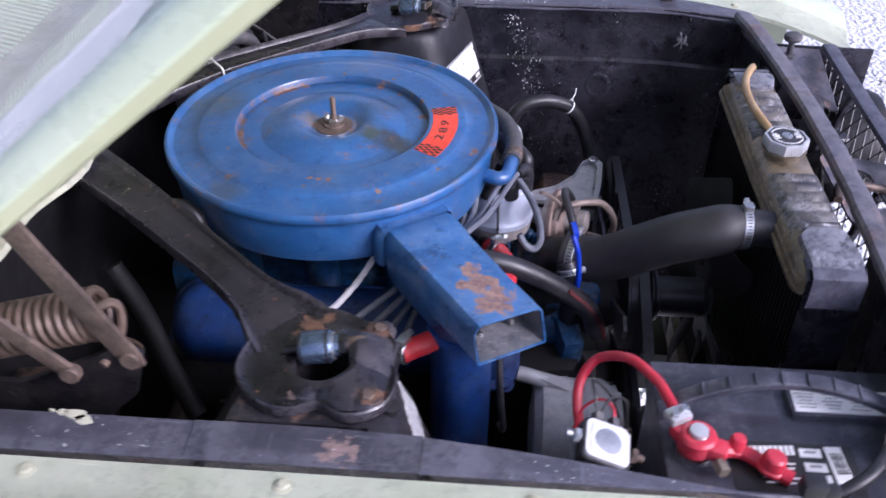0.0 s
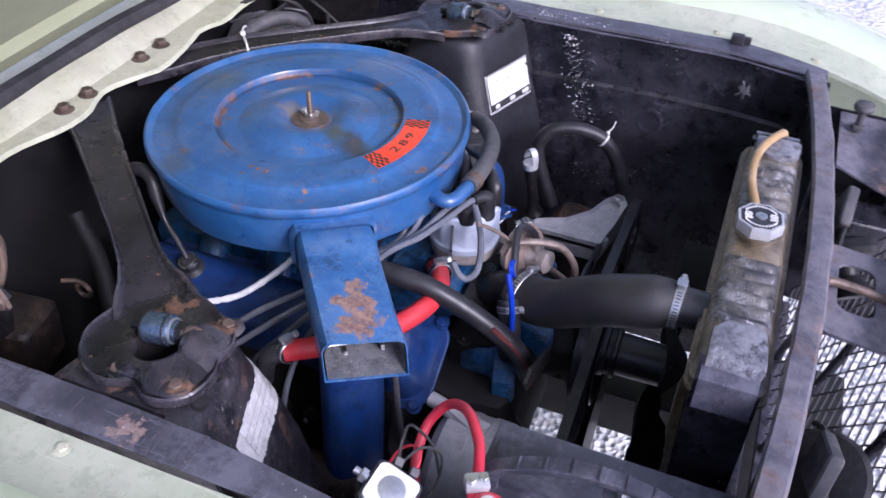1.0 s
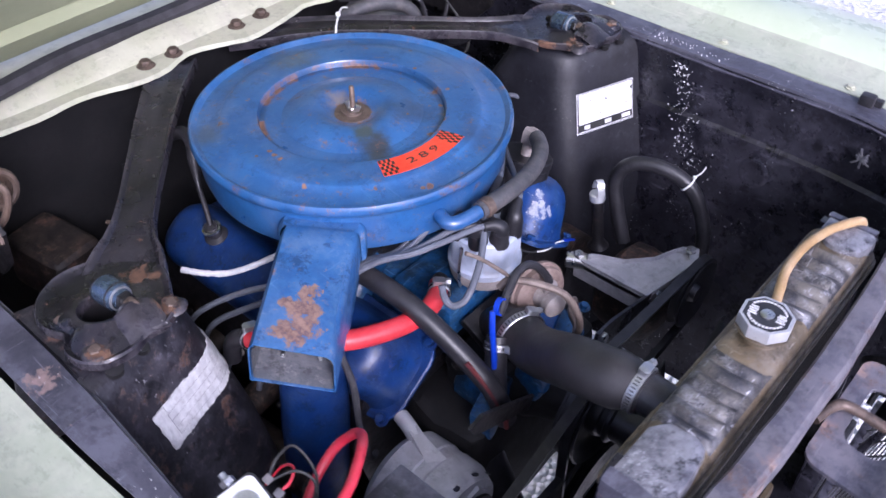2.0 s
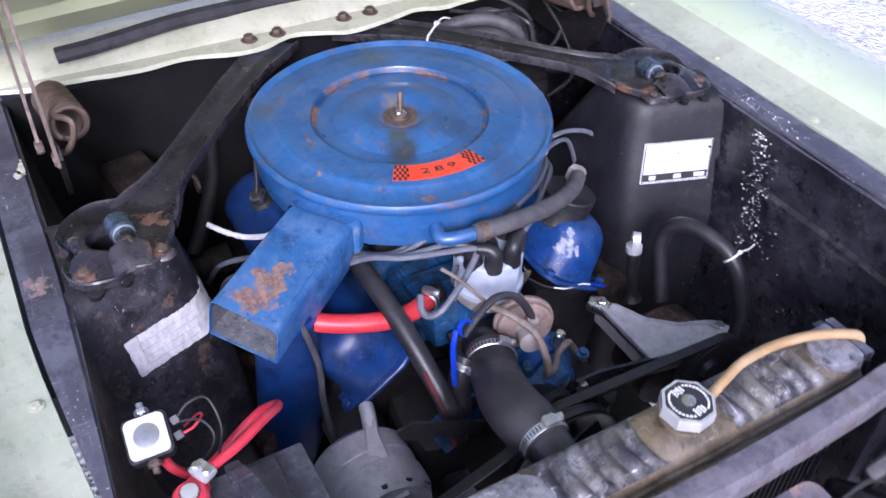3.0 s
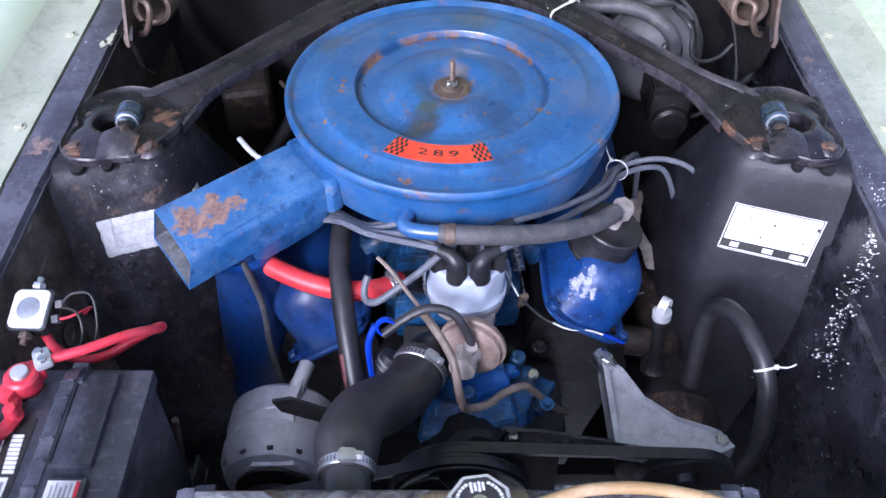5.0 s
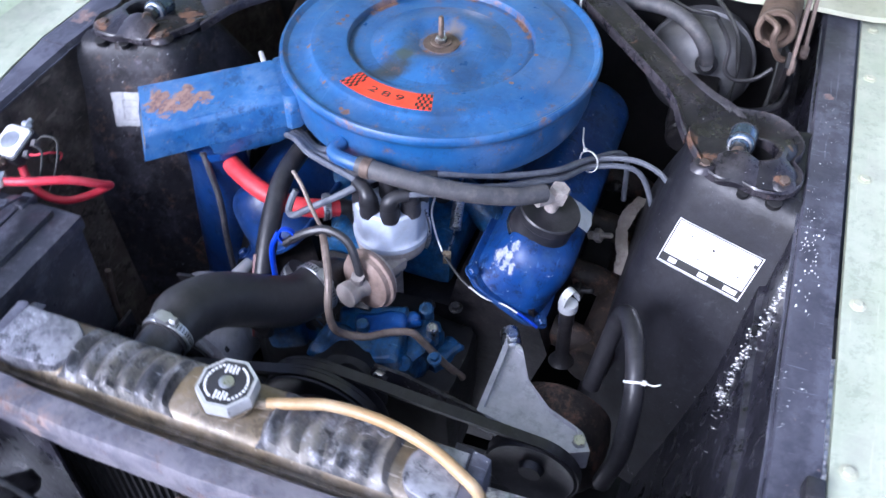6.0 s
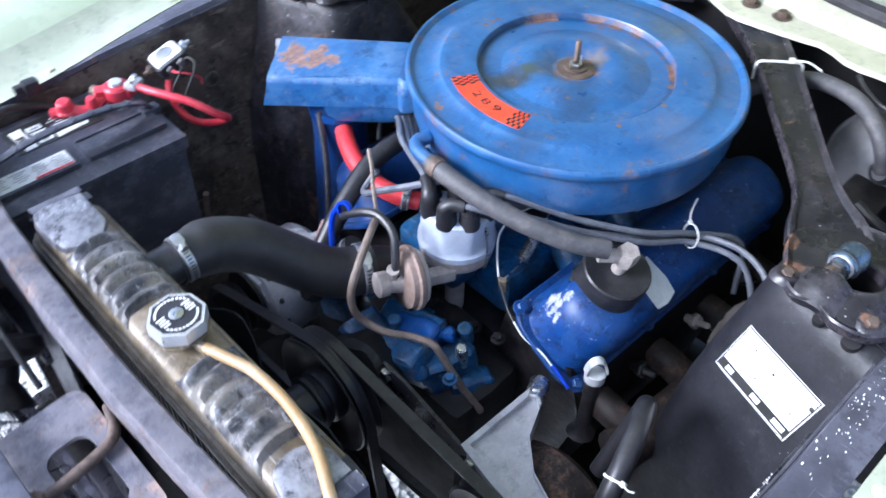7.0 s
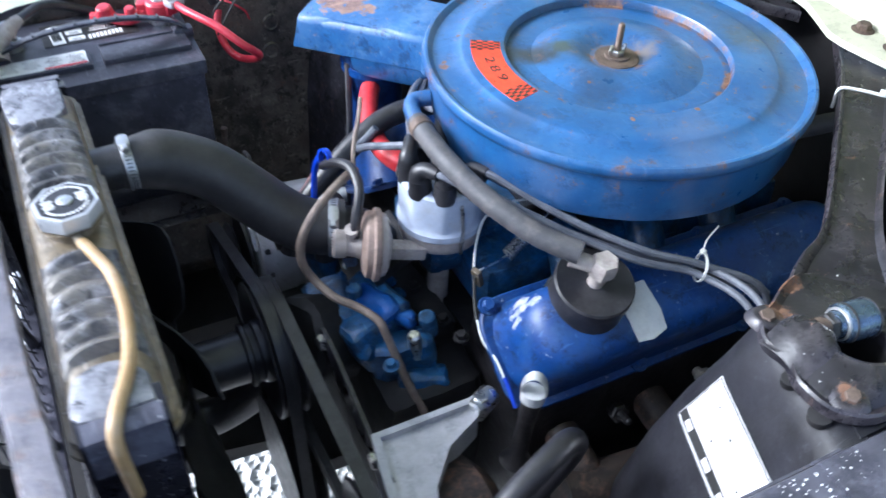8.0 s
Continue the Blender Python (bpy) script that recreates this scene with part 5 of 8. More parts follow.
def build_front_hoses():
    # top radiator hose
    t = thing("radiator_hose", "fat black rubber top radiator hose bending to the engine", "hose", (0.40, -0.09, 0.83))
    b = bm_new()
    add_tube(b, [(0.492, -0.096, 0.889), (0.474, -0.096, 0.888), (0.448, -0.098, 0.882), (0.412, -0.090, 0.864), (0.380, -0.074, 0.836), (0.350, -0.058, 0.808), (0.322, -0.046, 0.792), (0.290, -0.034, 0.790)],
             0.0295, 28, 7, radii=lambda u: 0.0235 + 0.0060 * min(1.0, max(0.0, (u - 0.06) * 6)))
    part("hose", b, HOSE, t)
    hose_clamp("hose_clamp", (0.4835, -0.0960, 0.8885), (1, 0, -0.03), 0.0238, "shiny worm-drive hose clamp on the top radiator hose", screw=(0, 0.1, 1))
    hose_clamp("hose_clamp", (0.302, -0.038, 0.790), (0.93, -0.36, 0.05), 0.0298, "shiny worm-drive hose clamp at the thermostat housing", screw=(-0.05, 0.5, 0.9))
    b = bm_new()
    add_tube(b, [(0.300, -0.037, 0.790), (0.276, -0.030, 0.784), (0.255, -0.024, 0.760)], 0.024, 20, 4)
    add_box(b, (0.252, -0.02, 0.758), (0.06, 0.075, 0.012), (0, 30, 0), 0.004)
    single("thermostat_housing", b, GRIME, "grimy cast thermostat housing", "housing")
    # heater hose, black with a red stripe
    t = thing("heater_hose", "black rubber heater hose with a worn red stripe", "hose", (0.28, -0.12, 0.76))
    b = bm_new()
    add_tube(b, [(0.10, -0.13, 0.845), (0.160, -0.130, 0.850), (0.205, -0.128, 0.845), (0.245, -0.122, 0.825), (0.285, -0.114, 0.795), (0.318, -0.106, 0.760), (0.335, -0.10, 0.715)], 0.0125, 18, 6)
    part("hose", b, RUBBER, t)
    b = bm_new()
    add_tube(b, [(0.290, -0.1225, 0.802), (0.318, -0.1150, 0.7705), (0.337, -0.1095, 0.735), (0.342, -0.1085, 0.715)], 0.0035, 6, 5)
    part("stripe", b, STRIPE, t, "faded red stripe")
    # red heater hose
    t = thing("red_hose", "bright red rubber heater hose under the snorkel", "hose", (0.2, -0.16, 0.80))
    b = bm_new()
    add_tube(b, [(0.192, -0.060, 0.815), (0.206, -0.078, 0.819), (0.216, -0.11, 0.823), (0.213, -0.15, 0.828), (0.195, -0.195, 0.832), (0.172, -0.230, 0.837), (0.150, -0.252, 0.841), (0.128, -0.267, 0.841), (0.108, -0.277, 0.838)],
             0.0118, 18, 6)
    part("hose", b, RED_HOSE, t)
    hose_clamp("hose_clamp", (0.2035, -0.071, 0.8185), (0.6, -0.78, 0.12), 0.0122, "small shiny hose clamp on the red hose", 0.010)
    hose_clamp("hose_clamp", (0.1115, -0.2753, 0.8385), (0.88, -0.45, 0.12), 0.0122, "small shiny hose clamp at the end of the red hose", 0.010)
    b = bm_new()
    add_tube(b, [(0.109, -0.2765, 0.838), (0.098, -0.282, 0.834), (0.088, -0.286, 0.822), (0.083, -0.288, 0.795)], 0.0105, 14, 4)
    single("hose_stub", b, RUBBER, "black rubber hose stub joined to the red hose", "hose")
    b = bm_new()
    add_tube(b, [(0.20, -0.068, 0.8175), (0.186, -0.050, 0.812), (0.18, -0.04, 0.79), (0.18, -0.035, 0.76)], 0.010, 14, 4)
    single("hose_nipple", b, GRIME, "dark metal hose nipple on the intake", "fitting")
    # bypass hose and small lines
    b = bm_new()
    add_tube(b, [(0.290, -0.066, 0.80), (0.296, -0.075, 0.785), (0.300, -0.080, 0.76), (0.300, -0.075, 0.715)], 0.0135, 16, 5)
    single("bypass_hose", b, RUBBER, "short black bypass hose", "hose")
    hose_clamp("hose_clamp", (0.294, -0.071, 0.79), (0.25, -0.5, -0.8), 0.0137, "small worn hose clamp on the bypass hose", 0.009, (1, 0, 0))
    b = bm_new()
    add_tube(b, [(0.272, -0.045, 0.850), (0.279, -0.035, 0.860), (0.305, -0.018, 0.859), (0.333, -0.002, 0.848), (0.350, 0.004, 0.824), (0.353, 0.008, 0.800), (0.346, 0.014, 0.780), (0.332, 0.037, 0.767),
                 (0.312, 0.056, 0.760), (0.300, 0.078, 0.757), (0.296, 0.090, 0.744), (0.286, 0.115, 0.70), (0.275, 0.138, 0.665)], 0.0045, 10, 7)
    single("fuel_line", b, LINE_TAN, "dull brown metal fuel line bent round the pump", "fuel line")
    b = bm_new()
    add_tube(b, [(0.300, 0.020, 0.822), (0.296, 0.015, 0.842), (0.286, 0.000, 0.864), (0.284, -0.025, 0.872), (0.290, -0.050, 0.864), (0.297, -0.075, 0.845)], 0.0050, 10, 6)
    single("vacuum_hose", b, RUBBER, "thin black vacuum hose", "hose")
    b = bm_new()
    add_tube(b, [(0.274, -0.028, 0.852), (0.277, -0.036, 0.866), (0.270, -0.050, 0.884), (0.258, -0.066, 0.902), (0.250, -0.080, 0.914)], 0.0024, 8, 6)
    single("loose_wire", b, LINE_TAN, "stiff pale wire sticking up beside the air cleaner", "wire")
    # blue plastic clip and strap
    t = thing("hose_strap", "bright blue plastic strap hanging by the heater hose", "strap", (0.3, -0.08, 0.78))
    b = bm_new()
    add_lathe(b, [(0.008, -0.003), (0.0105, -0.003), (0.0105, 0.003), (0.008, 0.003)], (0.295, -0.072, 0.856), (1, 0.2, 0.2), 18, False)
    part("ring", b, BLUE_CLIP, t)
    b = bm_new()
    add_tube(b, [(0.293, -0.083, 0.856), (0.300, -0.0905, 0.835), (0.304, -0.0905, 0.80), (0.304, -0.0885, 0.775)], 0.0036, 8, 5)
    part("tail", b, BLUE_CLIP, t)


def build_linkage():
    t = thing("throttle_spring", "bright steel return spring on the carburettor linkage", "spring", (0.15, 0.085, 0.77))
    b = bm_new()
    p0, p1 = Vector((0.112, 0.072, 0.822)), Vector((0.157, 0.081, 0.795))
    d = (p1 - p0)
    u = d.orthogonal().normalized()
    v = d.normalized().cross(u)
    pts = []
    for i in range(17 * 10 + 1):
        a = 2 * math.pi * i / 10
        pts.append(p0 + d * (i / 170) + 0.0068 * (math.cos(a) * u + math.sin(a) * v))
    add_tube(b, pts, 0.0012, 5, 1, False)
    part("coil", b, STEEL, t)
    b = bm_new()
    add_tube(b, [p1, (0.172, 0.084, 0.793), (0.190, 0.085, 0.791), (0.193, 0.083, 0.786), (0.186, 0.080, 0.784)], 0.0011, 6, 4)
    part("hook", b, STEEL, t)
    b = bm_new()
    add_tube(b, [p0, (0.100, 0.07, 0.83), (0.09, 0.066, 0.832)], 0.0012, 6, 3)
    part("hook", b, STEEL, t)
    b = bm_new()
    add_box(b, (0.192, 0.084, 0.780), (0.006, 0.010, 0.024), (0, 15, 20), 0.001)
    part("tab", b, BRASS, t, "dull brass linkage tab")
    w = thing("sender_wire", "thin pale and black wire with a blue end sleeve", "wire", (0.2, 0.13, 0.75))
    for mat, label, run in ((NYLON, "", ((0.110, 0.062, 0.842), (0.145, 0.055, 0.842), (0.172, 0.056, 0.832), (0.186, 0.066, 0.812), (0.194, 0.078, 0.790))),
                            (WIRE_BLACK, "black taped length", ((0.194, 0.078, 0.790), (0.199, 0.090, 0.778), (0.206, 0.107, 0.765), (0.210, 0.120, 0.759))),
                            (NYLON, "", ((0.210, 0.120, 0.759), (0.214, 0.140, 0.752), (0.212, 0.165, 0.747), (0.212, 0.185, 0.738)))):
        b = bm_new()
        add_tube(b, run, 0.0013 if mat is NYLON else 0.0017, 6, 6)
        part("wire", b, mat, w, label)
    b = bm_new()
    add_tube(b, [(0.2115, 0.183, 0.7395), (0.2120, 0.198, 0.731), (0.213, 0.210, 0.724)], 0.0022, 8, 3)
    part("sleeve", b, BLUE_CLIP, w)


def build_hot_air_duct():
    t = thing("hot_air_duct", "dark blue metal hot-air duct rising to the snorkel", "duct", (0.165, -0.245, 0.58))
    rings = []
    for z, rx, ry, ox, oy in ((0.575, 0.030, 0.036, 0.0, -0.02), (0.62, 0.033, 0.042, 0.0, -0.012), (0.72, 0.034, 0.044, 0.0, -0.004), (0.80, 0.034, 0.040, 0.0, 0.0), (0.872, 0.036, 0.036, 0.003, 0.002)):
        rings.append([(0.168 + ox + rx * math.cos(2 * math.pi * i / 28), -0.243 + oy + ry * math.sin(2 * math.pi * i / 28), z) for i in range(28)])
    b = bm_new()
    add_loft(b, rings)
    part("duct", b, BLUE_DEEP, t)
    b = bm_new()
    add_lathe(b, [(0.0345, 0), (0.0385, 0.001), (0.0385, 0.010), (0.0345, 0.011)], (0.170, -0.2425, 0.845), (0, 0, 1), 28, False)
    part("collar", b, BLUE, t)
    b = bm_new()
    add_tube(b, [(0.205, -0.235, 0.86), (0.210, -0.222, 0.79), (0.214, -0.222, 0.72), (0.220, -0.215, 0.655), (0.215, -0.20, 0.645)], 0.0042, 8, 5)
    single("choke_tube", b, RUBBER_GREY, "thin grey tube beside the hot-air duct", "tube")
    b = bm_new()
    add_tube(b, [(0.066, -0.165, 0.876), (0.050, -0.198, 0.864), (0.028, -0.233, 0.855), (0.008, -0.256, 0.857), (-0.012, -0.274, 0.863)], 0.0042, 8, 8, radii=lambda u: 0.0036 + 0.0014 * noise.noise((u * 34, 0, 0)))
    single("frayed_wire", b, PAPER, "frayed pale braided wire", "wire")


def build_manifolds():
    for s in (-1, 1):
        t = thing("exhaust_manifold", "rusty brown cast exhaust manifold", "exhaust manifold", (0.0, s * 0.26, 0.60), "exhaust manifolds")
        b = bm_new()
        add_tube(b, [(0.19, s * 0.275, 0.645), (0.10, s * 0.285, 0.64), (0.0, s * 0.287, 0.632), (-0.10, s * 0.285, 0.62), (-0.2, s * 0.28, 0.58), (-0.24, s * 0.27, 0.48)], 0.028, 14, 4)
        part("casting", b, BROWN_IRON, t)
        for x in (0.16, 0.05, -0.06, -0.17):
            b = bm_new()
            add_tube(b, [(x, s * 0.22, 0.665), (x, s * 0.255, 0.66), (x - 0.01, s * 0.285, 0.635)], 0.02, 12, 3)
            part("port", b, BROWN_IRON, t)
        for x in (0.105, -0.005, -0.115):
            b = bm_new()
            p = Vector((x, s * 0.235, 0.69))
            ax = Vector((0.1, s * 0.8, 0.35)).normalized()
            add_lathe(b, [(0.006, -0.01), (0.006, 0.008), (0.004, 0.012), (0.004, 0.024), (0.002, 0.026)], p, ax, 12)
            hexagon(b, p, ax, 0.0105, 0.009)
            part("spark_plug", b, CAN_PALE if x < 0 and x > -0.05 else GRIME, t, "dirty spark plug")


def build_steering_pump():
    t = thing("steering_pump", "rusty black power steering pump with a filler neck", "pump", (0.27, 0.26, 0.58))
    b = bm_new()
    add_lathe(b, [(0.030, -0.01), (0.058, 0.0), (0.066, 0.010), (0.068, 0.060), (0.064, 0.080), (0.045, 0.092), (0.0, 0.095)], (0.345, 0.262, 0.635), (-1, 0, 0.12), 32)
    part("reservoir", b, BROWN_IRON, t)
    b = bm_new()
    add_lathe(b, [(0.016, 0.0), (0.0085, 0.012), (0.0080, 0.06), (0.0092, 0.062), (0.0092, 0.082)], (0.232, 0.248, 0.700), (-0.12, -0.05, 1), 20)
    part("filler_neck", b, GRIME, t)
    b = bm_new()
    add_lathe(b, [(0.0092, 0.0), (0.0112, 0.001), (0.0112, 0.011), (0.0092, 0.012)], (0.222, 0.244, 0.782), (-0.12, -0.05, 1), 22)
    hoop = [Vector((0.2215 - 0.0105 * math.cos(a) * 0.8, 0.244 + 0.0105 * math.cos(a) * 0.6, 0.795 + 0.019 * math.sin(a))) for a in [math.pi * i / 12 for i in range(13)]]
    add_loft(b, [[p + Vector((0.6 * dw, 0.8 * dw, 0)) + (p - Vector((0.2215, 0.244, 0.795))).normalized() * dr for dw, dr in ((-0.005, 0), (0.005, 0), (0.005, 0.0016), (-0.005, 0.0016))] for p in hoop])
    part("dipstick_cap", b, CAP_WHITE, t, "pale hooped dipstick cap")
    # grey cast bracket: a triangular web with raised rims
    t = thing("pump_bracket", "grey cast aluminium triangular bracket above the pump", "bracket", (0.31, 0.22, 0.69))
    tri = [(0.236, 0.180), (0.250, 0.203), (0.290, 0.222), (0.322, 0.258), (0.338, 0.300), (0.358, 0.312), (0.368, 0.292), (0.362, 0.235), (0.352, 0.180), (0.296, 0.180)]
    b = bm_new()
    add_prism(b, tri, 0.711, 0.717)
    part("web", b, ALU_PALE, t)
    inner = [(0.300 + (x - 0.300) * 0.86, 0.228 + (y - 0.228) * 0.86) for x, y in tri]
    b = bm_new()
    rings = []
    for src, z in ((tri, 0.690), (tri, 0.7245), (inner, 0.7245), (inner, 0.690)):
        rings.append([(x, y, z) for x, y in src])
    add_loft(b, rings + rings[:1], False)
    part("rim", b, ALU_PALE, t)
    b = bm_new()
    add_cyl(b, (0.222, 0.178, 0.715), (0.25, 0.192, 0.715), 0.012, n=16, bevel=0.002)
    hexagon(b, (0.238, 0.186, 0.724), (0, 0, 1), 0.008, 0.006)
    part("bracket_bolt", b, STEEL, t)
    b = bm_new()
    hexagon(b, (0.352, 0.298, 0.7245), (0, 0, 1), 0.008, 0.006)
    part("bracket_bolt", b, STEEL, t)
    # pressure hose
    t = thing("steering_hose", "thick black power steering hose looping by the inner wing", "hose", (0.30, 0.33, 0.66))
    b = bm_new()
    add_tube(b, [(0.250, 0.290, 0.690), (0.225, 0.297, 0.745), (0.215, 0.303, 0.785), (0.232, 0.312, 0.812), (0.268, 0.326, 0.816), (0.305, 0.337, 0.802), (0.330, 0.342, 0.770), (0.348, 0.342, 0.720), (0.352, 0.332, 0.66)],
             0.0108, 16, 6)
    part("hose", b, RUBBER, t)
    cable_tie("cable_tie", (0.3085, 0.3375, 0.8), (0.75, 0.2, -0.6), 0.0112, (0.006, 0.014, 0.012), "white nylon cable tie round the steering hose")


def build_pulleys():
    t = thing("water_pump_pulley", "black double-groove water pump pulley with fan spacer", "pulley", (0.40, 0.022, 0.55))
    c = Vector((0.375, 0.009, 0.690))
    b = bm_new()
    add_lathe(b, [(0.02, 0.0), (0.066, 0.001), (0.0755, 0.004), (0.0765, 0.006), (0.0665, 0.011), (0.0665, 0.013), (0.0765, 0.018), (0.0765, 0.020), (0.0665, 0.025), (0.0665, 0.027), (0.0765, 0.032),
                  (0.0750, 0.034), (0.068, 0.032), (0.060, 0.024), (0.045, 0.021), (0.03, 0.021)], c, (1, 0, 0), 56)
    part("pulley", b, RUBBER, t)
    b = bm_new()
    add_lathe(b, [(0.026, 0.0), (0.028, 0.020), (0.034, 0.022), (0.0355, 0.030), (0.0340, 0.036), (0.0315, 0.038), (0.0315, 0.044), (0.0345, 0.046), (0.0345, 0.050), (0.0285, 0.052), (0.0275, 0.111), (0.022, 0.113)], c, (1, 0, 0), 32)
    part("spacer", b, RUBBER, t)
    fan = part("fan_hub", bm_lathe([(0.0, 0.0), (0.060, 0.0), (0.062, 0.002), (0.060, 0.004), (0.0, 0.004)], c + Vector((0.112, 0, 0)), (1, 0, 0), 32), RUBBER, t, "dark fan hub")
    # six wide twisted blades on short arms
    for i in range(6):
        a = radians(60 * i + 55)
        out, side = Vector((0, math.cos(a), math.sin(a))), Vector((0, -math.sin(a), math.cos(a)))
        hub = c + Vector((0.116, 0, 0))
        rows = []
        for r, half, twist in ((0.045, 0.018, 5), (0.068, 0.022, 12), (0.084, 0.040, 24), (0.11, 0.046, 27), (0.135, 0.050, 25), (0.158, 0.050, 23), (0.165, 0.044, 23)):
            lay = side * math.cos(radians(twist)) + Vector((math.sin(radians(twist)), 0, 0))
            rows.append([hub + out * r + lay * half * f - Vector((0.010 * (1 - f * f) * min(1, r * 8), 0, 0)) for f in (-1, -0.5, 0, 0.5, 1)])
        b = bm_new()
        add_sheet(b, rows, 0.002, 1)
        part("blade", b, DARK, fan)
    # steering pump pulley
    t = thing("pump_pulley", "black grooved steering pump pulley", "pulley", (0.37, 0.256, 0.64))
    b = bm_new()
    add_lathe(b, [(0.02, 0.0), (0.046, 0.001), (0.053, 0.004), (0.046, 0.010), (0.046, 0.013), (0.053, 0.018), (0.050, 0.020), (0.040, 0.016), (0.015, 0.012), (0.012, 0.020), (0.0, 0.020)],
              (0.372, 0.256, 0.697), (1, 0, 0), 44)
    part("wheel", b, RUBBER, t)
    # belts
    def belt(name, label, c0, r0, c1, r1, x, w=0.013, th=0.008):
        c0, c1 = Vector(c0), Vector(c1)
        d = c1 - c0
        base = math.atan2(d.y, d.x)
        off = math.acos(max(-1, min(1, (r0 - r1) / d.length)))
        pts = []
        for i in range(25):
            a = base + off + (2 * math.pi - 2 * off) * i / 24
            pts.append((c0 + Vector((math.cos(a), math.sin(a))) * r0, a))
        for i in range(25):
            a = base - off + 2 * off * i / 24
            pts.append((c1 + Vector((math.cos(a), math.sin(a))) * r1, a))
        rings = []
        for p, a in pts:
            n = Vector((math.cos(a), math.sin(a)))
            q = p + n * th
            rings.append([(x - w / 2 + 0.002, p.x, p.y), (x + w / 2 - 0.002, p.x, p.y), (x + w / 2, q.x, q.y), (x - w / 2, q.x, q.y)])
        b = bm_new()
        add_loft(b, rings + rings[:1], False)
        single(name, b, RUBBER, label, "belt", "drive belts")

    belt("drive_belt", "black rubber V-belt running to the steering pump", (0.009, 0.690), 0.068, (0.256, 0.697), 0.047, 0.3835)
    belt("drive_belt", "black rubber V-belt running down to the alternator and crank", (0.009, 0.690), 0.068, (0.022, 0.50), 0.075, 0.397)
    belt("drive_belt", "black rubber V-belt running to the alternator", (0.009, 0.690), 0.068, (-0.206, 0.645), 0.033, 0.397)
    t = thing("crank_pulley", "black grooved steel crankshaft pulley", "pulley", (0.38, 0.022, 0.42))
    b = bm_new()
    add_lathe(b, [(0.03, 0.0), (0.078, 0.001), (0.084, 0.004), (0.075, 0.012), (0.084, 0.020), (0.084, 0.022), (0.075, 0.028), (0.084, 0.036), (0.02, 0.036)], (0.372, 0.022, 0.50), (1, 0, 0), 44)
    part("wheel", b, GRIME, t)
    # slotted belt bracket
    t = thing("adjusting_bracket", "black slotted steel adjusting bracket", "bracket", (0.34, 0.14, 0.70))
    b = bm_new()
    m = Matrix.Translation((0.352, 0.05, 0.738)) @ Matrix.Rotation(radians(-9), 4, "X") @ Matrix(((0, 0, 1, 0), (1, 0, 0, 0), (0, 1, 0, 0), (0, 0, 0, 1)))
    add_prism(b, [(0.0, -0.012), (0.04, -0.026), (0.15, -0.020), (0.19, -0.006), (0.19, 0.008), (0.14, 0.006), (0.04, 0.016), (0.005, 0.012)], -0.002, 0.002, m)
    part("plate", b, BLACK, t)
    b = bm_new()
    hexagon(b, (0.354, 0.065, 0.737), (1, 0, 0), 0.009, 0.007)
    part("bracket_bolt", b, STEEL, t)
    b = bm_new()
    hexagon(b, (0.354, 0.2, 0.712), (1, 0, 0), 0.009, 0.007)
    part("bracket_bolt", b, STEEL, t)
    t = thing("alternator_bracket", "dark steel slotted alternator arm", "bracket", (0.34, -0.12, 0.72))
    b = bm_new()
    m = Matrix.Translation((0.352, -0.08, 0.745)) @ Matrix.Rotation(radians(152), 4, "X") @ Matrix(((0, 0, 1, 0), (1, 0, 0, 0), (0, 1, 0, 0), (0, 0, 0, 1)))
    add_prism(b, [(0.0, -0.010), (0.11, -0.014), (0.125, 0.0), (0.11, 0.012), (0.0, 0.010)], -0.002, 0.002, m)
    part("plate", b, GRIME, t)


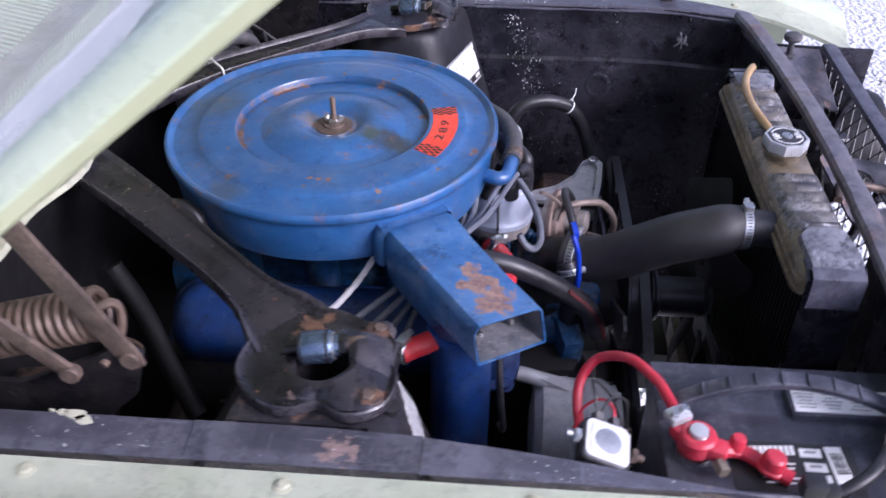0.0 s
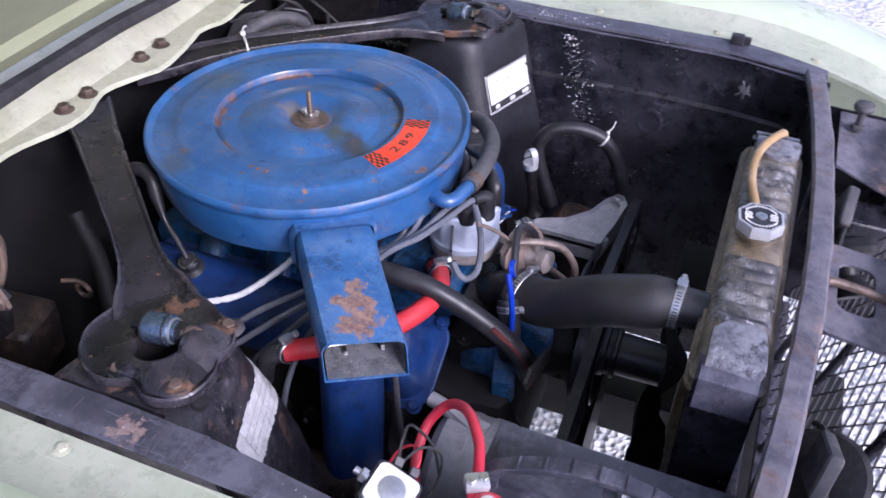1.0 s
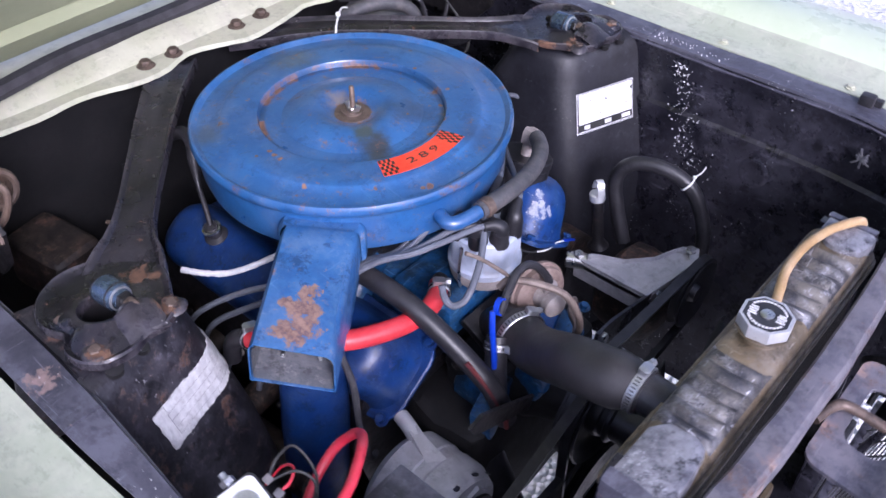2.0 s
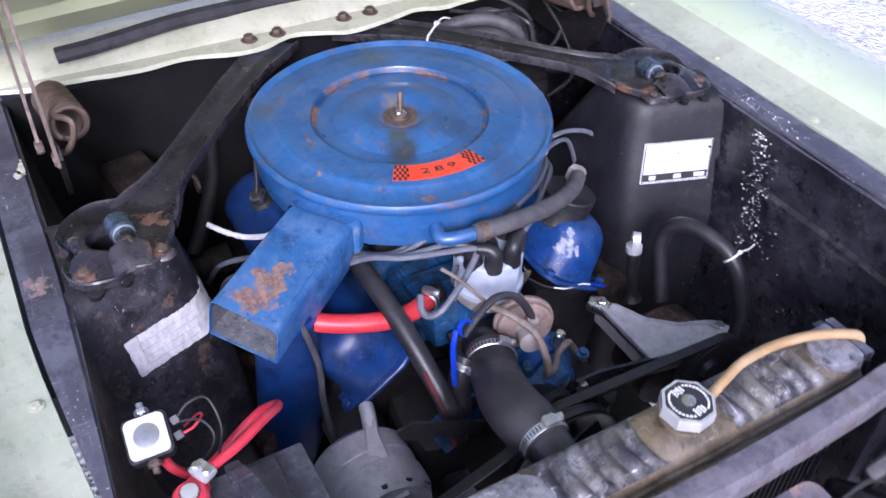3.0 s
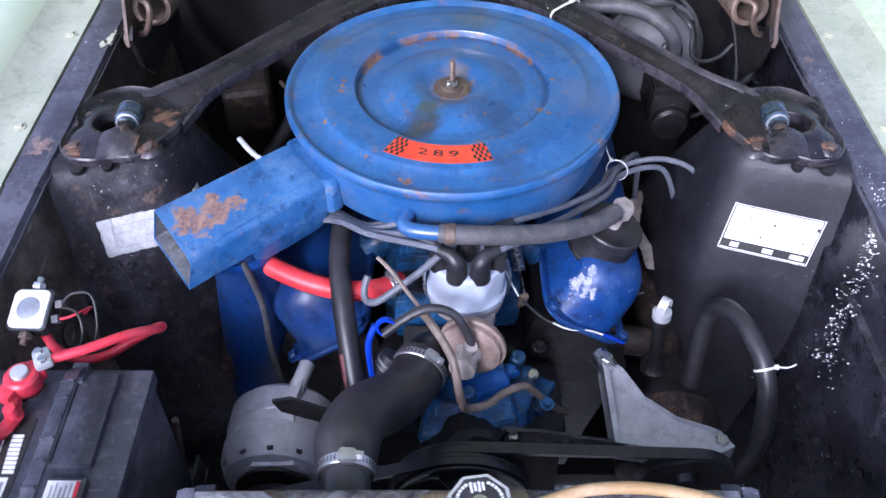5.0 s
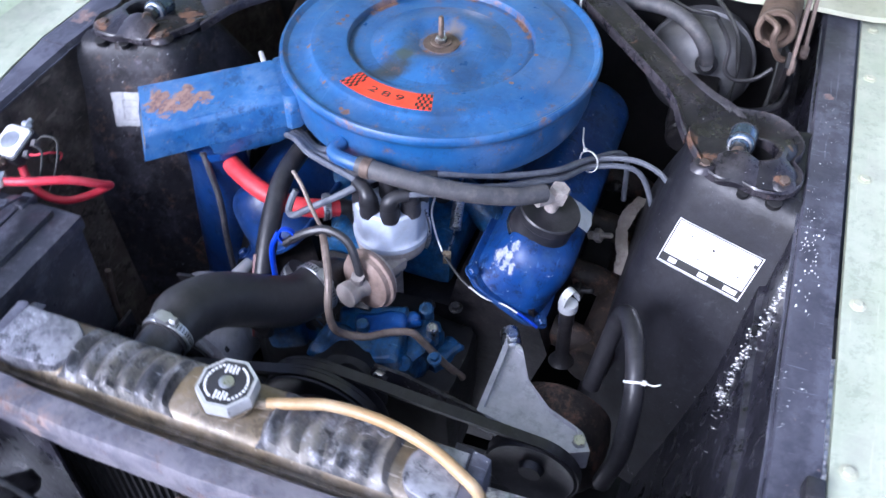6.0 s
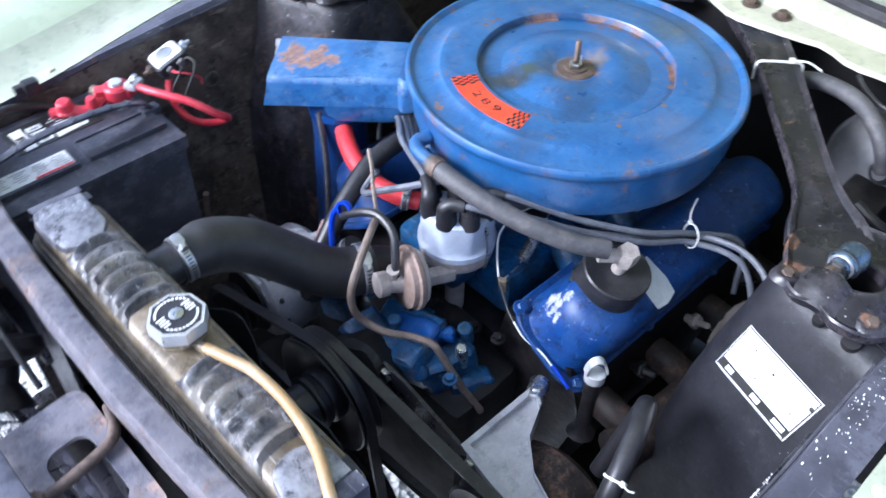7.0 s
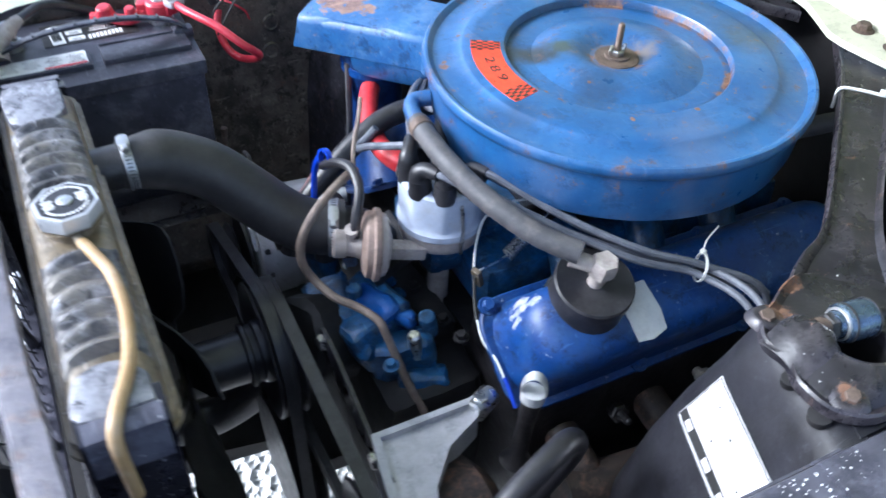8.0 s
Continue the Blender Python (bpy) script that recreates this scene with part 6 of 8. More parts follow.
def build_alternator():
    t = thing("alternator", "dull grey alternator with slotted casing", "alternator", (0.29, -0.20, 0.60))
    c = Vector((0.252, -0.206, 0.645))
    b = bm_new()
    add_lathe(b, [(0.030, 0.0), (0.056, 0.004), (0.066, 0.014), (0.068, 0.045), (0.0665, 0.047), (0.0665, 0.062), (0.068, 0.064), (0.068, 0.085), (0.060, 0.104), (0.030, 0.110)], c, (1, 0, 0), 44)
    part("casing", b, ALU_PALE, t)
    for i in range(12):
        a = 2 * math.pi * i / 12
        b = bm_new()
        m = Matrix.Translation(c + Vector((0.096, 0, 0))) @ Matrix.Rotation(a, 4, "X") @ Matrix.Translation((0, 0, 0.0635)) @ Matrix.Rotation(radians(-24), 4, "Y")
        add_prism(b, rounded(0.011, 0.007, 0.003, 3), -0.001, 0.0010, m)
        part("vent_slot", b, CAP_FACE, t)
    b = bm_new()
    add_tube(b, [(0.236, -0.176, 0.712), (0.252, -0.180, 0.7115), (0.272, -0.186, 0.708)], 0.0095, 18, 4)
    part("mounting_bush", b, CAP_WHITE, t, "pale plated pivot sleeve")
    b = bm_new()
    add_loft(b, [[c0 + Vector((0, sy * w, sz * h)) for sy, sz in ((-1, -1), (-0.6, 0.9), (0.6, 1), (1, -0.8))]
                 for c0, w, h in ((Vector((0.262, -0.183, 0.709)), 0.010, 0.010), (Vector((0.285, -0.190, 0.706)), 0.013, 0.011), (Vector((0.310, -0.196, 0.699)), 0.020, 0.012),
                                  (Vector((0.338, -0.200, 0.690)), 0.032, 0.012), (Vector((0.362, -0.204, 0.680)), 0.040, 0.012))])
    part("cast_arm", b, ALU_PALE, t, "pale cast alternator arm")
    b = bm_new()
    add_lathe(b, [(0.015, 0.0), (0.033, 0.002), (0.038, 0.006), (0.031, 0.012), (0.038, 0.018), (0.03, 0.020), (0.01, 0.020)], (0.374, -0.206, 0.645), (1, 0, 0), 32)
    part("pulley", b, RUBBER, t, "black belt pulley")
    b = bm_new()
    add_lathe(b, [(0.02, 0), (0.046, 0.002), (0.046, 0.006), (0.02, 0.008)], (0.362, -0.206, 0.645), (1, 0, 0), 32)
    part("fan_disc", b, GRIME, t)


build_block()
build_valve_cover(-1, 0.230, 0.148, 0.738, 36, "blue pressed steel valve cover with shade deepening its paint", "valve covers", BLUE_DEEP)
_, COVER = build_valve_cover(1, 0.208, 0.163, 0.744, 31, "bright blue pressed steel valve cover with chipped paint", "valve covers", BLUE_CHIPPED)
build_filler_cap(COVER)
build_distributor()
build_plug_wires()
build_front_hoses()
build_linkage()
build_hot_air_duct()
build_manifolds()
build_steering_pump()
build_pulleys()
build_alternator()
b = bm_new()
add_lathe(b, [(0.013, 0.0), (0.016, 0.004), (0.010, 0.008), (0.009, 0.024), (0.0, 0.025)], (-0.081, -0.180, 0.812), (0, -0.3, 1), 18)
single("breather_grommet", b, RUBBER, "black rubber breather grommet on the valve cover", "grommet")
b = bm_new()
add_tube(b, [(-0.081, -0.186, 0.835), (-0.098, -0.178, 0.853), (-0.117, -0.170, 0.872), (-0.130, -0.161, 0.898), (-0.138, -0.154, 0.916), (-0.160, -0.150, 0.922), (-0.20, -0.15, 0.90)], 0.0085, 12, 5, radii=lambda u: 0.0034 + 0.0050 * min(1.0, max(0.0, (u - 0.35) * 6)))
single("vent_hose", b, RUBBER, "black rubber vent hose behind the air cleaner", "hose")

b = bm_new()
add_lathe(b, [(0.0095, 0.018), (0.0125, 0.0185), (0.0125, 0.0205), (0.0095, 0.021)], (-0.081, -0.180, 0.812), (0, -0.3, 1), 20, False)
single("breather_ring", b, STEEL, "bright wire ring round the breather grommet", "ring")
# heater hose, wire hook and a dull pressing in the dark by the firewall
b = bm_new()
add_tube(b, [(-0.225, -0.200, 0.872), (-0.216, -0.204, 0.855), (-0.203, -0.210, 0.832), (-0.188, -0.220, 0.80), (-0.165, -0.245, 0.76), (-0.13, -0.28, 0.72)], 0.0110, 14, 6)
# near-black so that it sinks into the shade by the firewall
single("heater_hose", b, DARK, "heater hose dropping beside the firewall, near-black with shade in its colour", "hose")
b = bm_new()
pts = [(-0.222, -0.255, 0.806), (-0.210, -0.246, 0.803), (-0.203, -0.240, 0.795)]
pts += [(-0.206 + 0.010 * math.cos(a), -0.240, 0.784 + 0.010 * math.sin(a)) for a in [1.2 - 0.55 * i for i in range(10)]]
add_tube(b, pts, 0.0030, 8, 3)
single("wire_hook", b, SPRING, "dull brown wire hook by the firewall", "hook")
b = bm_new()
add_box(b, (-0.262, -0.318, 0.758), (0.105, 0.075, 0.085), (0, 6, 12), 0.016, 3)
single("heater_case", b, BROWN_IRON, "dull brown metal case low by the firewall", "heater case")

# ---- round the bay ----
def build_radiator():
    t = thing("radiator", "tarnished brass radiator with a ribbed black top tank", "radiator", (0.54, 0.005, 0.42))
    y0, y1 = -0.2185, 0.2345
    cy = (y0 + y1) / 2
    length = y1 - y0
    cx = 0.5475
    b = bm_new()
    for z0, z1, e in ((0.893, 0.897, 0.0), (0.897, 0.905, -0.006)):
        rings = []
        for z in (z0, z1):
            rings.append([(cx + px, cy + py, z) for px, py in rounded(0.078 + e, length + e, 0.016, 5)])
        add_loft(b, rings)
    flange = part("seam_flange", b, BRASS, t, "soldered brass seam flange")
    rings = []
    for h, wx, wy in ((0.904, 0.066, length - 0.012), (0.910, 0.064, length - 0.016), (0.917, 0.056, length - 0.026), (0.921, 0.042, length - 0.042)):
        rings.append([(cx + px, cy + py, h) for px, py in rounded(wx, wy, 0.018, 6)])
    b = bm_new()
    add_loft(b, rings)
    tank = part("top_tank", b, BRASS, t)
    # pressed corrugations across the tank
    for ys, ye, count in ((-0.142, -0.024, 6), (0.056, 0.180, 6)):
        rows = []
        k = 64
        for i in range(k + 1):
            v = i / k
            y = ys + (ye - ys) * v
            end = min(1.0, min(v, 1 - v) * 9)
            r = []
            for j in range(13):
                u = -1 + j / 6
                bow = 0.007 * (1 - u * u)
                wave = 0.5 - 0.5 * math.cos(2 * math.pi * count * v)
                arch = max(0.0, 1 - abs(u) ** 2.6)
                z = 0.9175 + (0.0060 + 0.0062 * wave ** 0.6) * arch ** 0.5 * min(1.0, end * 1.4)
                r.append((cx + 0.0295 * u, y - bow, z))
            rows.append(r)
        b = bm_new()
        add_sheet(b, rows, 0.004, -1)
        part("ribbed_field", b, TANK_TOP, tank, "worn grey pressed ribs")
    for s, ye, yi in ((-1, -0.2135, -0.137), (1, 0.2265, 0.180)):
        # arched worn pad that rises out of the tank
        edge = [(cx - 0.0245, ye), (cx + 0.0265, ye), (cx + 0.0275, yi - s * -0.018), (cx + 0.020, yi + s * 0.005), (cx + 0.004, yi), (cx - 0.012, yi + s * 0.004), (cx - 0.0245, yi + s * 0.020)]
        loop = [(p.x, p.y) for p in spline([Vector((x, y, 0)) for x, y in edge], 4)]
        mx, my = sum(p[0] for p in loop) / len(loop), sum(p[1] for p in loop) / len(loop)
        b = bm_new()
        add_loft(b, [[(mx + (x - mx) * f, my + (y - my) * f, z + 0.0006 * noise.noise((x * 90, y * 90, 0))) for x, y in loop] for f, z in ((1.04, 0.912), (1.0, 0.9235), (0.97, 0.9262), (0.90, 0.9272), (0.5, 0.9276), (0.02, 0.9276))])
        part("end_pad", b, TANK_BARE, tank, "bare worn metal end of the tank")
    # straps over both ends
    for s, ye in ((-1, y0), (1, y1)):
        b = bm_new()
        rows = [[(cx + px, ye + s * dy, z) for dy, z in ((-0.022, 0.926), (-0.008, 0.9245), (0.003, 0.915), (0.006, 0.89), (0.006, 0.80), (0.006, 0.60), (0.006, 0.44))] for px in (-0.030, -0.027, 0.0, 0.027, 0.030)]
        add_sheet(b, rows, 0.0025, s)
        part("side_strap", b, BLACK, t, "dark steel side strap")
        b = bm_new()
        rows = [[(cx + px, ye + s * dy, z) for dy, z in ((-0.006, 0.9268), (0.002, 0.9262), (0.0085, 0.9225), (0.0095, 0.905), (0.0095, 0.885))] for px in (-0.0265, -0.024, 0.0, 0.024, 0.0265)]
        add_sheet(b, rows, 0.002, s)
        part("end_cap_band", b, LIP_BLACK, t, "dark band folded over the tank end")
    # core: thin fins between flat tubes
    b = bm_new()
    add_box(b, (cx + 0.006, cy, 0.665), (0.040, length - 0.02, 0.45))
    core = part("core", b, CORE, t, "dark finned radiator core")
    fin = None
    for i in range(44):
        y = i * (length - 0.024) / 43
        if fin is None:
            b = bm_new()
            add_box(b, (cx + 0.004, y0 + 0.012, 0.667), (0.052, 0.0022, 0.420))
            fin = part("fin", b, CORE, core)
        else:
            o = new("fin", fin.data)
            o.parent, o.location = core, (0, y, 0)
    b = bm_new()
    add_box(b, (cx, cy, 0.43), (0.075, length, 0.05), bevel=0.008)
    part("bottom_tank", b, BRASS, t)
    b = bm_new()
    add_tube(b, [(0.535, -0.096, 0.887), (0.518, -0.096, 0.888), (0.486, -0.096, 0.889)], 0.0215, 24, 3)
    part("inlet_neck", b, RUBBER, t)
    # filler neck and octagonal cap
    b = bm_new()
    add_lathe(b, [(0.024, 0.915), (0.022, 0.920), (0.022, 0.930), (0.027, 0.931)], (0.545, 0.016, 0), n=28)
    add_tube(b, [(0.545, 0.030, 0.928), (0.543, 0.044, 0.927), (0.541, 0.055, 0.927)], 0.0045, 10, 3)
    part("filler_neck", b, BRASS, t)
    b = bm_new()
    m = Matrix.Translation((0.545, 0.016, 0)) @ Matrix.Rotation(radians(8), 4, "Z")
    octo = [(0.0268 * math.cos(radians(22.5 + 45 * k)), 0.0268 * math.sin(radians(22.5 + 45 * k))) for k in range(8)]
    rings = [[m @ Vector((x * f, y * f, z)) for x, y in octo] for f, z in ((0.93, 0.931), (1.0, 0.933), (1.0, 0.9435), (0.97, 0.9462), (0.84, 0.9464))]
    add_loft(b, rings)
    cap = part("pressure_cap", b, CAP_WHITE, t, "octagonal white and black pressure cap")
    b = bm_new()
    rings = [[m @ Vector((x * f, y * f, z)) for x, y in octo] for f, z in ((0.86, 0.9455), (0.86, 0.9468))]
    add_loft(b, rings)
    part("face", b, CAP_FACE, cap, "dark printed face")
    b = bm_new()
    add_lathe(b, [(0.0066, 0.9460), (0.0066, 0.9478), (0.0052, 0.9484), (0.0, 0.9484)], (0.545, 0.016, 0), n=20)
    part("rivet", b, STEEL, cap)
    b = bm_new()
    for a0 in list(range(24, 156, 11)) + list(range(204, 336, 11)):
        rings = []
        for a in (radians(a0), radians(a0 + 4), radians(a0 + 8)):
            rings.append([m @ Vector((r * math.cos(a), r * math.sin(a), z)) for r, z in ((0.0170, 0.9468), (0.0192, 0.9468), (0.0192, 0.9472), (0.0170, 0.9472))])
        add_loft(b, rings)
    for s in (-1, 1):
        for k in range(4):
            q = m @ Matrix.Translation((s * 0.0135, -0.0048 + k * 0.0032, 0.9468))
            add_prism(b, rounded(0.0092 - 0.002 * (k % 2), 0.0018, 0.0004, 1), 0, 0.0004, q)
    part("print", b, WHITE, cap, "white bars of print")
    b = bm_new()
    add_tube(b, [(0.541, 0.050, 0.9275), (0.534, 0.075, 0.931), (0.527, 0.105, 0.934), (0.526, 0.15, 0.934), (0.534, 0.195, 0.9325), (0.548, 0.228, 0.931), (0.554, 0.2425, 0.925), (0.555, 0.247, 0.905), (0.553, 0.248, 0.86)], 0.0052, 14, 7)
    single("overflow_hose", b, TAN_HOSE, "amber translucent overflow hose lying along the radiator tank", "hose")


def build_battery():
    t = thing("battery", "black plastic car battery with a white warning label and flat handle", "battery", (0.358, -0.297, 0.66))
    x0, x1, y0, y1 = 0.358, 0.598, -0.462, -0.297
    cx, cy = (x0 + x1) / 2, (y0 + y1) / 2
    b = bm_new()
    add_box(b, (cx, cy, 0.755), (x1 - x0 - 0.006, y1 - y0 - 0.006, 0.195), bevel=0.006)
    part("case", b, PLASTIC, t)
    b = bm_new()
    add_box(b, (cx, cy, 0.8565), (x1 - x0, y1 - y0, 0.019), bevel=0.003)
    part("lid", b, PLASTIC, t)
    # arched carrying handle standing over the lid: a flat strap with cross ribs
    def strap(u):
        return Vector((x0 + 0.006 + u * 0.216, -0.366 + 0.012 * math.sin(math.pi * u), 0.874 + 0.033 * math.sin(math.pi * u) ** 0.6))
    b = bm_new()
    add_loft(b, [[strap(i / 28) + Vector((0, dy, dz)) for dy, dz in ((-0.0065, -0.006), (-0.0075, 0.0005), (-0.0065, 0.002), (0.0050, 0.0045), (0.0065, 0.0040), (0.0065, 0.001))] for i in range(29)])
    hd = part("carry_handle", b, PLASTIC, t)
    for i in range(4, 26, 3):
        b = bm_new()
        add_box(b, strap(i / 28) + Vector((0, -0.001, 0.0035)), (0.0024, 0.013, 0.0030), (12, 0, 0))
        part("handle_rib", b, PLASTIC, hd)
    for x in (x0 + 0.010, x0 + 0.218):
        b = bm_new()
        add_box(b, (x, -0.366, 0.8700), (0.024, 0.016, 0.014), bevel=0.004)
        part("handle_pivot", b, PLASTIC, hd)
    # two raised vent covers, the front one under the warning label
    for xa, xb, ya, yb in ((0.367, 0.468, -0.369, -0.327), (0.480, 0.590, -0.364, -0.326)):
        b = bm_new()
        add_box(b, ((xa + xb) / 2, (ya + yb) / 2, 0.8660), (xb - xa, yb - ya, 0.013), bevel=0.0025)
        part("vent_cover", b, PLASTIC, t)
    b = bm_new()
    add_box(b, (0.534, -0.3450, 0.8728), (0.100, 0.029, 0.0008))
    lab = part("warning_label", b, WHITE, t, "white warning label with a red edge")
    b = bm_new()
    add_box(b, (0.508, -0.3322, 0.8734), (0.046, 0.0034, 0.0006))
    part("red_band", b, RED, lab, "red band")
    for k in range(4):
        b = bm_new()
        for j in range(5):
            add_box(b, (0.496 + k * 0.0240, -0.3375 - j * 0.0042, 0.8733), (0.019 - 0.004 * ((k + j) % 3), 0.0010, 0.0004))
        part("small_print", b, PRINT_GREY, lab, "rows of tiny print")
    b = bm_new()
    add_box(b, (0.470, -0.420, 0.8664), (0.110, 0.054, 0.0008))
    lab = part("main_label", b, INK, t, "black printed label with white lettering")
    for k in range(9):
        b = bm_new()
        add_box(b, (0.4350 + k * 0.0046, -0.4045 + 0.0004 * k, 0.8670), (0.0034, 0.0105, 0.0006))
        part("letter_bar", b, WHITE, lab)
    for k in range(5):
        b = bm_new()
        add_box(b, (0.455 + 0.002 * (k % 2), -0.4165 - k * 0.0052, 0.8670), (0.032 - 0.007 * (k % 3), 0.0016, 0.0005))
        part("print_bar", b, WHITE, lab)
    for x, y in ((0.4870, -0.4035), (0.4885, -0.4190), (0.4895, -0.4320)):
        b = bm_new()
        add_box(b, (x, y, 0.8670), (0.0190, 0.0095, 0.0006))
        part("white_panel", b, WHITE, lab)
        b = bm_new()
        add_box(b, (x, y + 0.0010, 0.8674), (0.010, 0.0026, 0.0004))
        part("panel_print", b, PRINT_GREY, lab)
    b = bm_new()
    add_box(b, (0.5090, -0.4180, 0.8670), (0.0150, 0.046, 0.0006), (0, 0, 4))
    part("bar_code_panel", b, WHITE, lab)
    for k in range(9):
        b = bm_new()
        add_box(b, (0.5085 + 0.00025 * k, -0.4030 - k * 0.0026, 0.8675), (0.0105, 0.0009 + 0.0005 * (k % 3), 0.0004), (0, 0, 4))
        part("code_bar", b, INK, lab)
    for x in (0.384, 0.560):
        b = bm_new()
        add_lathe(b, [(0.016, 0.862), (0.0155, 0.872), (0.0092, 0.873), (0.0085, 0.895), (0.0065, 0.897)], (x, -0.411, 0), n=20)
        part("terminal_post", b, STEEL, t, "grey lead post")
    # positive clamp and cable
    b = bm_new()
    add_box(b, (0.418, -0.3660, 0.8730), (0.098, 0.0050, 0.0030), bevel=0.001)
    part("vent_ridge", b, PLASTIC, t)
    t = thing("positive_terminal", "red positive battery clamp with a pale plated strap", "battery clamp", (0.384, -0.411, 0.875))
    b = bm_new()
    add_lathe(b, [(0.0095, 0.876), (0.0165, 0.877), (0.0165, 0.891), (0.0140, 0.894), (0.0095, 0.895)], (0.384, -0.411, 0), n=28, cap=False)
    add_box(b, (0.374, -0.404, 0.885), (0.020, 0.020, 0.014), (0, 0, 30), 0.004)
    add_box(b, (0.399, -0.420, 0.884), (0.020, 0.018, 0.014), (0, 0, -20), 0.004)
    part("clamp_body", b, RED, t)
    b = bm_new()
    add_lathe(b, [(0.0085, 0.894), (0.0080, 0.8985), (0.0, 0.899)], (0.384, -0.411, 0), n=20)
    part("post_top", b, CAP_WHITE, t, "pale lead post end")
    b = bm_new()
    add_box(b, (0.368, -0.394, 0.896), (0.022, 0.017, 0.010), (0, 0, 28), 0.004)
    part("strap", b, CAP_WHITE, t, "pale plated strap")
    for p in ((0.364, -0.398, 0.9005), (0.373, -0.391, 0.9005)):
        b = bm_new()
        hexagon(b, p, (0, 0, 1), 0.0045, 0.004)
        part("bolt", b, STEEL, t)
    b = bm_new()
    hexagon(b, (0.400, -0.430, 0.880), (0.3, -1, 0), 0.0065, 0.012)
    part("bolt", b, BRASS, t)
    for x, y, r, h in ((0.418, -0.411, 0.0075, 0.017), (0.446, -0.428, 0.0110, 0.016)):
        b = bm_new()
        add_lathe(b, [(r * 1.15, 0), (r * 1.15, 0.003), (r * 1.02, 0.004), (r * 0.88, h - 0.002), (r * 0.70, h), (0.0, h + 0.0005)], (x, y, 0.874), (0.1, 0.05, 1), 20)
        part("cap", b, RED, t, "red plastic terminal cap")
    b = bm_new()
    add_tube(b, [(0.402, -0.416, 0.878), (0.424, -0.412, 0.874), (0.446, -0.428, 0.874), (0.462, -0.438, 0.872)], 0.007, 10, 4)
    part("cap_strap", b, RED, t)
    b = bm_new()
    add_tube(b, [(0.368, -0.392, 0.8945), (0.362, -0.372, 0.8955), (0.354, -0.352, 0.896), (0.334, -0.322, 0.891), (0.313, -0.303, 0.874), (0.299, -0.304, 0.861), (0.289, -0.319, 0.845), (0.290, -0.345, 0.826), (0.302, -0.375, 0.815), (0.312, -0.398, 0.822), (0.315, -0.414, 0.845), (0.310, -0.421, 0.862)], 0.0050, 14, 6)
    single("positive_cable", b, RED, "thick red battery cable in a loop", "battery cable")
    # negative lead with a weathered taped end
    t = thing("negative_lead", "black negative battery lead with a weathered grey taped end", "battery cable", (0.556, -0.39, 0.88))
    b = bm_new()
    add_tube(b, [(0.545, -0.414, 0.896), (0.536, -0.426, 0.895), (0.520, -0.444, 0.894), (0.504, -0.454, 0.890), (0.480, -0.462, 0.878), (0.455, -0.460, 0.866), (0.43, -0.455, 0.84)], 0.0056, 12, 6)
    part("cable", b, RUBBER, t)
    b = bm_new()
    add_tube(b, [(0.577, -0.362, 0.878), (0.573, -0.374, 0.888), (0.563, -0.390, 0.893), (0.553, -0.403, 0.896), (0.543, -0.416, 0.896)], 0.010, 14, 6, radii=lambda u: 0.0125 - 0.0060 * u)
    for v in b.verts:
        v.co += 0.0022 * noise.noise_vector(v.co * 110)
    part("taped_end", b, CAN_PALE, t, "weathered grey taped end")
    b = bm_new()
    hexagon(b, (0.560, -0.408, 0.890), (0.7, -0.6, 0.3), 0.0055, 0.012)
    part("clamp_bolt", b, STEEL, t)
    t = thing("battery_tray", "rusty black battery tray", "tray", (0.478, -0.375, 0.645))
    b = bm_new()
    add_box(b, (0.478, -0.375, 0.650), (0.27, 0.18, 0.012), bevel=0.003)
    add_box(b, (0.478, -0.290, 0.672), (0.26, 0.004, 0.04), bevel=0.001)
    part("tray", b, BLACK, t)
    b = bm_new()
    add_tube(b, [(0.352, -0.31, 0.66), (0.352, -0.305, 0.72), (0.350, -0.30, 0.765)], 0.004, 8, 3)
    part("hold_down_rod", b, RUSTY_STEEL, t)


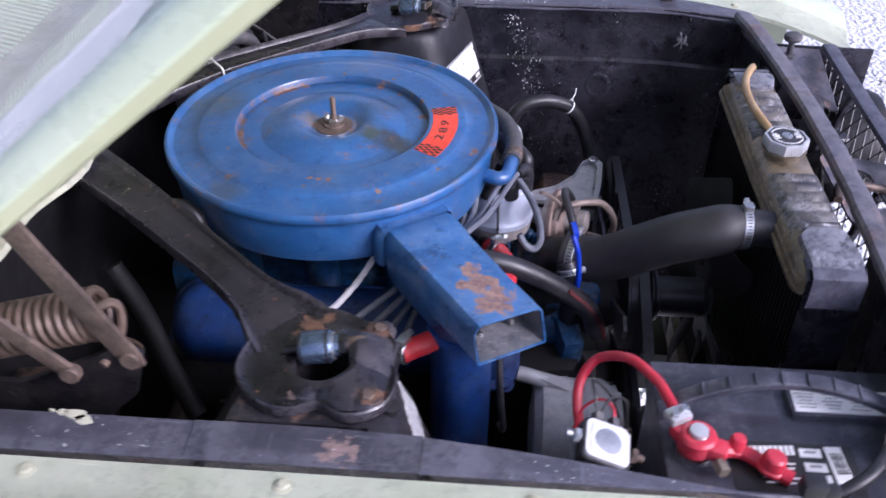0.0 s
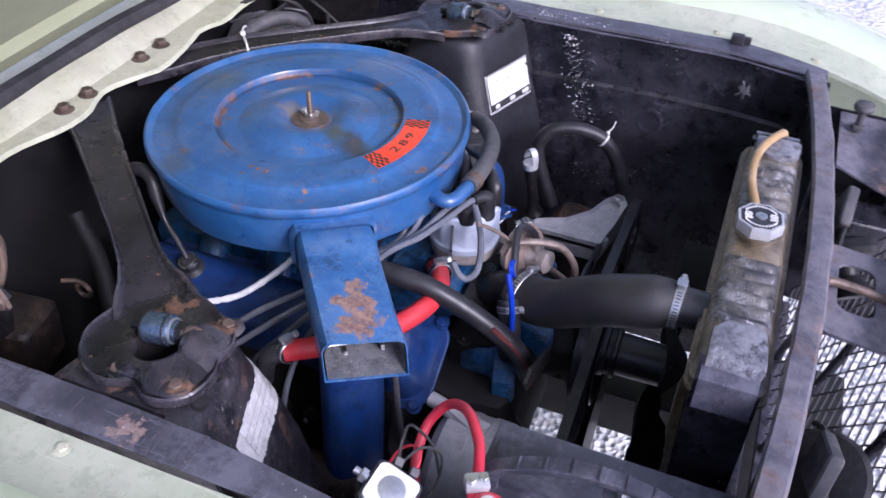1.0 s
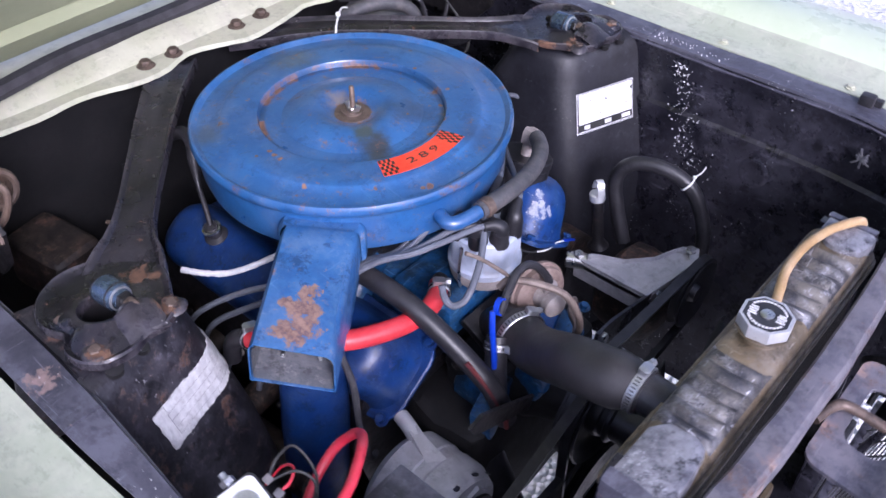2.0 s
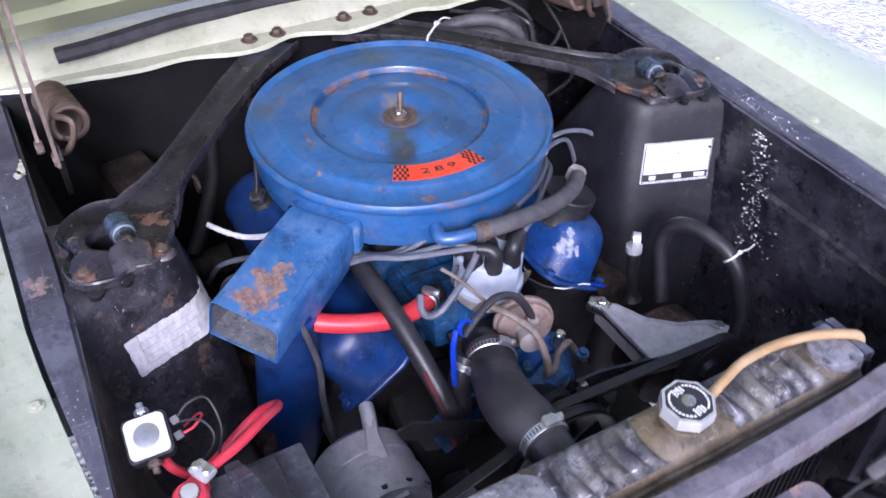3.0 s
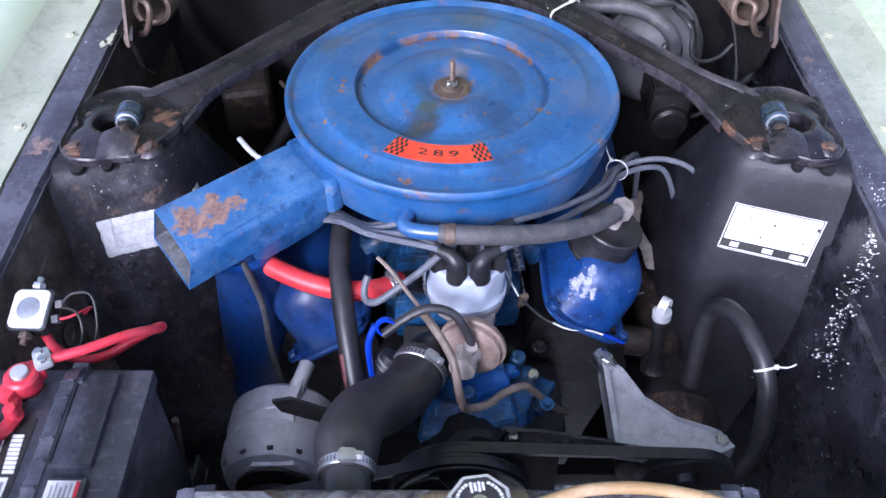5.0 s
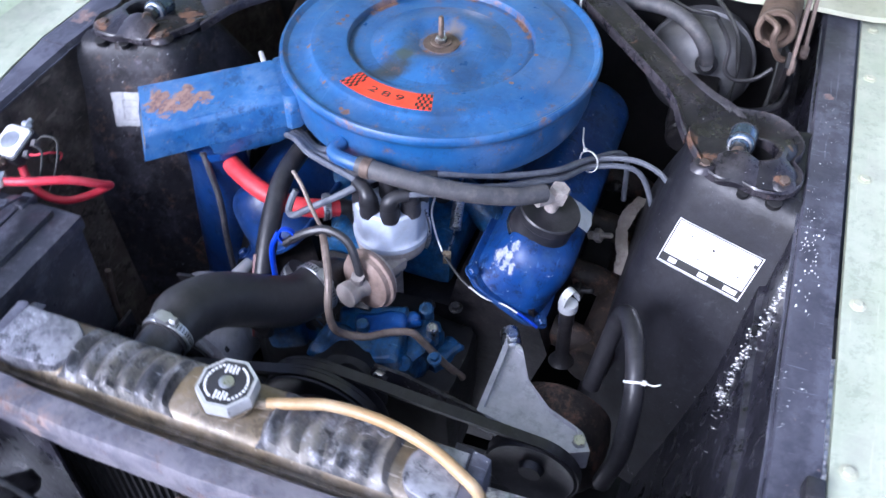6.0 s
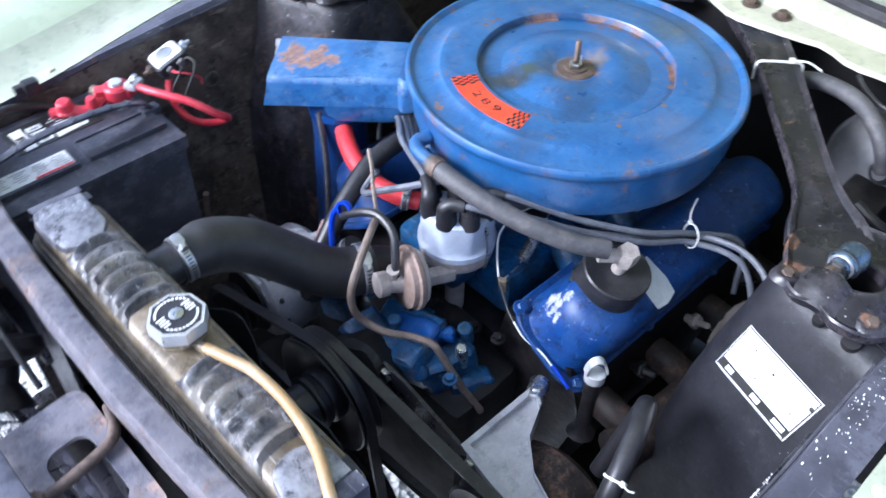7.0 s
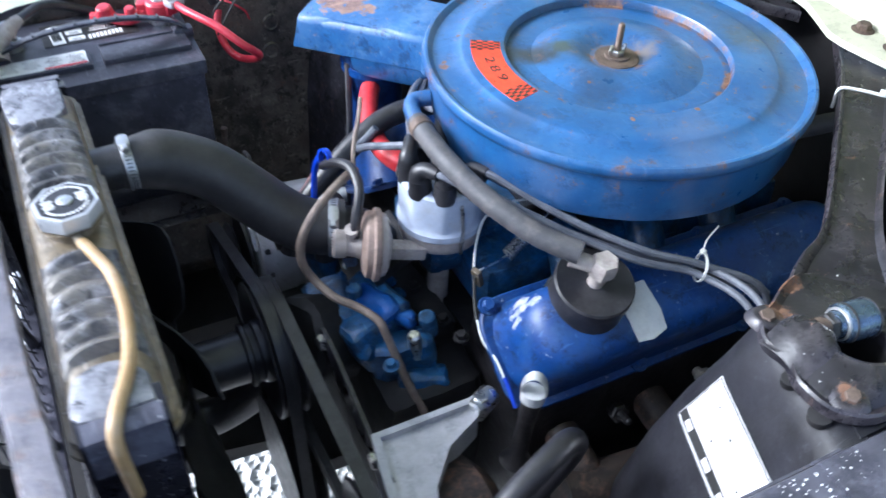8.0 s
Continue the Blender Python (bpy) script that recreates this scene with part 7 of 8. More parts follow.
def build_relay():
    t = thing("starter_relay", "shiny plated starter relay on the inner wing", "relay", (0.300, -0.438, 0.86))
    nrm = Vector((0.33, -0.12, 0.93)).normalized()
    up = Vector((-0.93, 0.07, 0.34))
    up = (up - nrm * up.dot(nrm)).normalized()
    rt = up.cross(nrm)
    m = Matrix.Translation((0.3045, -0.4285, 0.8960)) @ Matrix((rt, up, nrm)).transposed().to_4x4()
    b = bm_new()
    add_prism(b, rounded(0.038, 0.040, 0.005), -0.014, 0.0, m, 0.002)
    # near-white colour stands for sky glare on the plating
    part("body", b, FOIL, t)
    b = bm_new()
    add_prism(b, rounded(0.043, 0.045, 0.006), -0.0165, -0.0035, m, 0.001)
    part("base_plate", b, RUBBER, t)
    b = bm_new()
    add_prism(b, rounded(0.030, 0.032, 0.004), -0.0005, 0.0010, m, 0.0004)
    part("cover_plate", b, FOIL, t, "plated cover plate with its glare in the colour")
    b = bm_new()
    add_lathe(b, [(0.0125, 0.0010), (0.0120, 0.0018), (0.0105, 0.0022), (0.0, 0.0024)], m @ Vector((0, 0, 0)), nrm, 28)
    part("pressed_disc", b, ZINC, t, "dull pressed disc")
    for s in (-1, 1):
        b = bm_new()
        add_cyl(b, m @ Vector((0, s * 0.021, -0.007)), m @ Vector((0, s * 0.036, -0.007)), 0.0035, n=12)
        hexagon(b, m @ Vector((0, s * 0.024, -0.007)), (m.to_3x3() @ Vector((0, s, 0))), 0.007, 0.006)
        part("terminal", b, ZINC if s > 0 else RUSTY_STEEL, t)
    b = bm_new()
    for k in (-0.008, 0.008):
        add_box(b, m @ Vector((0.028, k, -0.008)), (0.008, 0.008, 0.008), (20, 30, 10), 0.001)
    part("small_terminal", b, RUBBER_GREY, t)
    for k, (mat, pts) in enumerate(((RED, [(0.028, -0.008, -0.008), (0.042, -0.006, -0.006), (0.052, 0.004, -0.012), (0.048, 0.014, -0.03), (0.03, 0.014, -0.05)]),
                                    (WIRE_BLACK, [(0.028, 0.008, -0.008), (0.044, 0.016, 0.002), (0.062, 0.016, -0.002), (0.066, -0.010, -0.02), (0.055, -0.030, -0.04)]),
                                    (WIRE_BLACK, [(0.028, 0.006, -0.010), (0.05, -0.002, -0.004), (0.058, -0.02, -0.01), (0.045, -0.03, -0.03), (0.02, -0.03, -0.05)]))):
        b = bm_new()
        add_tube(b, [m @ Vector(p) for p in pts], 0.0014, 7, 5)
        single("relay_wire", b, mat, "thin red wire at the starter relay" if mat is RED else "thin black wire at the starter relay", "wire", "relay wires")


def build_brace(side, label):
    """Pressed brace from cowl to shock tower: a flanged arm that flows into a forked foot."""
    t = thing("shock_tower_brace", label, "brace", (0.05, side * 0.38, 0.926), "shock tower braces")
    spine = ((-0.318, 0.052, 0.033, 0.924), (-0.285, 0.082, 0.031, 0.928), (-0.245, 0.117, 0.0275, 0.936), (-0.19, 0.166, 0.025, 0.941), (-0.135, 0.214, 0.0235, 0.941),
             (-0.08, 0.262, 0.022, 0.940), (-0.055, 0.284, 0.0222, 0.9395), (-0.035, 0.302, 0.0235, 0.939), (-0.016, 0.319, 0.0285, 0.938), (-0.002, 0.331, 0.036, 0.937), (0.010, 0.342, 0.041, 0.9340),
             (0.020, 0.351, 0.043, 0.9295))
    last = len(spine) - 1
    rows = []
    for k, (x, y, w, z) in enumerate(spine):
        q0, q1 = spine[max(k - 1, 0)], spine[min(k + 1, last)]
        d = Vector((q1[0] - q0[0], q1[1] - q0[1], 0)).normalized()
        n = Vector((-d.y, d.x, 0))
        r = []
        soft = max(0.0, min(1.0, (last - k) / 5))
        for f, h in ((-1.0, -0.010), (-1.0, 0.001), (-0.95, 0.0035), (-0.86, 0.002), (-0.74, -0.0022), (-0.42, -0.0030), (-0.20, -0.0012), (0.10, -0.0012), (0.34, -0.0030), (0.74, -0.0022),
                     (0.86, 0.002), (0.95, 0.0035), (1.0, 0.001), (1.0, -0.010)):
            p = Vector((x, y, 0)) + n * (f * w)
            hh = h if abs(f) > 0.8 else -0.003 + (h + 0.003) * soft
            r.append((p.x, side * p.y, z + hh + 0.0010 * noise.noise((p.x * 30, p.y * 30, side))))
        rows.append(r)
    b = bm_new()
    add_sheet(b, rows, 0.0022, side)
    part("arm", b, BRACE, t)
    # foot plate with a large rounded hole; its rim fades where the arm runs in
    raw = [(-0.010, 0.345), (-0.021, 0.380), (-0.021, 0.408), (-0.006, 0.432), (0.018, 0.447), (0.040, 0.447), (0.058, 0.440), (0.078, 0.451), (0.100, 0.448), (0.118, 0.432), (0.122, 0.405), (0.114, 0.386),
           (0.117, 0.366), (0.104, 0.346), (0.085, 0.337), (0.060, 0.324), (0.032, 0.320), (0.008, 0.329)]
    loop = spline([Vector((x, y, 0)) for x, y in raw + raw[:1]], 3)[:-1]
    outline = [(p.x, p.y) for p in loop]
    hx, hy = 0.056, 0.394
    hole, rim = [], []
    for x, y in outline:
        v = Vector((x - hx, y - hy)).normalized()
        hole.append((hx + v.x * 0.026, hy + v.y * 0.025))
        rim.append(max(0.0, min(1.0, (math.hypot(x - 0.004, y - 0.333) - 0.030) / 0.012)))
    # the rim of the hole rises to a horseshoe on the wing side and in front, and arches over the nuts
    b = bm_new()
    rings = []
    for src, z, h, f, up in ((outline, 0.9245, 0.003, 1.0, 0.0), (outline, 0.9300, 0.006, 1.0, 0.0), (outline, 0.9315, 0.0065, 0.975, 0.0), (outline, 0.9312, 0.004, 0.94, 0.05), (outline, 0.9318, 0.0005, 0.88, 0.15),
                             (outline, 0.9325, 0, 0.76, 0.5), (hole, 0.9335, 0, 1.42, 0.9), (hole, 0.9345, 0, 1.22, 1.0), (hole, 0.9340, 0, 1.05, 0.95), (hole, 0.9330, 0, 1.0, 0.7), (hole, 0.922, 0, 0.98, 0.0)):
        ring = []
        for (x, y), g in zip(src, rim):
            qx, qy = hx + (x - hx) * f, hy + (y - hy) * f
            swell = max(0.0, min(1.0, 0.55 + 14 * (qx - hx) + 6 * (qy - hy)))
            ring.append((qx, side * qy, z + h * g + 0.013 * up * swell + 0.0012 * noise.noise((qx * 40, qy * 40, 1 + side))))
        rings.append(ring)
    add_loft(b, rings + rings[:1], False)
    part("foot_plate", b, BRACE, t)
    b = bm_new()
    add_lathe(b, [(0.0245, 0.9265), (0.0250, 0.9215), (0.0270, 0.86), (0.0, 0.858)], (hx, side * hy, 0), n=28, cap=False)
    # the well's depth shade is in its near-black colour
    part("shock_well", b, DARK, t, "well in the shock tower, its depth shade in the colour")
    # shock absorber bush lying across the inner side of the hole
    b = bm_new()
    c = Vector((0.0475, side * 0.380, 0.9420))
    ax = Vector((0.98, side * -0.08, 0.10)).normalized()
    add_lathe(b, [(0.006, -0.016), (0.0135, -0.0155), (0.0150, -0.014), (0.0150, 0.012), (0.0138, 0.014), (0.0105, 0.015), (0.0095, 0.020), (0.004, 0.021)], c, ax, 32)
    part("bushing", b, BUSH, t, "blue-grey shock absorber bushing")
    for e, r, mat in ((-0.0140, 0.0156, RUBBER), (0.0090, 0.0156, RUBBER), (0.0135, 0.0128, ZINC)):
        b = bm_new()
        add_lathe(b, [(r - 0.002, e), (r, e + 0.0004), (r, e + 0.0022), (r - 0.002, e + 0.0026)], c, ax, 32, False)
        part("bush_ring", b, mat, t)
    b = bm_new()
    add_cyl(b, c - ax * 0.030, c + ax * 0.036, 0.0050, n=14)
    hexagon(b, c + ax * 0.020, ax, 0.0100, 0.008)
    for v in b.verts:
        v.co += 0.0010 * noise.noise_vector(v.co * 120)
    part("through_bolt", b, GRIME, t)
    # humped saddle in front of the bush, with the bolt's end lying in it
    b = bm_new()
    rows = []
    for k in range(9):
        u = -1 + k / 4
        y0 = 0.381 + 0.021 * u
        lift = 0.010 * (1 - u * u) + 0.0015 * noise.noise((u * 3, side, 0))
        rows.append([(0.079 + 0.004 * u * u, side * y0, 0.938 + lift), (0.085, side * y0, 0.9415 + lift), (0.094, side * y0, 0.9410 + lift * 0.9), (0.106, side * (y0 + 0.001), 0.9355 + lift * 0.5),
                     (0.117 - 0.003 * (1 - abs(u)), side * (y0 + 0.002), 0.930 + lift * 0.3)])
    add_sheet(b, rows, 0.003, side)
    part("saddle", b, BRACE, t)
    b = bm_new()
    add_tube(b, [c + ax * 0.026, c + ax * 0.036 + Vector((0, 0, 0.001)), c + ax * 0.045 + Vector((0, 0, -0.002))], 0.0072, 12, 3)
    for v in b.verts:
        v.co += 0.0018 * noise.noise_vector(v.co * 110)
    part("bolt_end", b, RUSTY_STEEL, t)
    # lumpy, rust-covered nuts
    for x, y, z in ((0.036, 0.431, 0.9325), (0.099, 0.431, 0.938), (0.098, 0.347, 0.9355)):
        b = bm_new()
        add_lathe(b, [(0.0150, -0.004), (0.0120, 0.0005), (0.0090, 0.0018), (0.0, 0.0022)], (x, side * y, z), (0, 0, 1), 20)
        for v in b.verts:
            v.co += 0.0022 * noise.noise_vector(v.co * 90)
        part("nut_washer", b, BRACE, t)
        b = bm_new()
        hexagon(b, (x, side * y, z), (0.15, side * 0.1, 1), 0.0062, 0.0048)
        for v in b.verts:
            v.co += 0.0010 * noise.noise_vector(v.co * 150)
        part("foot_nut", b, RUSTY_STEEL, t)
    return t


def build_hinge(side, label):
    t = thing("hood_hinge", label, "hood hinge", (-0.24, side * 0.42, 0.90), "hood hinges")
    y = side * 0.388
    # long tension spring with hooked end
    b = bm_new()
    p0, p1 = Vector((-0.136, y, 0.978)), Vector((-0.268, side * 0.396, 0.946))
    d = p1 - p0
    u = d.orthogonal().normalized()
    v = d.normalized().cross(u)
    turns = 15
    pts = [p0 + d * (i / (turns * 20)) + 0.0208 * (math.cos(2 * math.pi * i / 20) * u + math.sin(2 * math.pi * i / 20) * v) for i in range(turns * 20 + 1)]
    add_tube(b, pts, 0.0042, 7, 1, False)
    part("coil_spring", b, SPRING, t)
    b = bm_new()
    add_tube(b, [p0 + v * 0.0212, p0 + Vector((0.012, 0, 0.012)), p0 + Vector((0.016, 0, -0.004)), p0 + Vector((0.012, side * 0.012, -0.028)), p0 + Vector((0.004, side * 0.030, -0.034))], 0.0042, 8, 5)
    part("spring_hook", b, SPRING, t)
    for a0, a1, wd in (((-0.106, side * 0.416, 0.952), (-0.190, side * 0.414, 1.125), 0.021), ((-0.155, side * 0.430, 0.945), (-0.265, side * 0.426, 1.060), 0.016)):
        a0, a1 = Vector(a0), Vector(a1)
        k = (a1 - a0).normalized()
        n = Vector((0, 1, 0))
        s = k.cross(n).normalized()
        b = bm_new()
        m = Matrix.Translation(a0) @ Matrix((k, s, k.cross(s))).transposed().to_4x4()
        ln = (a1 - a0).length
        add_prism(b, [(-wd / 2, -wd * 0.35), (0, -wd / 2), (ln, -wd / 2), (ln + wd / 2, 0), (ln, wd / 2), (0, wd / 2), (-wd / 2, wd * 0.35)], -0.0022, 0.0022, m, 0.001)
        part("link_arm", b, HINGE, t)
        b = bm_new()
        add_lathe(b, [(0.008, -0.005), (0.009, -0.003), (0.009, 0.003), (0.008, 0.005)], a0, (0, 1, 0), 16)
        part("rivet", b, RUSTY_STEEL, t)
    b = bm_new()
    add_prism(b, [(-0.300, 0.915), (-0.216, 0.912), (-0.150, 0.944), (-0.110, 0.968), (-0.096, 0.955), (-0.112, 0.905), (-0.15, 0.868), (-0.30, 0.866)], -0.003, 0.003,
              Matrix.Translation((0, side * 0.412, 0)) @ Matrix(((1, 0, 0, 0), (0, 0, -1, 0), (0, 1, 0, 0), (0, 0, 0, 1))))
    part("mount_plate", b, GRIME, t)
    return t


def tower_point(side, along, z, lift=0.0):
    """A point on the shock tower's skin: metres along its front from the wing, and height."""
    ring = tower_ring(z)
    left = along
    for a, c in zip(ring, ring[1:]):
        if left <= (c - a).length or c is ring[-1]:
            break
        left -= (c - a).length
    d = (c - a).normalized()
    p = a + d * left + (Vector((d.y, -d.x, 0)) * -0.9 + Vector((0, 0, 0.43))) * lift * (-1 if d.y > 0 else 1)
    return Vector((p.x, side * p.y, p.z))


def wrapped(side, a0, a1, z0, z1, lift, th, n=14, k=5):
    b = bm_new()
    rows = []
    for i in range(n + 1):
        a = a0 + (a1 - a0) * i / n
        rows.append([tower_point(side, a + (0.26 if side > 0 else 0.16) * (0.8625 - z), z, lift) for z in [z0 + (z1 - z0) * j / k for j in range(k + 1)]])
    add_sheet(b, rows, th, -side)
    return b


def build_plates():
    t = thing("data_plate", "silver data plate with a black printed border on the shock tower", "plate", (0.145, 0.385, 0.805))
    lo, hi = 0.0260, 0.1300
    part("plate", wrapped(1, lo, hi, 0.8065, 0.8625, 0.0022, 0.001), FOIL, t)
    part("printed_panel", wrapped(1, lo + 0.0012, hi - 0.0012, 0.8075, 0.8618, 0.0027, 0.0005), INK, t, "black printed border")
    part("silver_panel", wrapped(1, lo + 0.0026, hi - 0.0026, 0.8195, 0.8608, 0.0033, 0.0006), FOIL, t)
    part("silver_rule", wrapped(1, lo + 0.0026, hi - 0.0026, 0.8084, 0.8094, 0.0033, 0.0006), FOIL, t)
    for a0, a1 in ((0.108, 0.118), (0.068, 0.080), (0.032, 0.048)):
        part("logo_bar", wrapped(1, a0, a1, 0.8115, 0.8170, 0.0033, 0.0006, 4, 2), FOIL, t)
    for a, z, r in ((0.078, 0.846, 0.0016), (0.030, 0.851, 0.0026), (0.107, 0.850, 0.0012), (0.040, 0.832, 0.0012), (0.088, 0.829, 0.0013)):
        b = bm_new()
        add_lathe(b, [(r, 0), (r * 0.6, 0.0006)], tower_point(1, a + 0.26 * (0.8625 - z), z, 0.0036), (0.85, -0.3, 0.42), 9)
        part("pit_mark", b, INK, t)
    t = thing("paper_label", "ragged faded paper label wrapped on the rusty shock tower", "label", (0.145, -0.38, 0.80))
    b = wrapped(-1, 0.046, 0.180, 0.8145, 0.8575, 0.0016, 0.0008, 46, 9)
    random.seed(5)
    for vtx in b.verts:
        vtx.co += Vector((random.uniform(-1, 1), random.uniform(-1, 1), random.uniform(-1, 1))) * 0.0010
    part("paper", b, PAPER, t)
    for k in range(4):
        part("print_line", wrapped(-1, 0.060, 0.165 - 0.02 * (k % 2), 0.8225 + k * 0.0085, 0.8228 + k * 0.0085, 0.0030, 0.0002, 14, 1), PRINT_GREY, t)
    part("print_line", wrapped(-1, 0.060, 0.0606, 0.8225, 0.848, 0.0030, 0.0002, 1, 6), PRINT_GREY, t)


def build_booster():
    t = thing("brake_booster", "grey metal brake servo drum on the firewall", "brake booster", (-0.26, 0.31, 0.74))
    c = Vector((-0.302, 0.306, 0.826))
    b = bm_new()
    add_lathe(b, [(0.068, 0.0), (0.076, 0.006), (0.077, 0.030), (0.075, 0.034), (0.074, 0.050), (0.068, 0.070), (0.055, 0.086), (0.036, 0.096), (0.0, 0.099)], c, (1, 0, 0.16), 56)
    part("drum", b, BOOSTER, t)
    b = bm_new()
    add_lathe(b, [(0.0745, 0.0295), (0.0795, 0.030), (0.0795, 0.036), (0.0745, 0.037)], c, (1, 0, 0.16), 56, False)
    part("crimp_band", b, BOOSTER, t)
    b = bm_new()
    add_lathe(b, [(0.016, 0.0), (0.0155, 0.010), (0.011, 0.012), (0.009, 0.024)], (-0.206, 0.318, 0.870), (1, 0, 0.5), 20)
    part("check_valve", b, RUBBER, t, "dark check valve")
    b = bm_new()
    add_box(b, (-0.19, 0.315, 0.815), (0.11, 0.060, 0.055), bevel=0.012)
    add_cyl(b, (-0.235, 0.315, 0.80), (-0.12, 0.315, 0.80), 0.026, n=20, bevel=0.004)
    add_box(b, (-0.19, 0.315, 0.845), (0.095, 0.055, 0.012), bevel=0.005)
    part("master_cylinder", b, GRIME, t, "grimy dark master cylinder")
    b = bm_new()
    add_tube(b, [(-0.192, 0.318, 0.880), (-0.190, 0.312, 0.902), (-0.197, 0.294, 0.922), (-0.214, 0.262, 0.932), (-0.228, 0.225, 0.930), (-0.235, 0.185, 0.920), (-0.215, 0.14, 0.90), (-0.17, 0.1, 0.87)], 0.0105, 14, 6)
    single("vacuum_hose", b, RUBBER_GREY, "grey rubber vacuum hose to the brake servo", "hose")
    t = thing("cable_tie", "white nylon cable tie round the brace", "cable tie", (-0.195, 0.17, 0.92))
    d = Vector((0.75, 0.66, 0))
    n = Vector((-0.66, 0.75, 0))
    c = Vector((-0.200, 0.1575, 0))
    b = bm_new()
    add_tube(b, [c - n * 0.027 + Vector((0, 0, 0.922)), c - n * 0.0268 + Vector((0, 0, 0.944)), c - n * 0.012 + Vector((0, 0, 0.9475)), c + n * 0.012 + Vector((0, 0, 0.9475)), c + n * 0.0268 + Vector((0, 0, 0.945)),
                 c + n * 0.028 + Vector((0, 0, 0.925))], 0.0017, 8, 5)
    part("loop", b, NYLON, t)
    b = bm_new()
    add_box(b, c + n * 0.014 + Vector((0, 0, 0.950)), (0.007, 0.007, 0.005), (0, 0, 42), 0.001)
    part("lock", b, NYLON, t)
    b = bm_new()
    add_tube(b, [c + n * 0.016 + Vector((0, 0, 0.950)), c + n * 0.032 + d * 0.004 + Vector((0, 0, 0.951)), c + n * 0.048 + d * 0.010 + Vector((0, 0, 0.944))], 0.0014, 6, 4)
    part("tail", b, NYLON, t)
    for r, name, label, pts in ((0.0055, "brake_hose", "thick black hose bent below the brake servo", ((-0.131, 0.323, 0.87), (-0.128, 0.355, 0.86), (-0.136, 0.39, 0.855), (-0.152, 0.418, 0.86), (-0.171, 0.428, 0.875), (-0.177, 0.423, 0.9), (-0.172, 0.412, 0.925))),
                                (0.0032, "loose_wire", "thin black wire lying over the brake servo", ((-0.235, 0.317, 0.924), (-0.205, 0.335, 0.916), (-0.198, 0.342, 0.901), (-0.19, 0.344, 0.876), (-0.185, 0.36, 0.867), (-0.19, 0.384, 0.871), (-0.2, 0.403, 0.886))),
                                (0.0030, "loose_wire", "thin black wire along the firewall", ((-0.272, 0.228, 0.93), (-0.244, 0.249, 0.935), (-0.224, 0.28, 0.935), (-0.223, 0.309, 0.935), (-0.225, 0.317, 0.93)))):
        b = bm_new()
        add_tube(b, pts, r, 9, 6)
        single(name, b, RUBBER, label, "hose" if r > 0.005 else "wire")
    # pale crumpled strip added for a bright patch between the engine and the shock tower
    b = bm_new()
    path = spline([Vector(p) for p in ((-0.095, 0.284, 0.7), (-0.063, 0.272, 0.7), (-0.034, 0.267, 0.69), (-0.0, 0.273, 0.69), (0.021, 0.279, 0.685), (0.047, 0.283, 0.68))], 4)
    rows = []
    for i, p in enumerate(path):
        w = 0.009 + 0.004 * noise.noise((i * 0.7, 3, 0))
        rows.append([p + Vector((0.2 * f * w, f * w, 0.004 * noise.noise((i * 0.9, f * 2, 5)))) for f in (-1, -0.4, 0.3, 1)])
    add_sheet(b, rows, 0.0008, 1)
    single("bright_patch_strip", b, CAN_PALE, "pale crumpled strip standing in for a bright patch beside the exhaust manifold", "metal scrap")
    for k, pts in enumerate(([(-0.24, 0.35, 0.90), (-0.225, 0.36, 0.86), (-0.215, 0.36, 0.82), (-0.2, 0.37, 0.78)], [(-0.28, 0.40, 0.93), (-0.20, 0.41, 0.88), (-0.15, 0.40, 0.83), (-0.17, 0.36, 0.78)],
                             [(-0.30, 0.25, 0.93), (-0.26, 0.30, 0.945), (-0.22, 0.345, 0.92), (-0.21, 0.36, 0.87)])):
        b = bm_new()
        add_tube(b, pts, 0.0032, 7, 5)
        single("brake_line" if k < 2 else "loose_wire", b, WIRE_BLACK, "thin black line beside the brake servo", "wire", "wires by the servo")


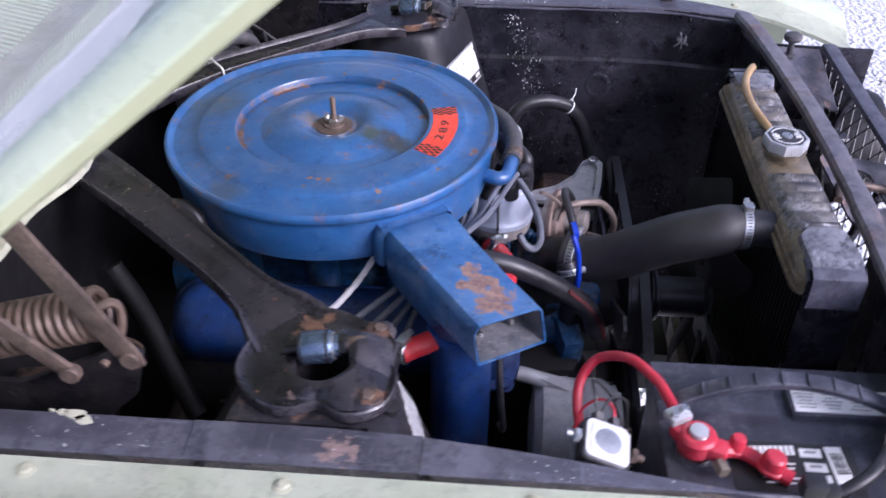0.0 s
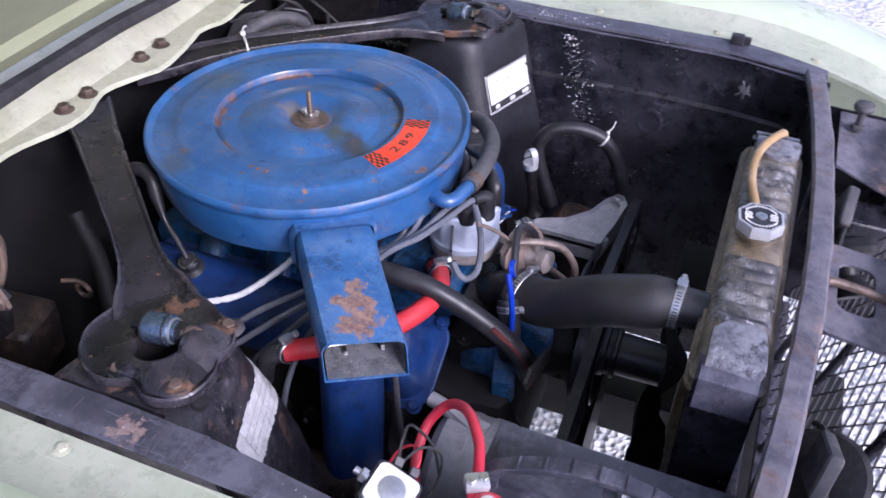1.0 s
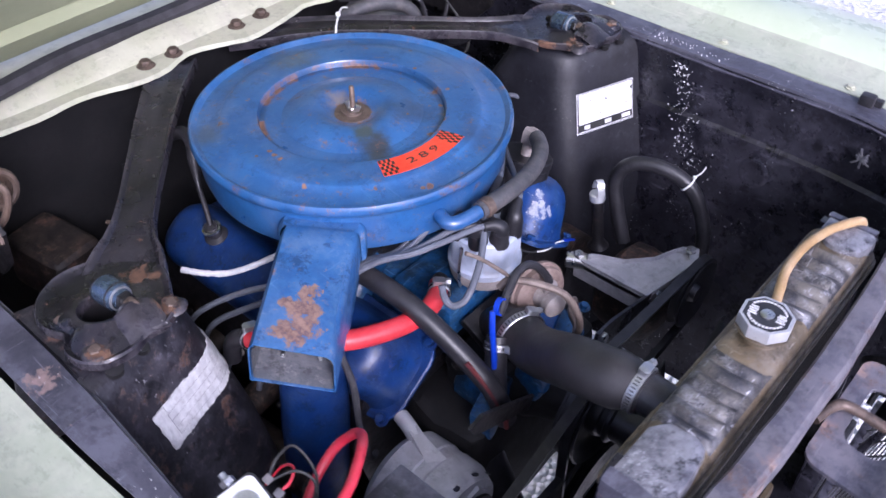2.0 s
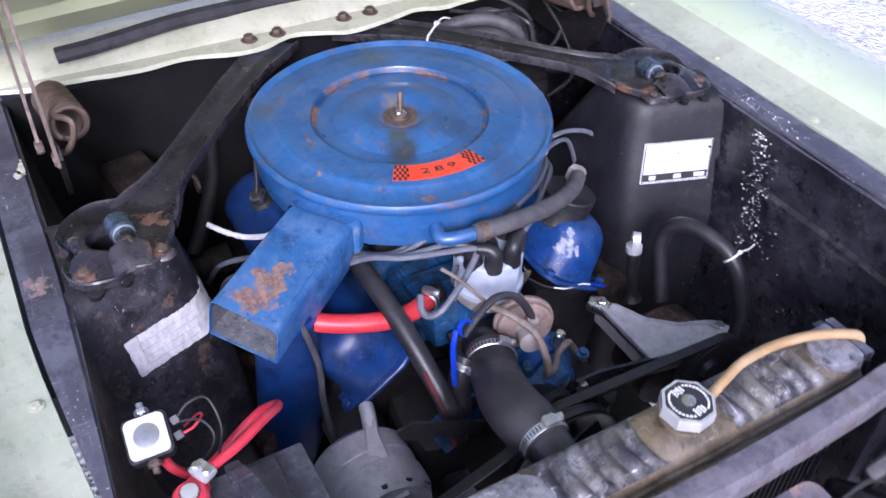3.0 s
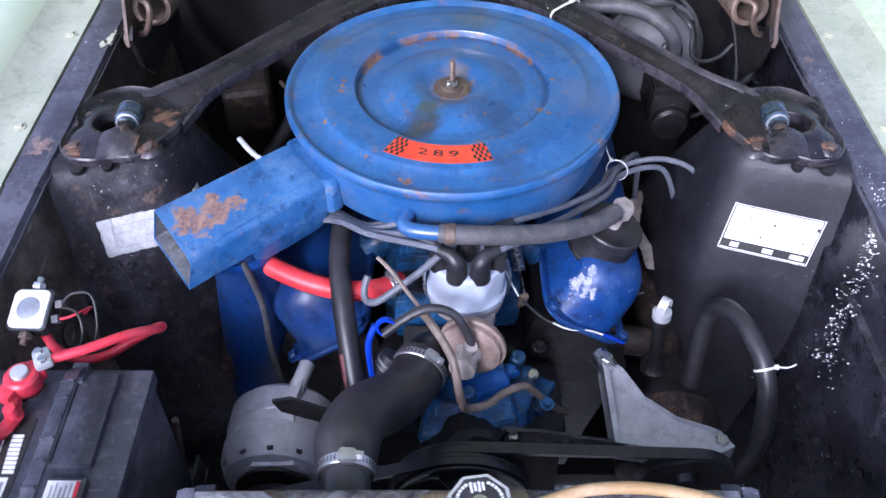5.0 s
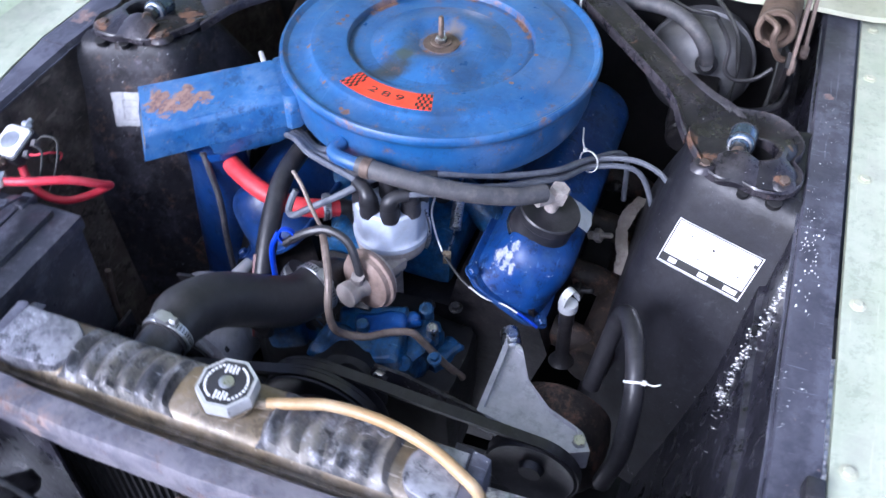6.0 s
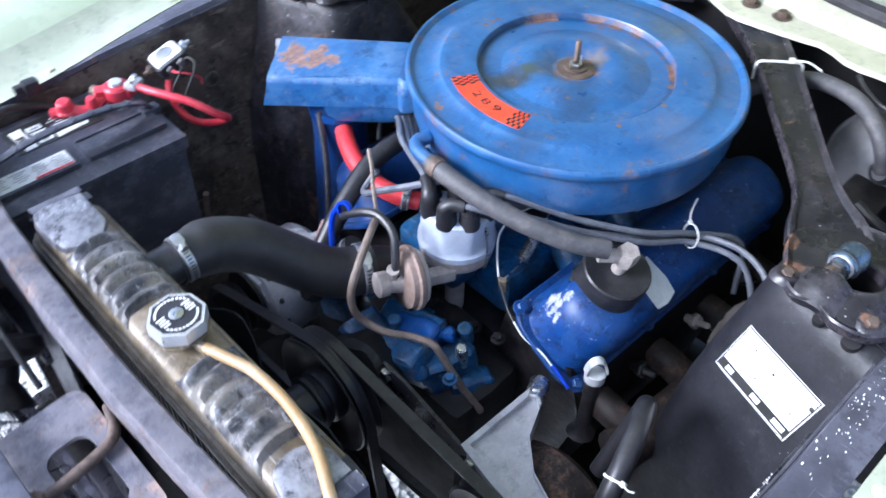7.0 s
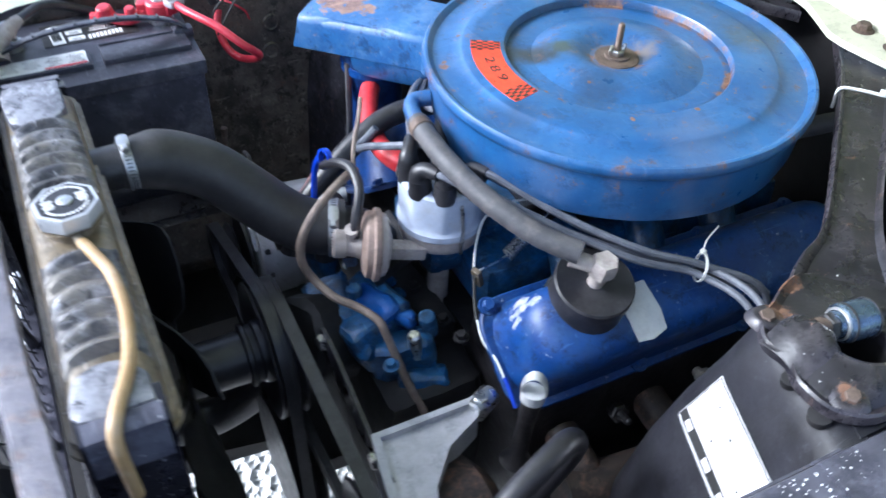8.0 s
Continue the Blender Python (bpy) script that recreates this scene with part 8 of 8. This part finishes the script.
def build_front():
    # hood latch plate with an oblong hole, and its lever
    t = thing("latch_plate", "rusty purplish steel bonnet latch plate with an oblong hole", "latch", (0.66, 0.04, 0.84))
    out = rounded(0.094, 0.165, 0.016, 4, 0.676, 0.038)
    hole = rounded(0.042, 0.088, 0.014, 4, 0.669, 0.046)
    b = bm_new()
    rings = []
    for src, z in ((out, 0.858), (out, 0.862), (hole, 0.862), (hole, 0.858)):
        rings.append([(x, y, z - (x - 0.63) * 0.12) for x, y in src])
    add_loft(b, rings + rings[:1], False)
    part("plate", b, SUPPORT, t)
    b = bm_new()
    add_tube(b, [(0.622, 0.000, 0.868), (0.628, 0.022, 0.870), (0.640, 0.036, 0.869), (0.680, 0.040, 0.862), (0.716, 0.040, 0.856)], 0.0055, 12, 5)
    part("lever", b, HINGE, t, "rusty bent lever")
    b = bm_new()
    hexagon(b, (0.712, 0.040, 0.858), (0, 0, 1), 0.010, 0.008)
    part("pivot_bolt", b, RUSTY_STEEL, t)
    # brace from support to grille
    t = thing("grille", "black expanded-metal grille across the car's nose", "grille", (0.73, 0, 0.52))
    b = bm_new()
    x, z0, z1 = 0.733, 0.48, 0.872
    random.seed(2)
    step = 0.031
    k = int(0.9 / step)
    for i in range(-20, k + 20):
        for sgn in (1, -1):
            y_a = -0.45 + i * step
            ya, yb = y_a, y_a + sgn * (z1 - z0) * 0.72
            za, zb = z0, z1
            if max(ya, yb) < -0.45 or min(ya, yb) > 0.45:
                continue
            pts = []
            for f in (0.0, 1.0):
                yy = ya + (yb - ya) * f
                zz = za + (zb - za) * f
                pts.append((yy, zz))
            (y1, q1), (y2, q2) = pts
            for lim in (-0.45, 0.45):
                if (y1 - lim) * (y2 - lim) < 0:
                    f = (lim - y1) / (y2 - y1)
                    zc = q1 + (q2 - q1) * f
                    if abs(y1) > 0.45:
                        y1, q1 = lim, zc
                    else:
                        y2, q2 = lim, zc
            add_tube(b, [(x + 0.22 * (q1 - z1) + (0.0006 * sgn), y1, q1), (x + 0.22 * (q2 - z1) + (0.0006 * sgn), y2, q2)], 0.0014, 4, 1, False)
    tagged(part("mesh", b, RUBBER, t, "black diamond mesh"), kind="stuff")
    b = bm_new()
    add_box(b, (0.722, 0.0, 0.878), (0.022, 0.86, 0.010), bevel=0.003)
    add_box(b, (0.648, 0.0, 0.48), (0.02, 0.90, 0.02), bevel=0.003)
    part("frame_bar", b, LIP_BLACK, t)
    for y in (-0.30, -0.12, 0.10, 0.30):
        b = bm_new()
        add_box(b, (0.688, y, 0.675), (0.010, 0.012, 0.40), (0, 12.4, 0), bevel=0.002)
        part("upright", b, BLACK, t)
    for s in (-1, 1):
        t = thing("bonnet_bumper", "black rubber bonnet bumper on a threaded post", "bumper stop", (0.655, s * 0.405, 0.87), "bonnet bumpers")
        b = bm_new()
        add_lathe(b, [(0.006, 0), (0.013, 0.002), (0.0145, 0.006), (0.013, 0.011), (0.007, 0.014), (0.0, 0.0145)], (0.655, s * 0.405, 0.896), (0, 0, 1), 24)
        part("rubber_head", b, RUBBER_GREY, t)
        b = bm_new()
        add_cyl(b, (0.655, s * 0.405, 0.860), (0.655, s * 0.405, 0.897), 0.005, n=12)
        hexagon(b, (0.655, s * 0.405, 0.868), (0, 0, 1), 0.010, 0.006)
        part("post", b, RUBBER_GREY, t)
        t = thing("nose_shelf", "dark purplish steel panel behind the headlamp", "panel", (0.67, s * 0.36, 0.80), "nose panels")
        b = bm_new()
        rows = [[(x, s * (0.452 - 0.15 * v), 0.864 - 0.05 * v * (x - 0.62) * 8) for v in (0, 0.3, 0.6, 1.0)] for x in (0.632, 0.66, 0.69, 0.715)]
        add_sheet(b, rows, 0.003, 1)
        part("shelf", b, SUPPORT, t)
        b = bm_new()
        add_lathe(b, [(0.085, 0.0), (0.092, 0.02), (0.08, 0.07), (0.05, 0.09), (0.0, 0.095)], (0.80, s * 0.36, 0.74), (-1, 0, 0), 32)
        part("headlamp_bucket", b, GRIME, t)
    for hs in (-1, 1):
        t = thing("horn", "dark horn on a grey bracket in front of the radiator", "horn", (0.66, hs * 0.17, 0.78), "horns")
        b = bm_new()
        add_lathe(b, [(0.02, 0), (0.042, 0.006), (0.045, 0.018), (0.040, 0.026), (0.018, 0.034), (0.016, 0.05), (0.03, 0.075), (0.033, 0.078)], (0.655, hs * 0.20, 0.815), (0.3, hs * -0.5, -0.5), 28)
        part("trumpet", b, GRIME, t)
        b = bm_new()
        add_box(b, (0.650, hs * 0.215, 0.845), (0.016, 0.060, 0.050), (hs * 25, 10, 0), 0.006, 3)
        part("horn_bracket", b, RUBBER_GREY, t)
        b = bm_new()
        add_box(b, (0.690, hs * 0.285, 0.78), (0.075, 0.060, 0.055), (0, 8, hs * 12), 0.006, 3)
        part("horn_body", b, BLACK, t)
        b = bm_new()
        add_tube(b, [(0.650, hs * 0.12, 0.80), (0.652, hs * 0.16, 0.835), (0.655, hs * 0.19, 0.842), (0.665, hs * 0.23, 0.80)], 0.0035, 8, 5)
        part("horn_lead", b, WIRE_BLACK, t)
    # small rubber stop on the left wing lip
    b = bm_new()
    add_box(b, (0.462, 0.489, 0.930), (0.020, 0.016, 0.018), bevel=0.004)
    add_box(b, (0.476, 0.492, 0.930), (0.012, 0.010, 0.010), bevel=0.002)
    single("wing_stop", b, RUBBER, "black rubber stop clipped to the wing edge", "rubber stop", "wing stops")
    b = bm_new()
    add_box(b, (0.466, -0.466, 0.900), (0.020, 0.016, 0.018), bevel=0.004)
    add_box(b, (0.480, -0.469, 0.900), (0.012, 0.010, 0.010), bevel=0.002)
    single("wing_stop", b, RUBBER, "black rubber stop clipped to the wing edge", "rubber stop", "wing stops")


build_radiator()
build_battery()
build_relay()
build_brace(-1, "worn black steel brace with rusty nuts from cowl to shock tower")
build_brace(1, "worn black steel brace with rusty nuts and a white tie")
build_hinge(-1, "rusty bonnet hinge with a ribbed coil spring")
build_hinge(1, "rusty bonnet hinge with a ribbed coil spring")
build_plates()
build_booster()
build_front()
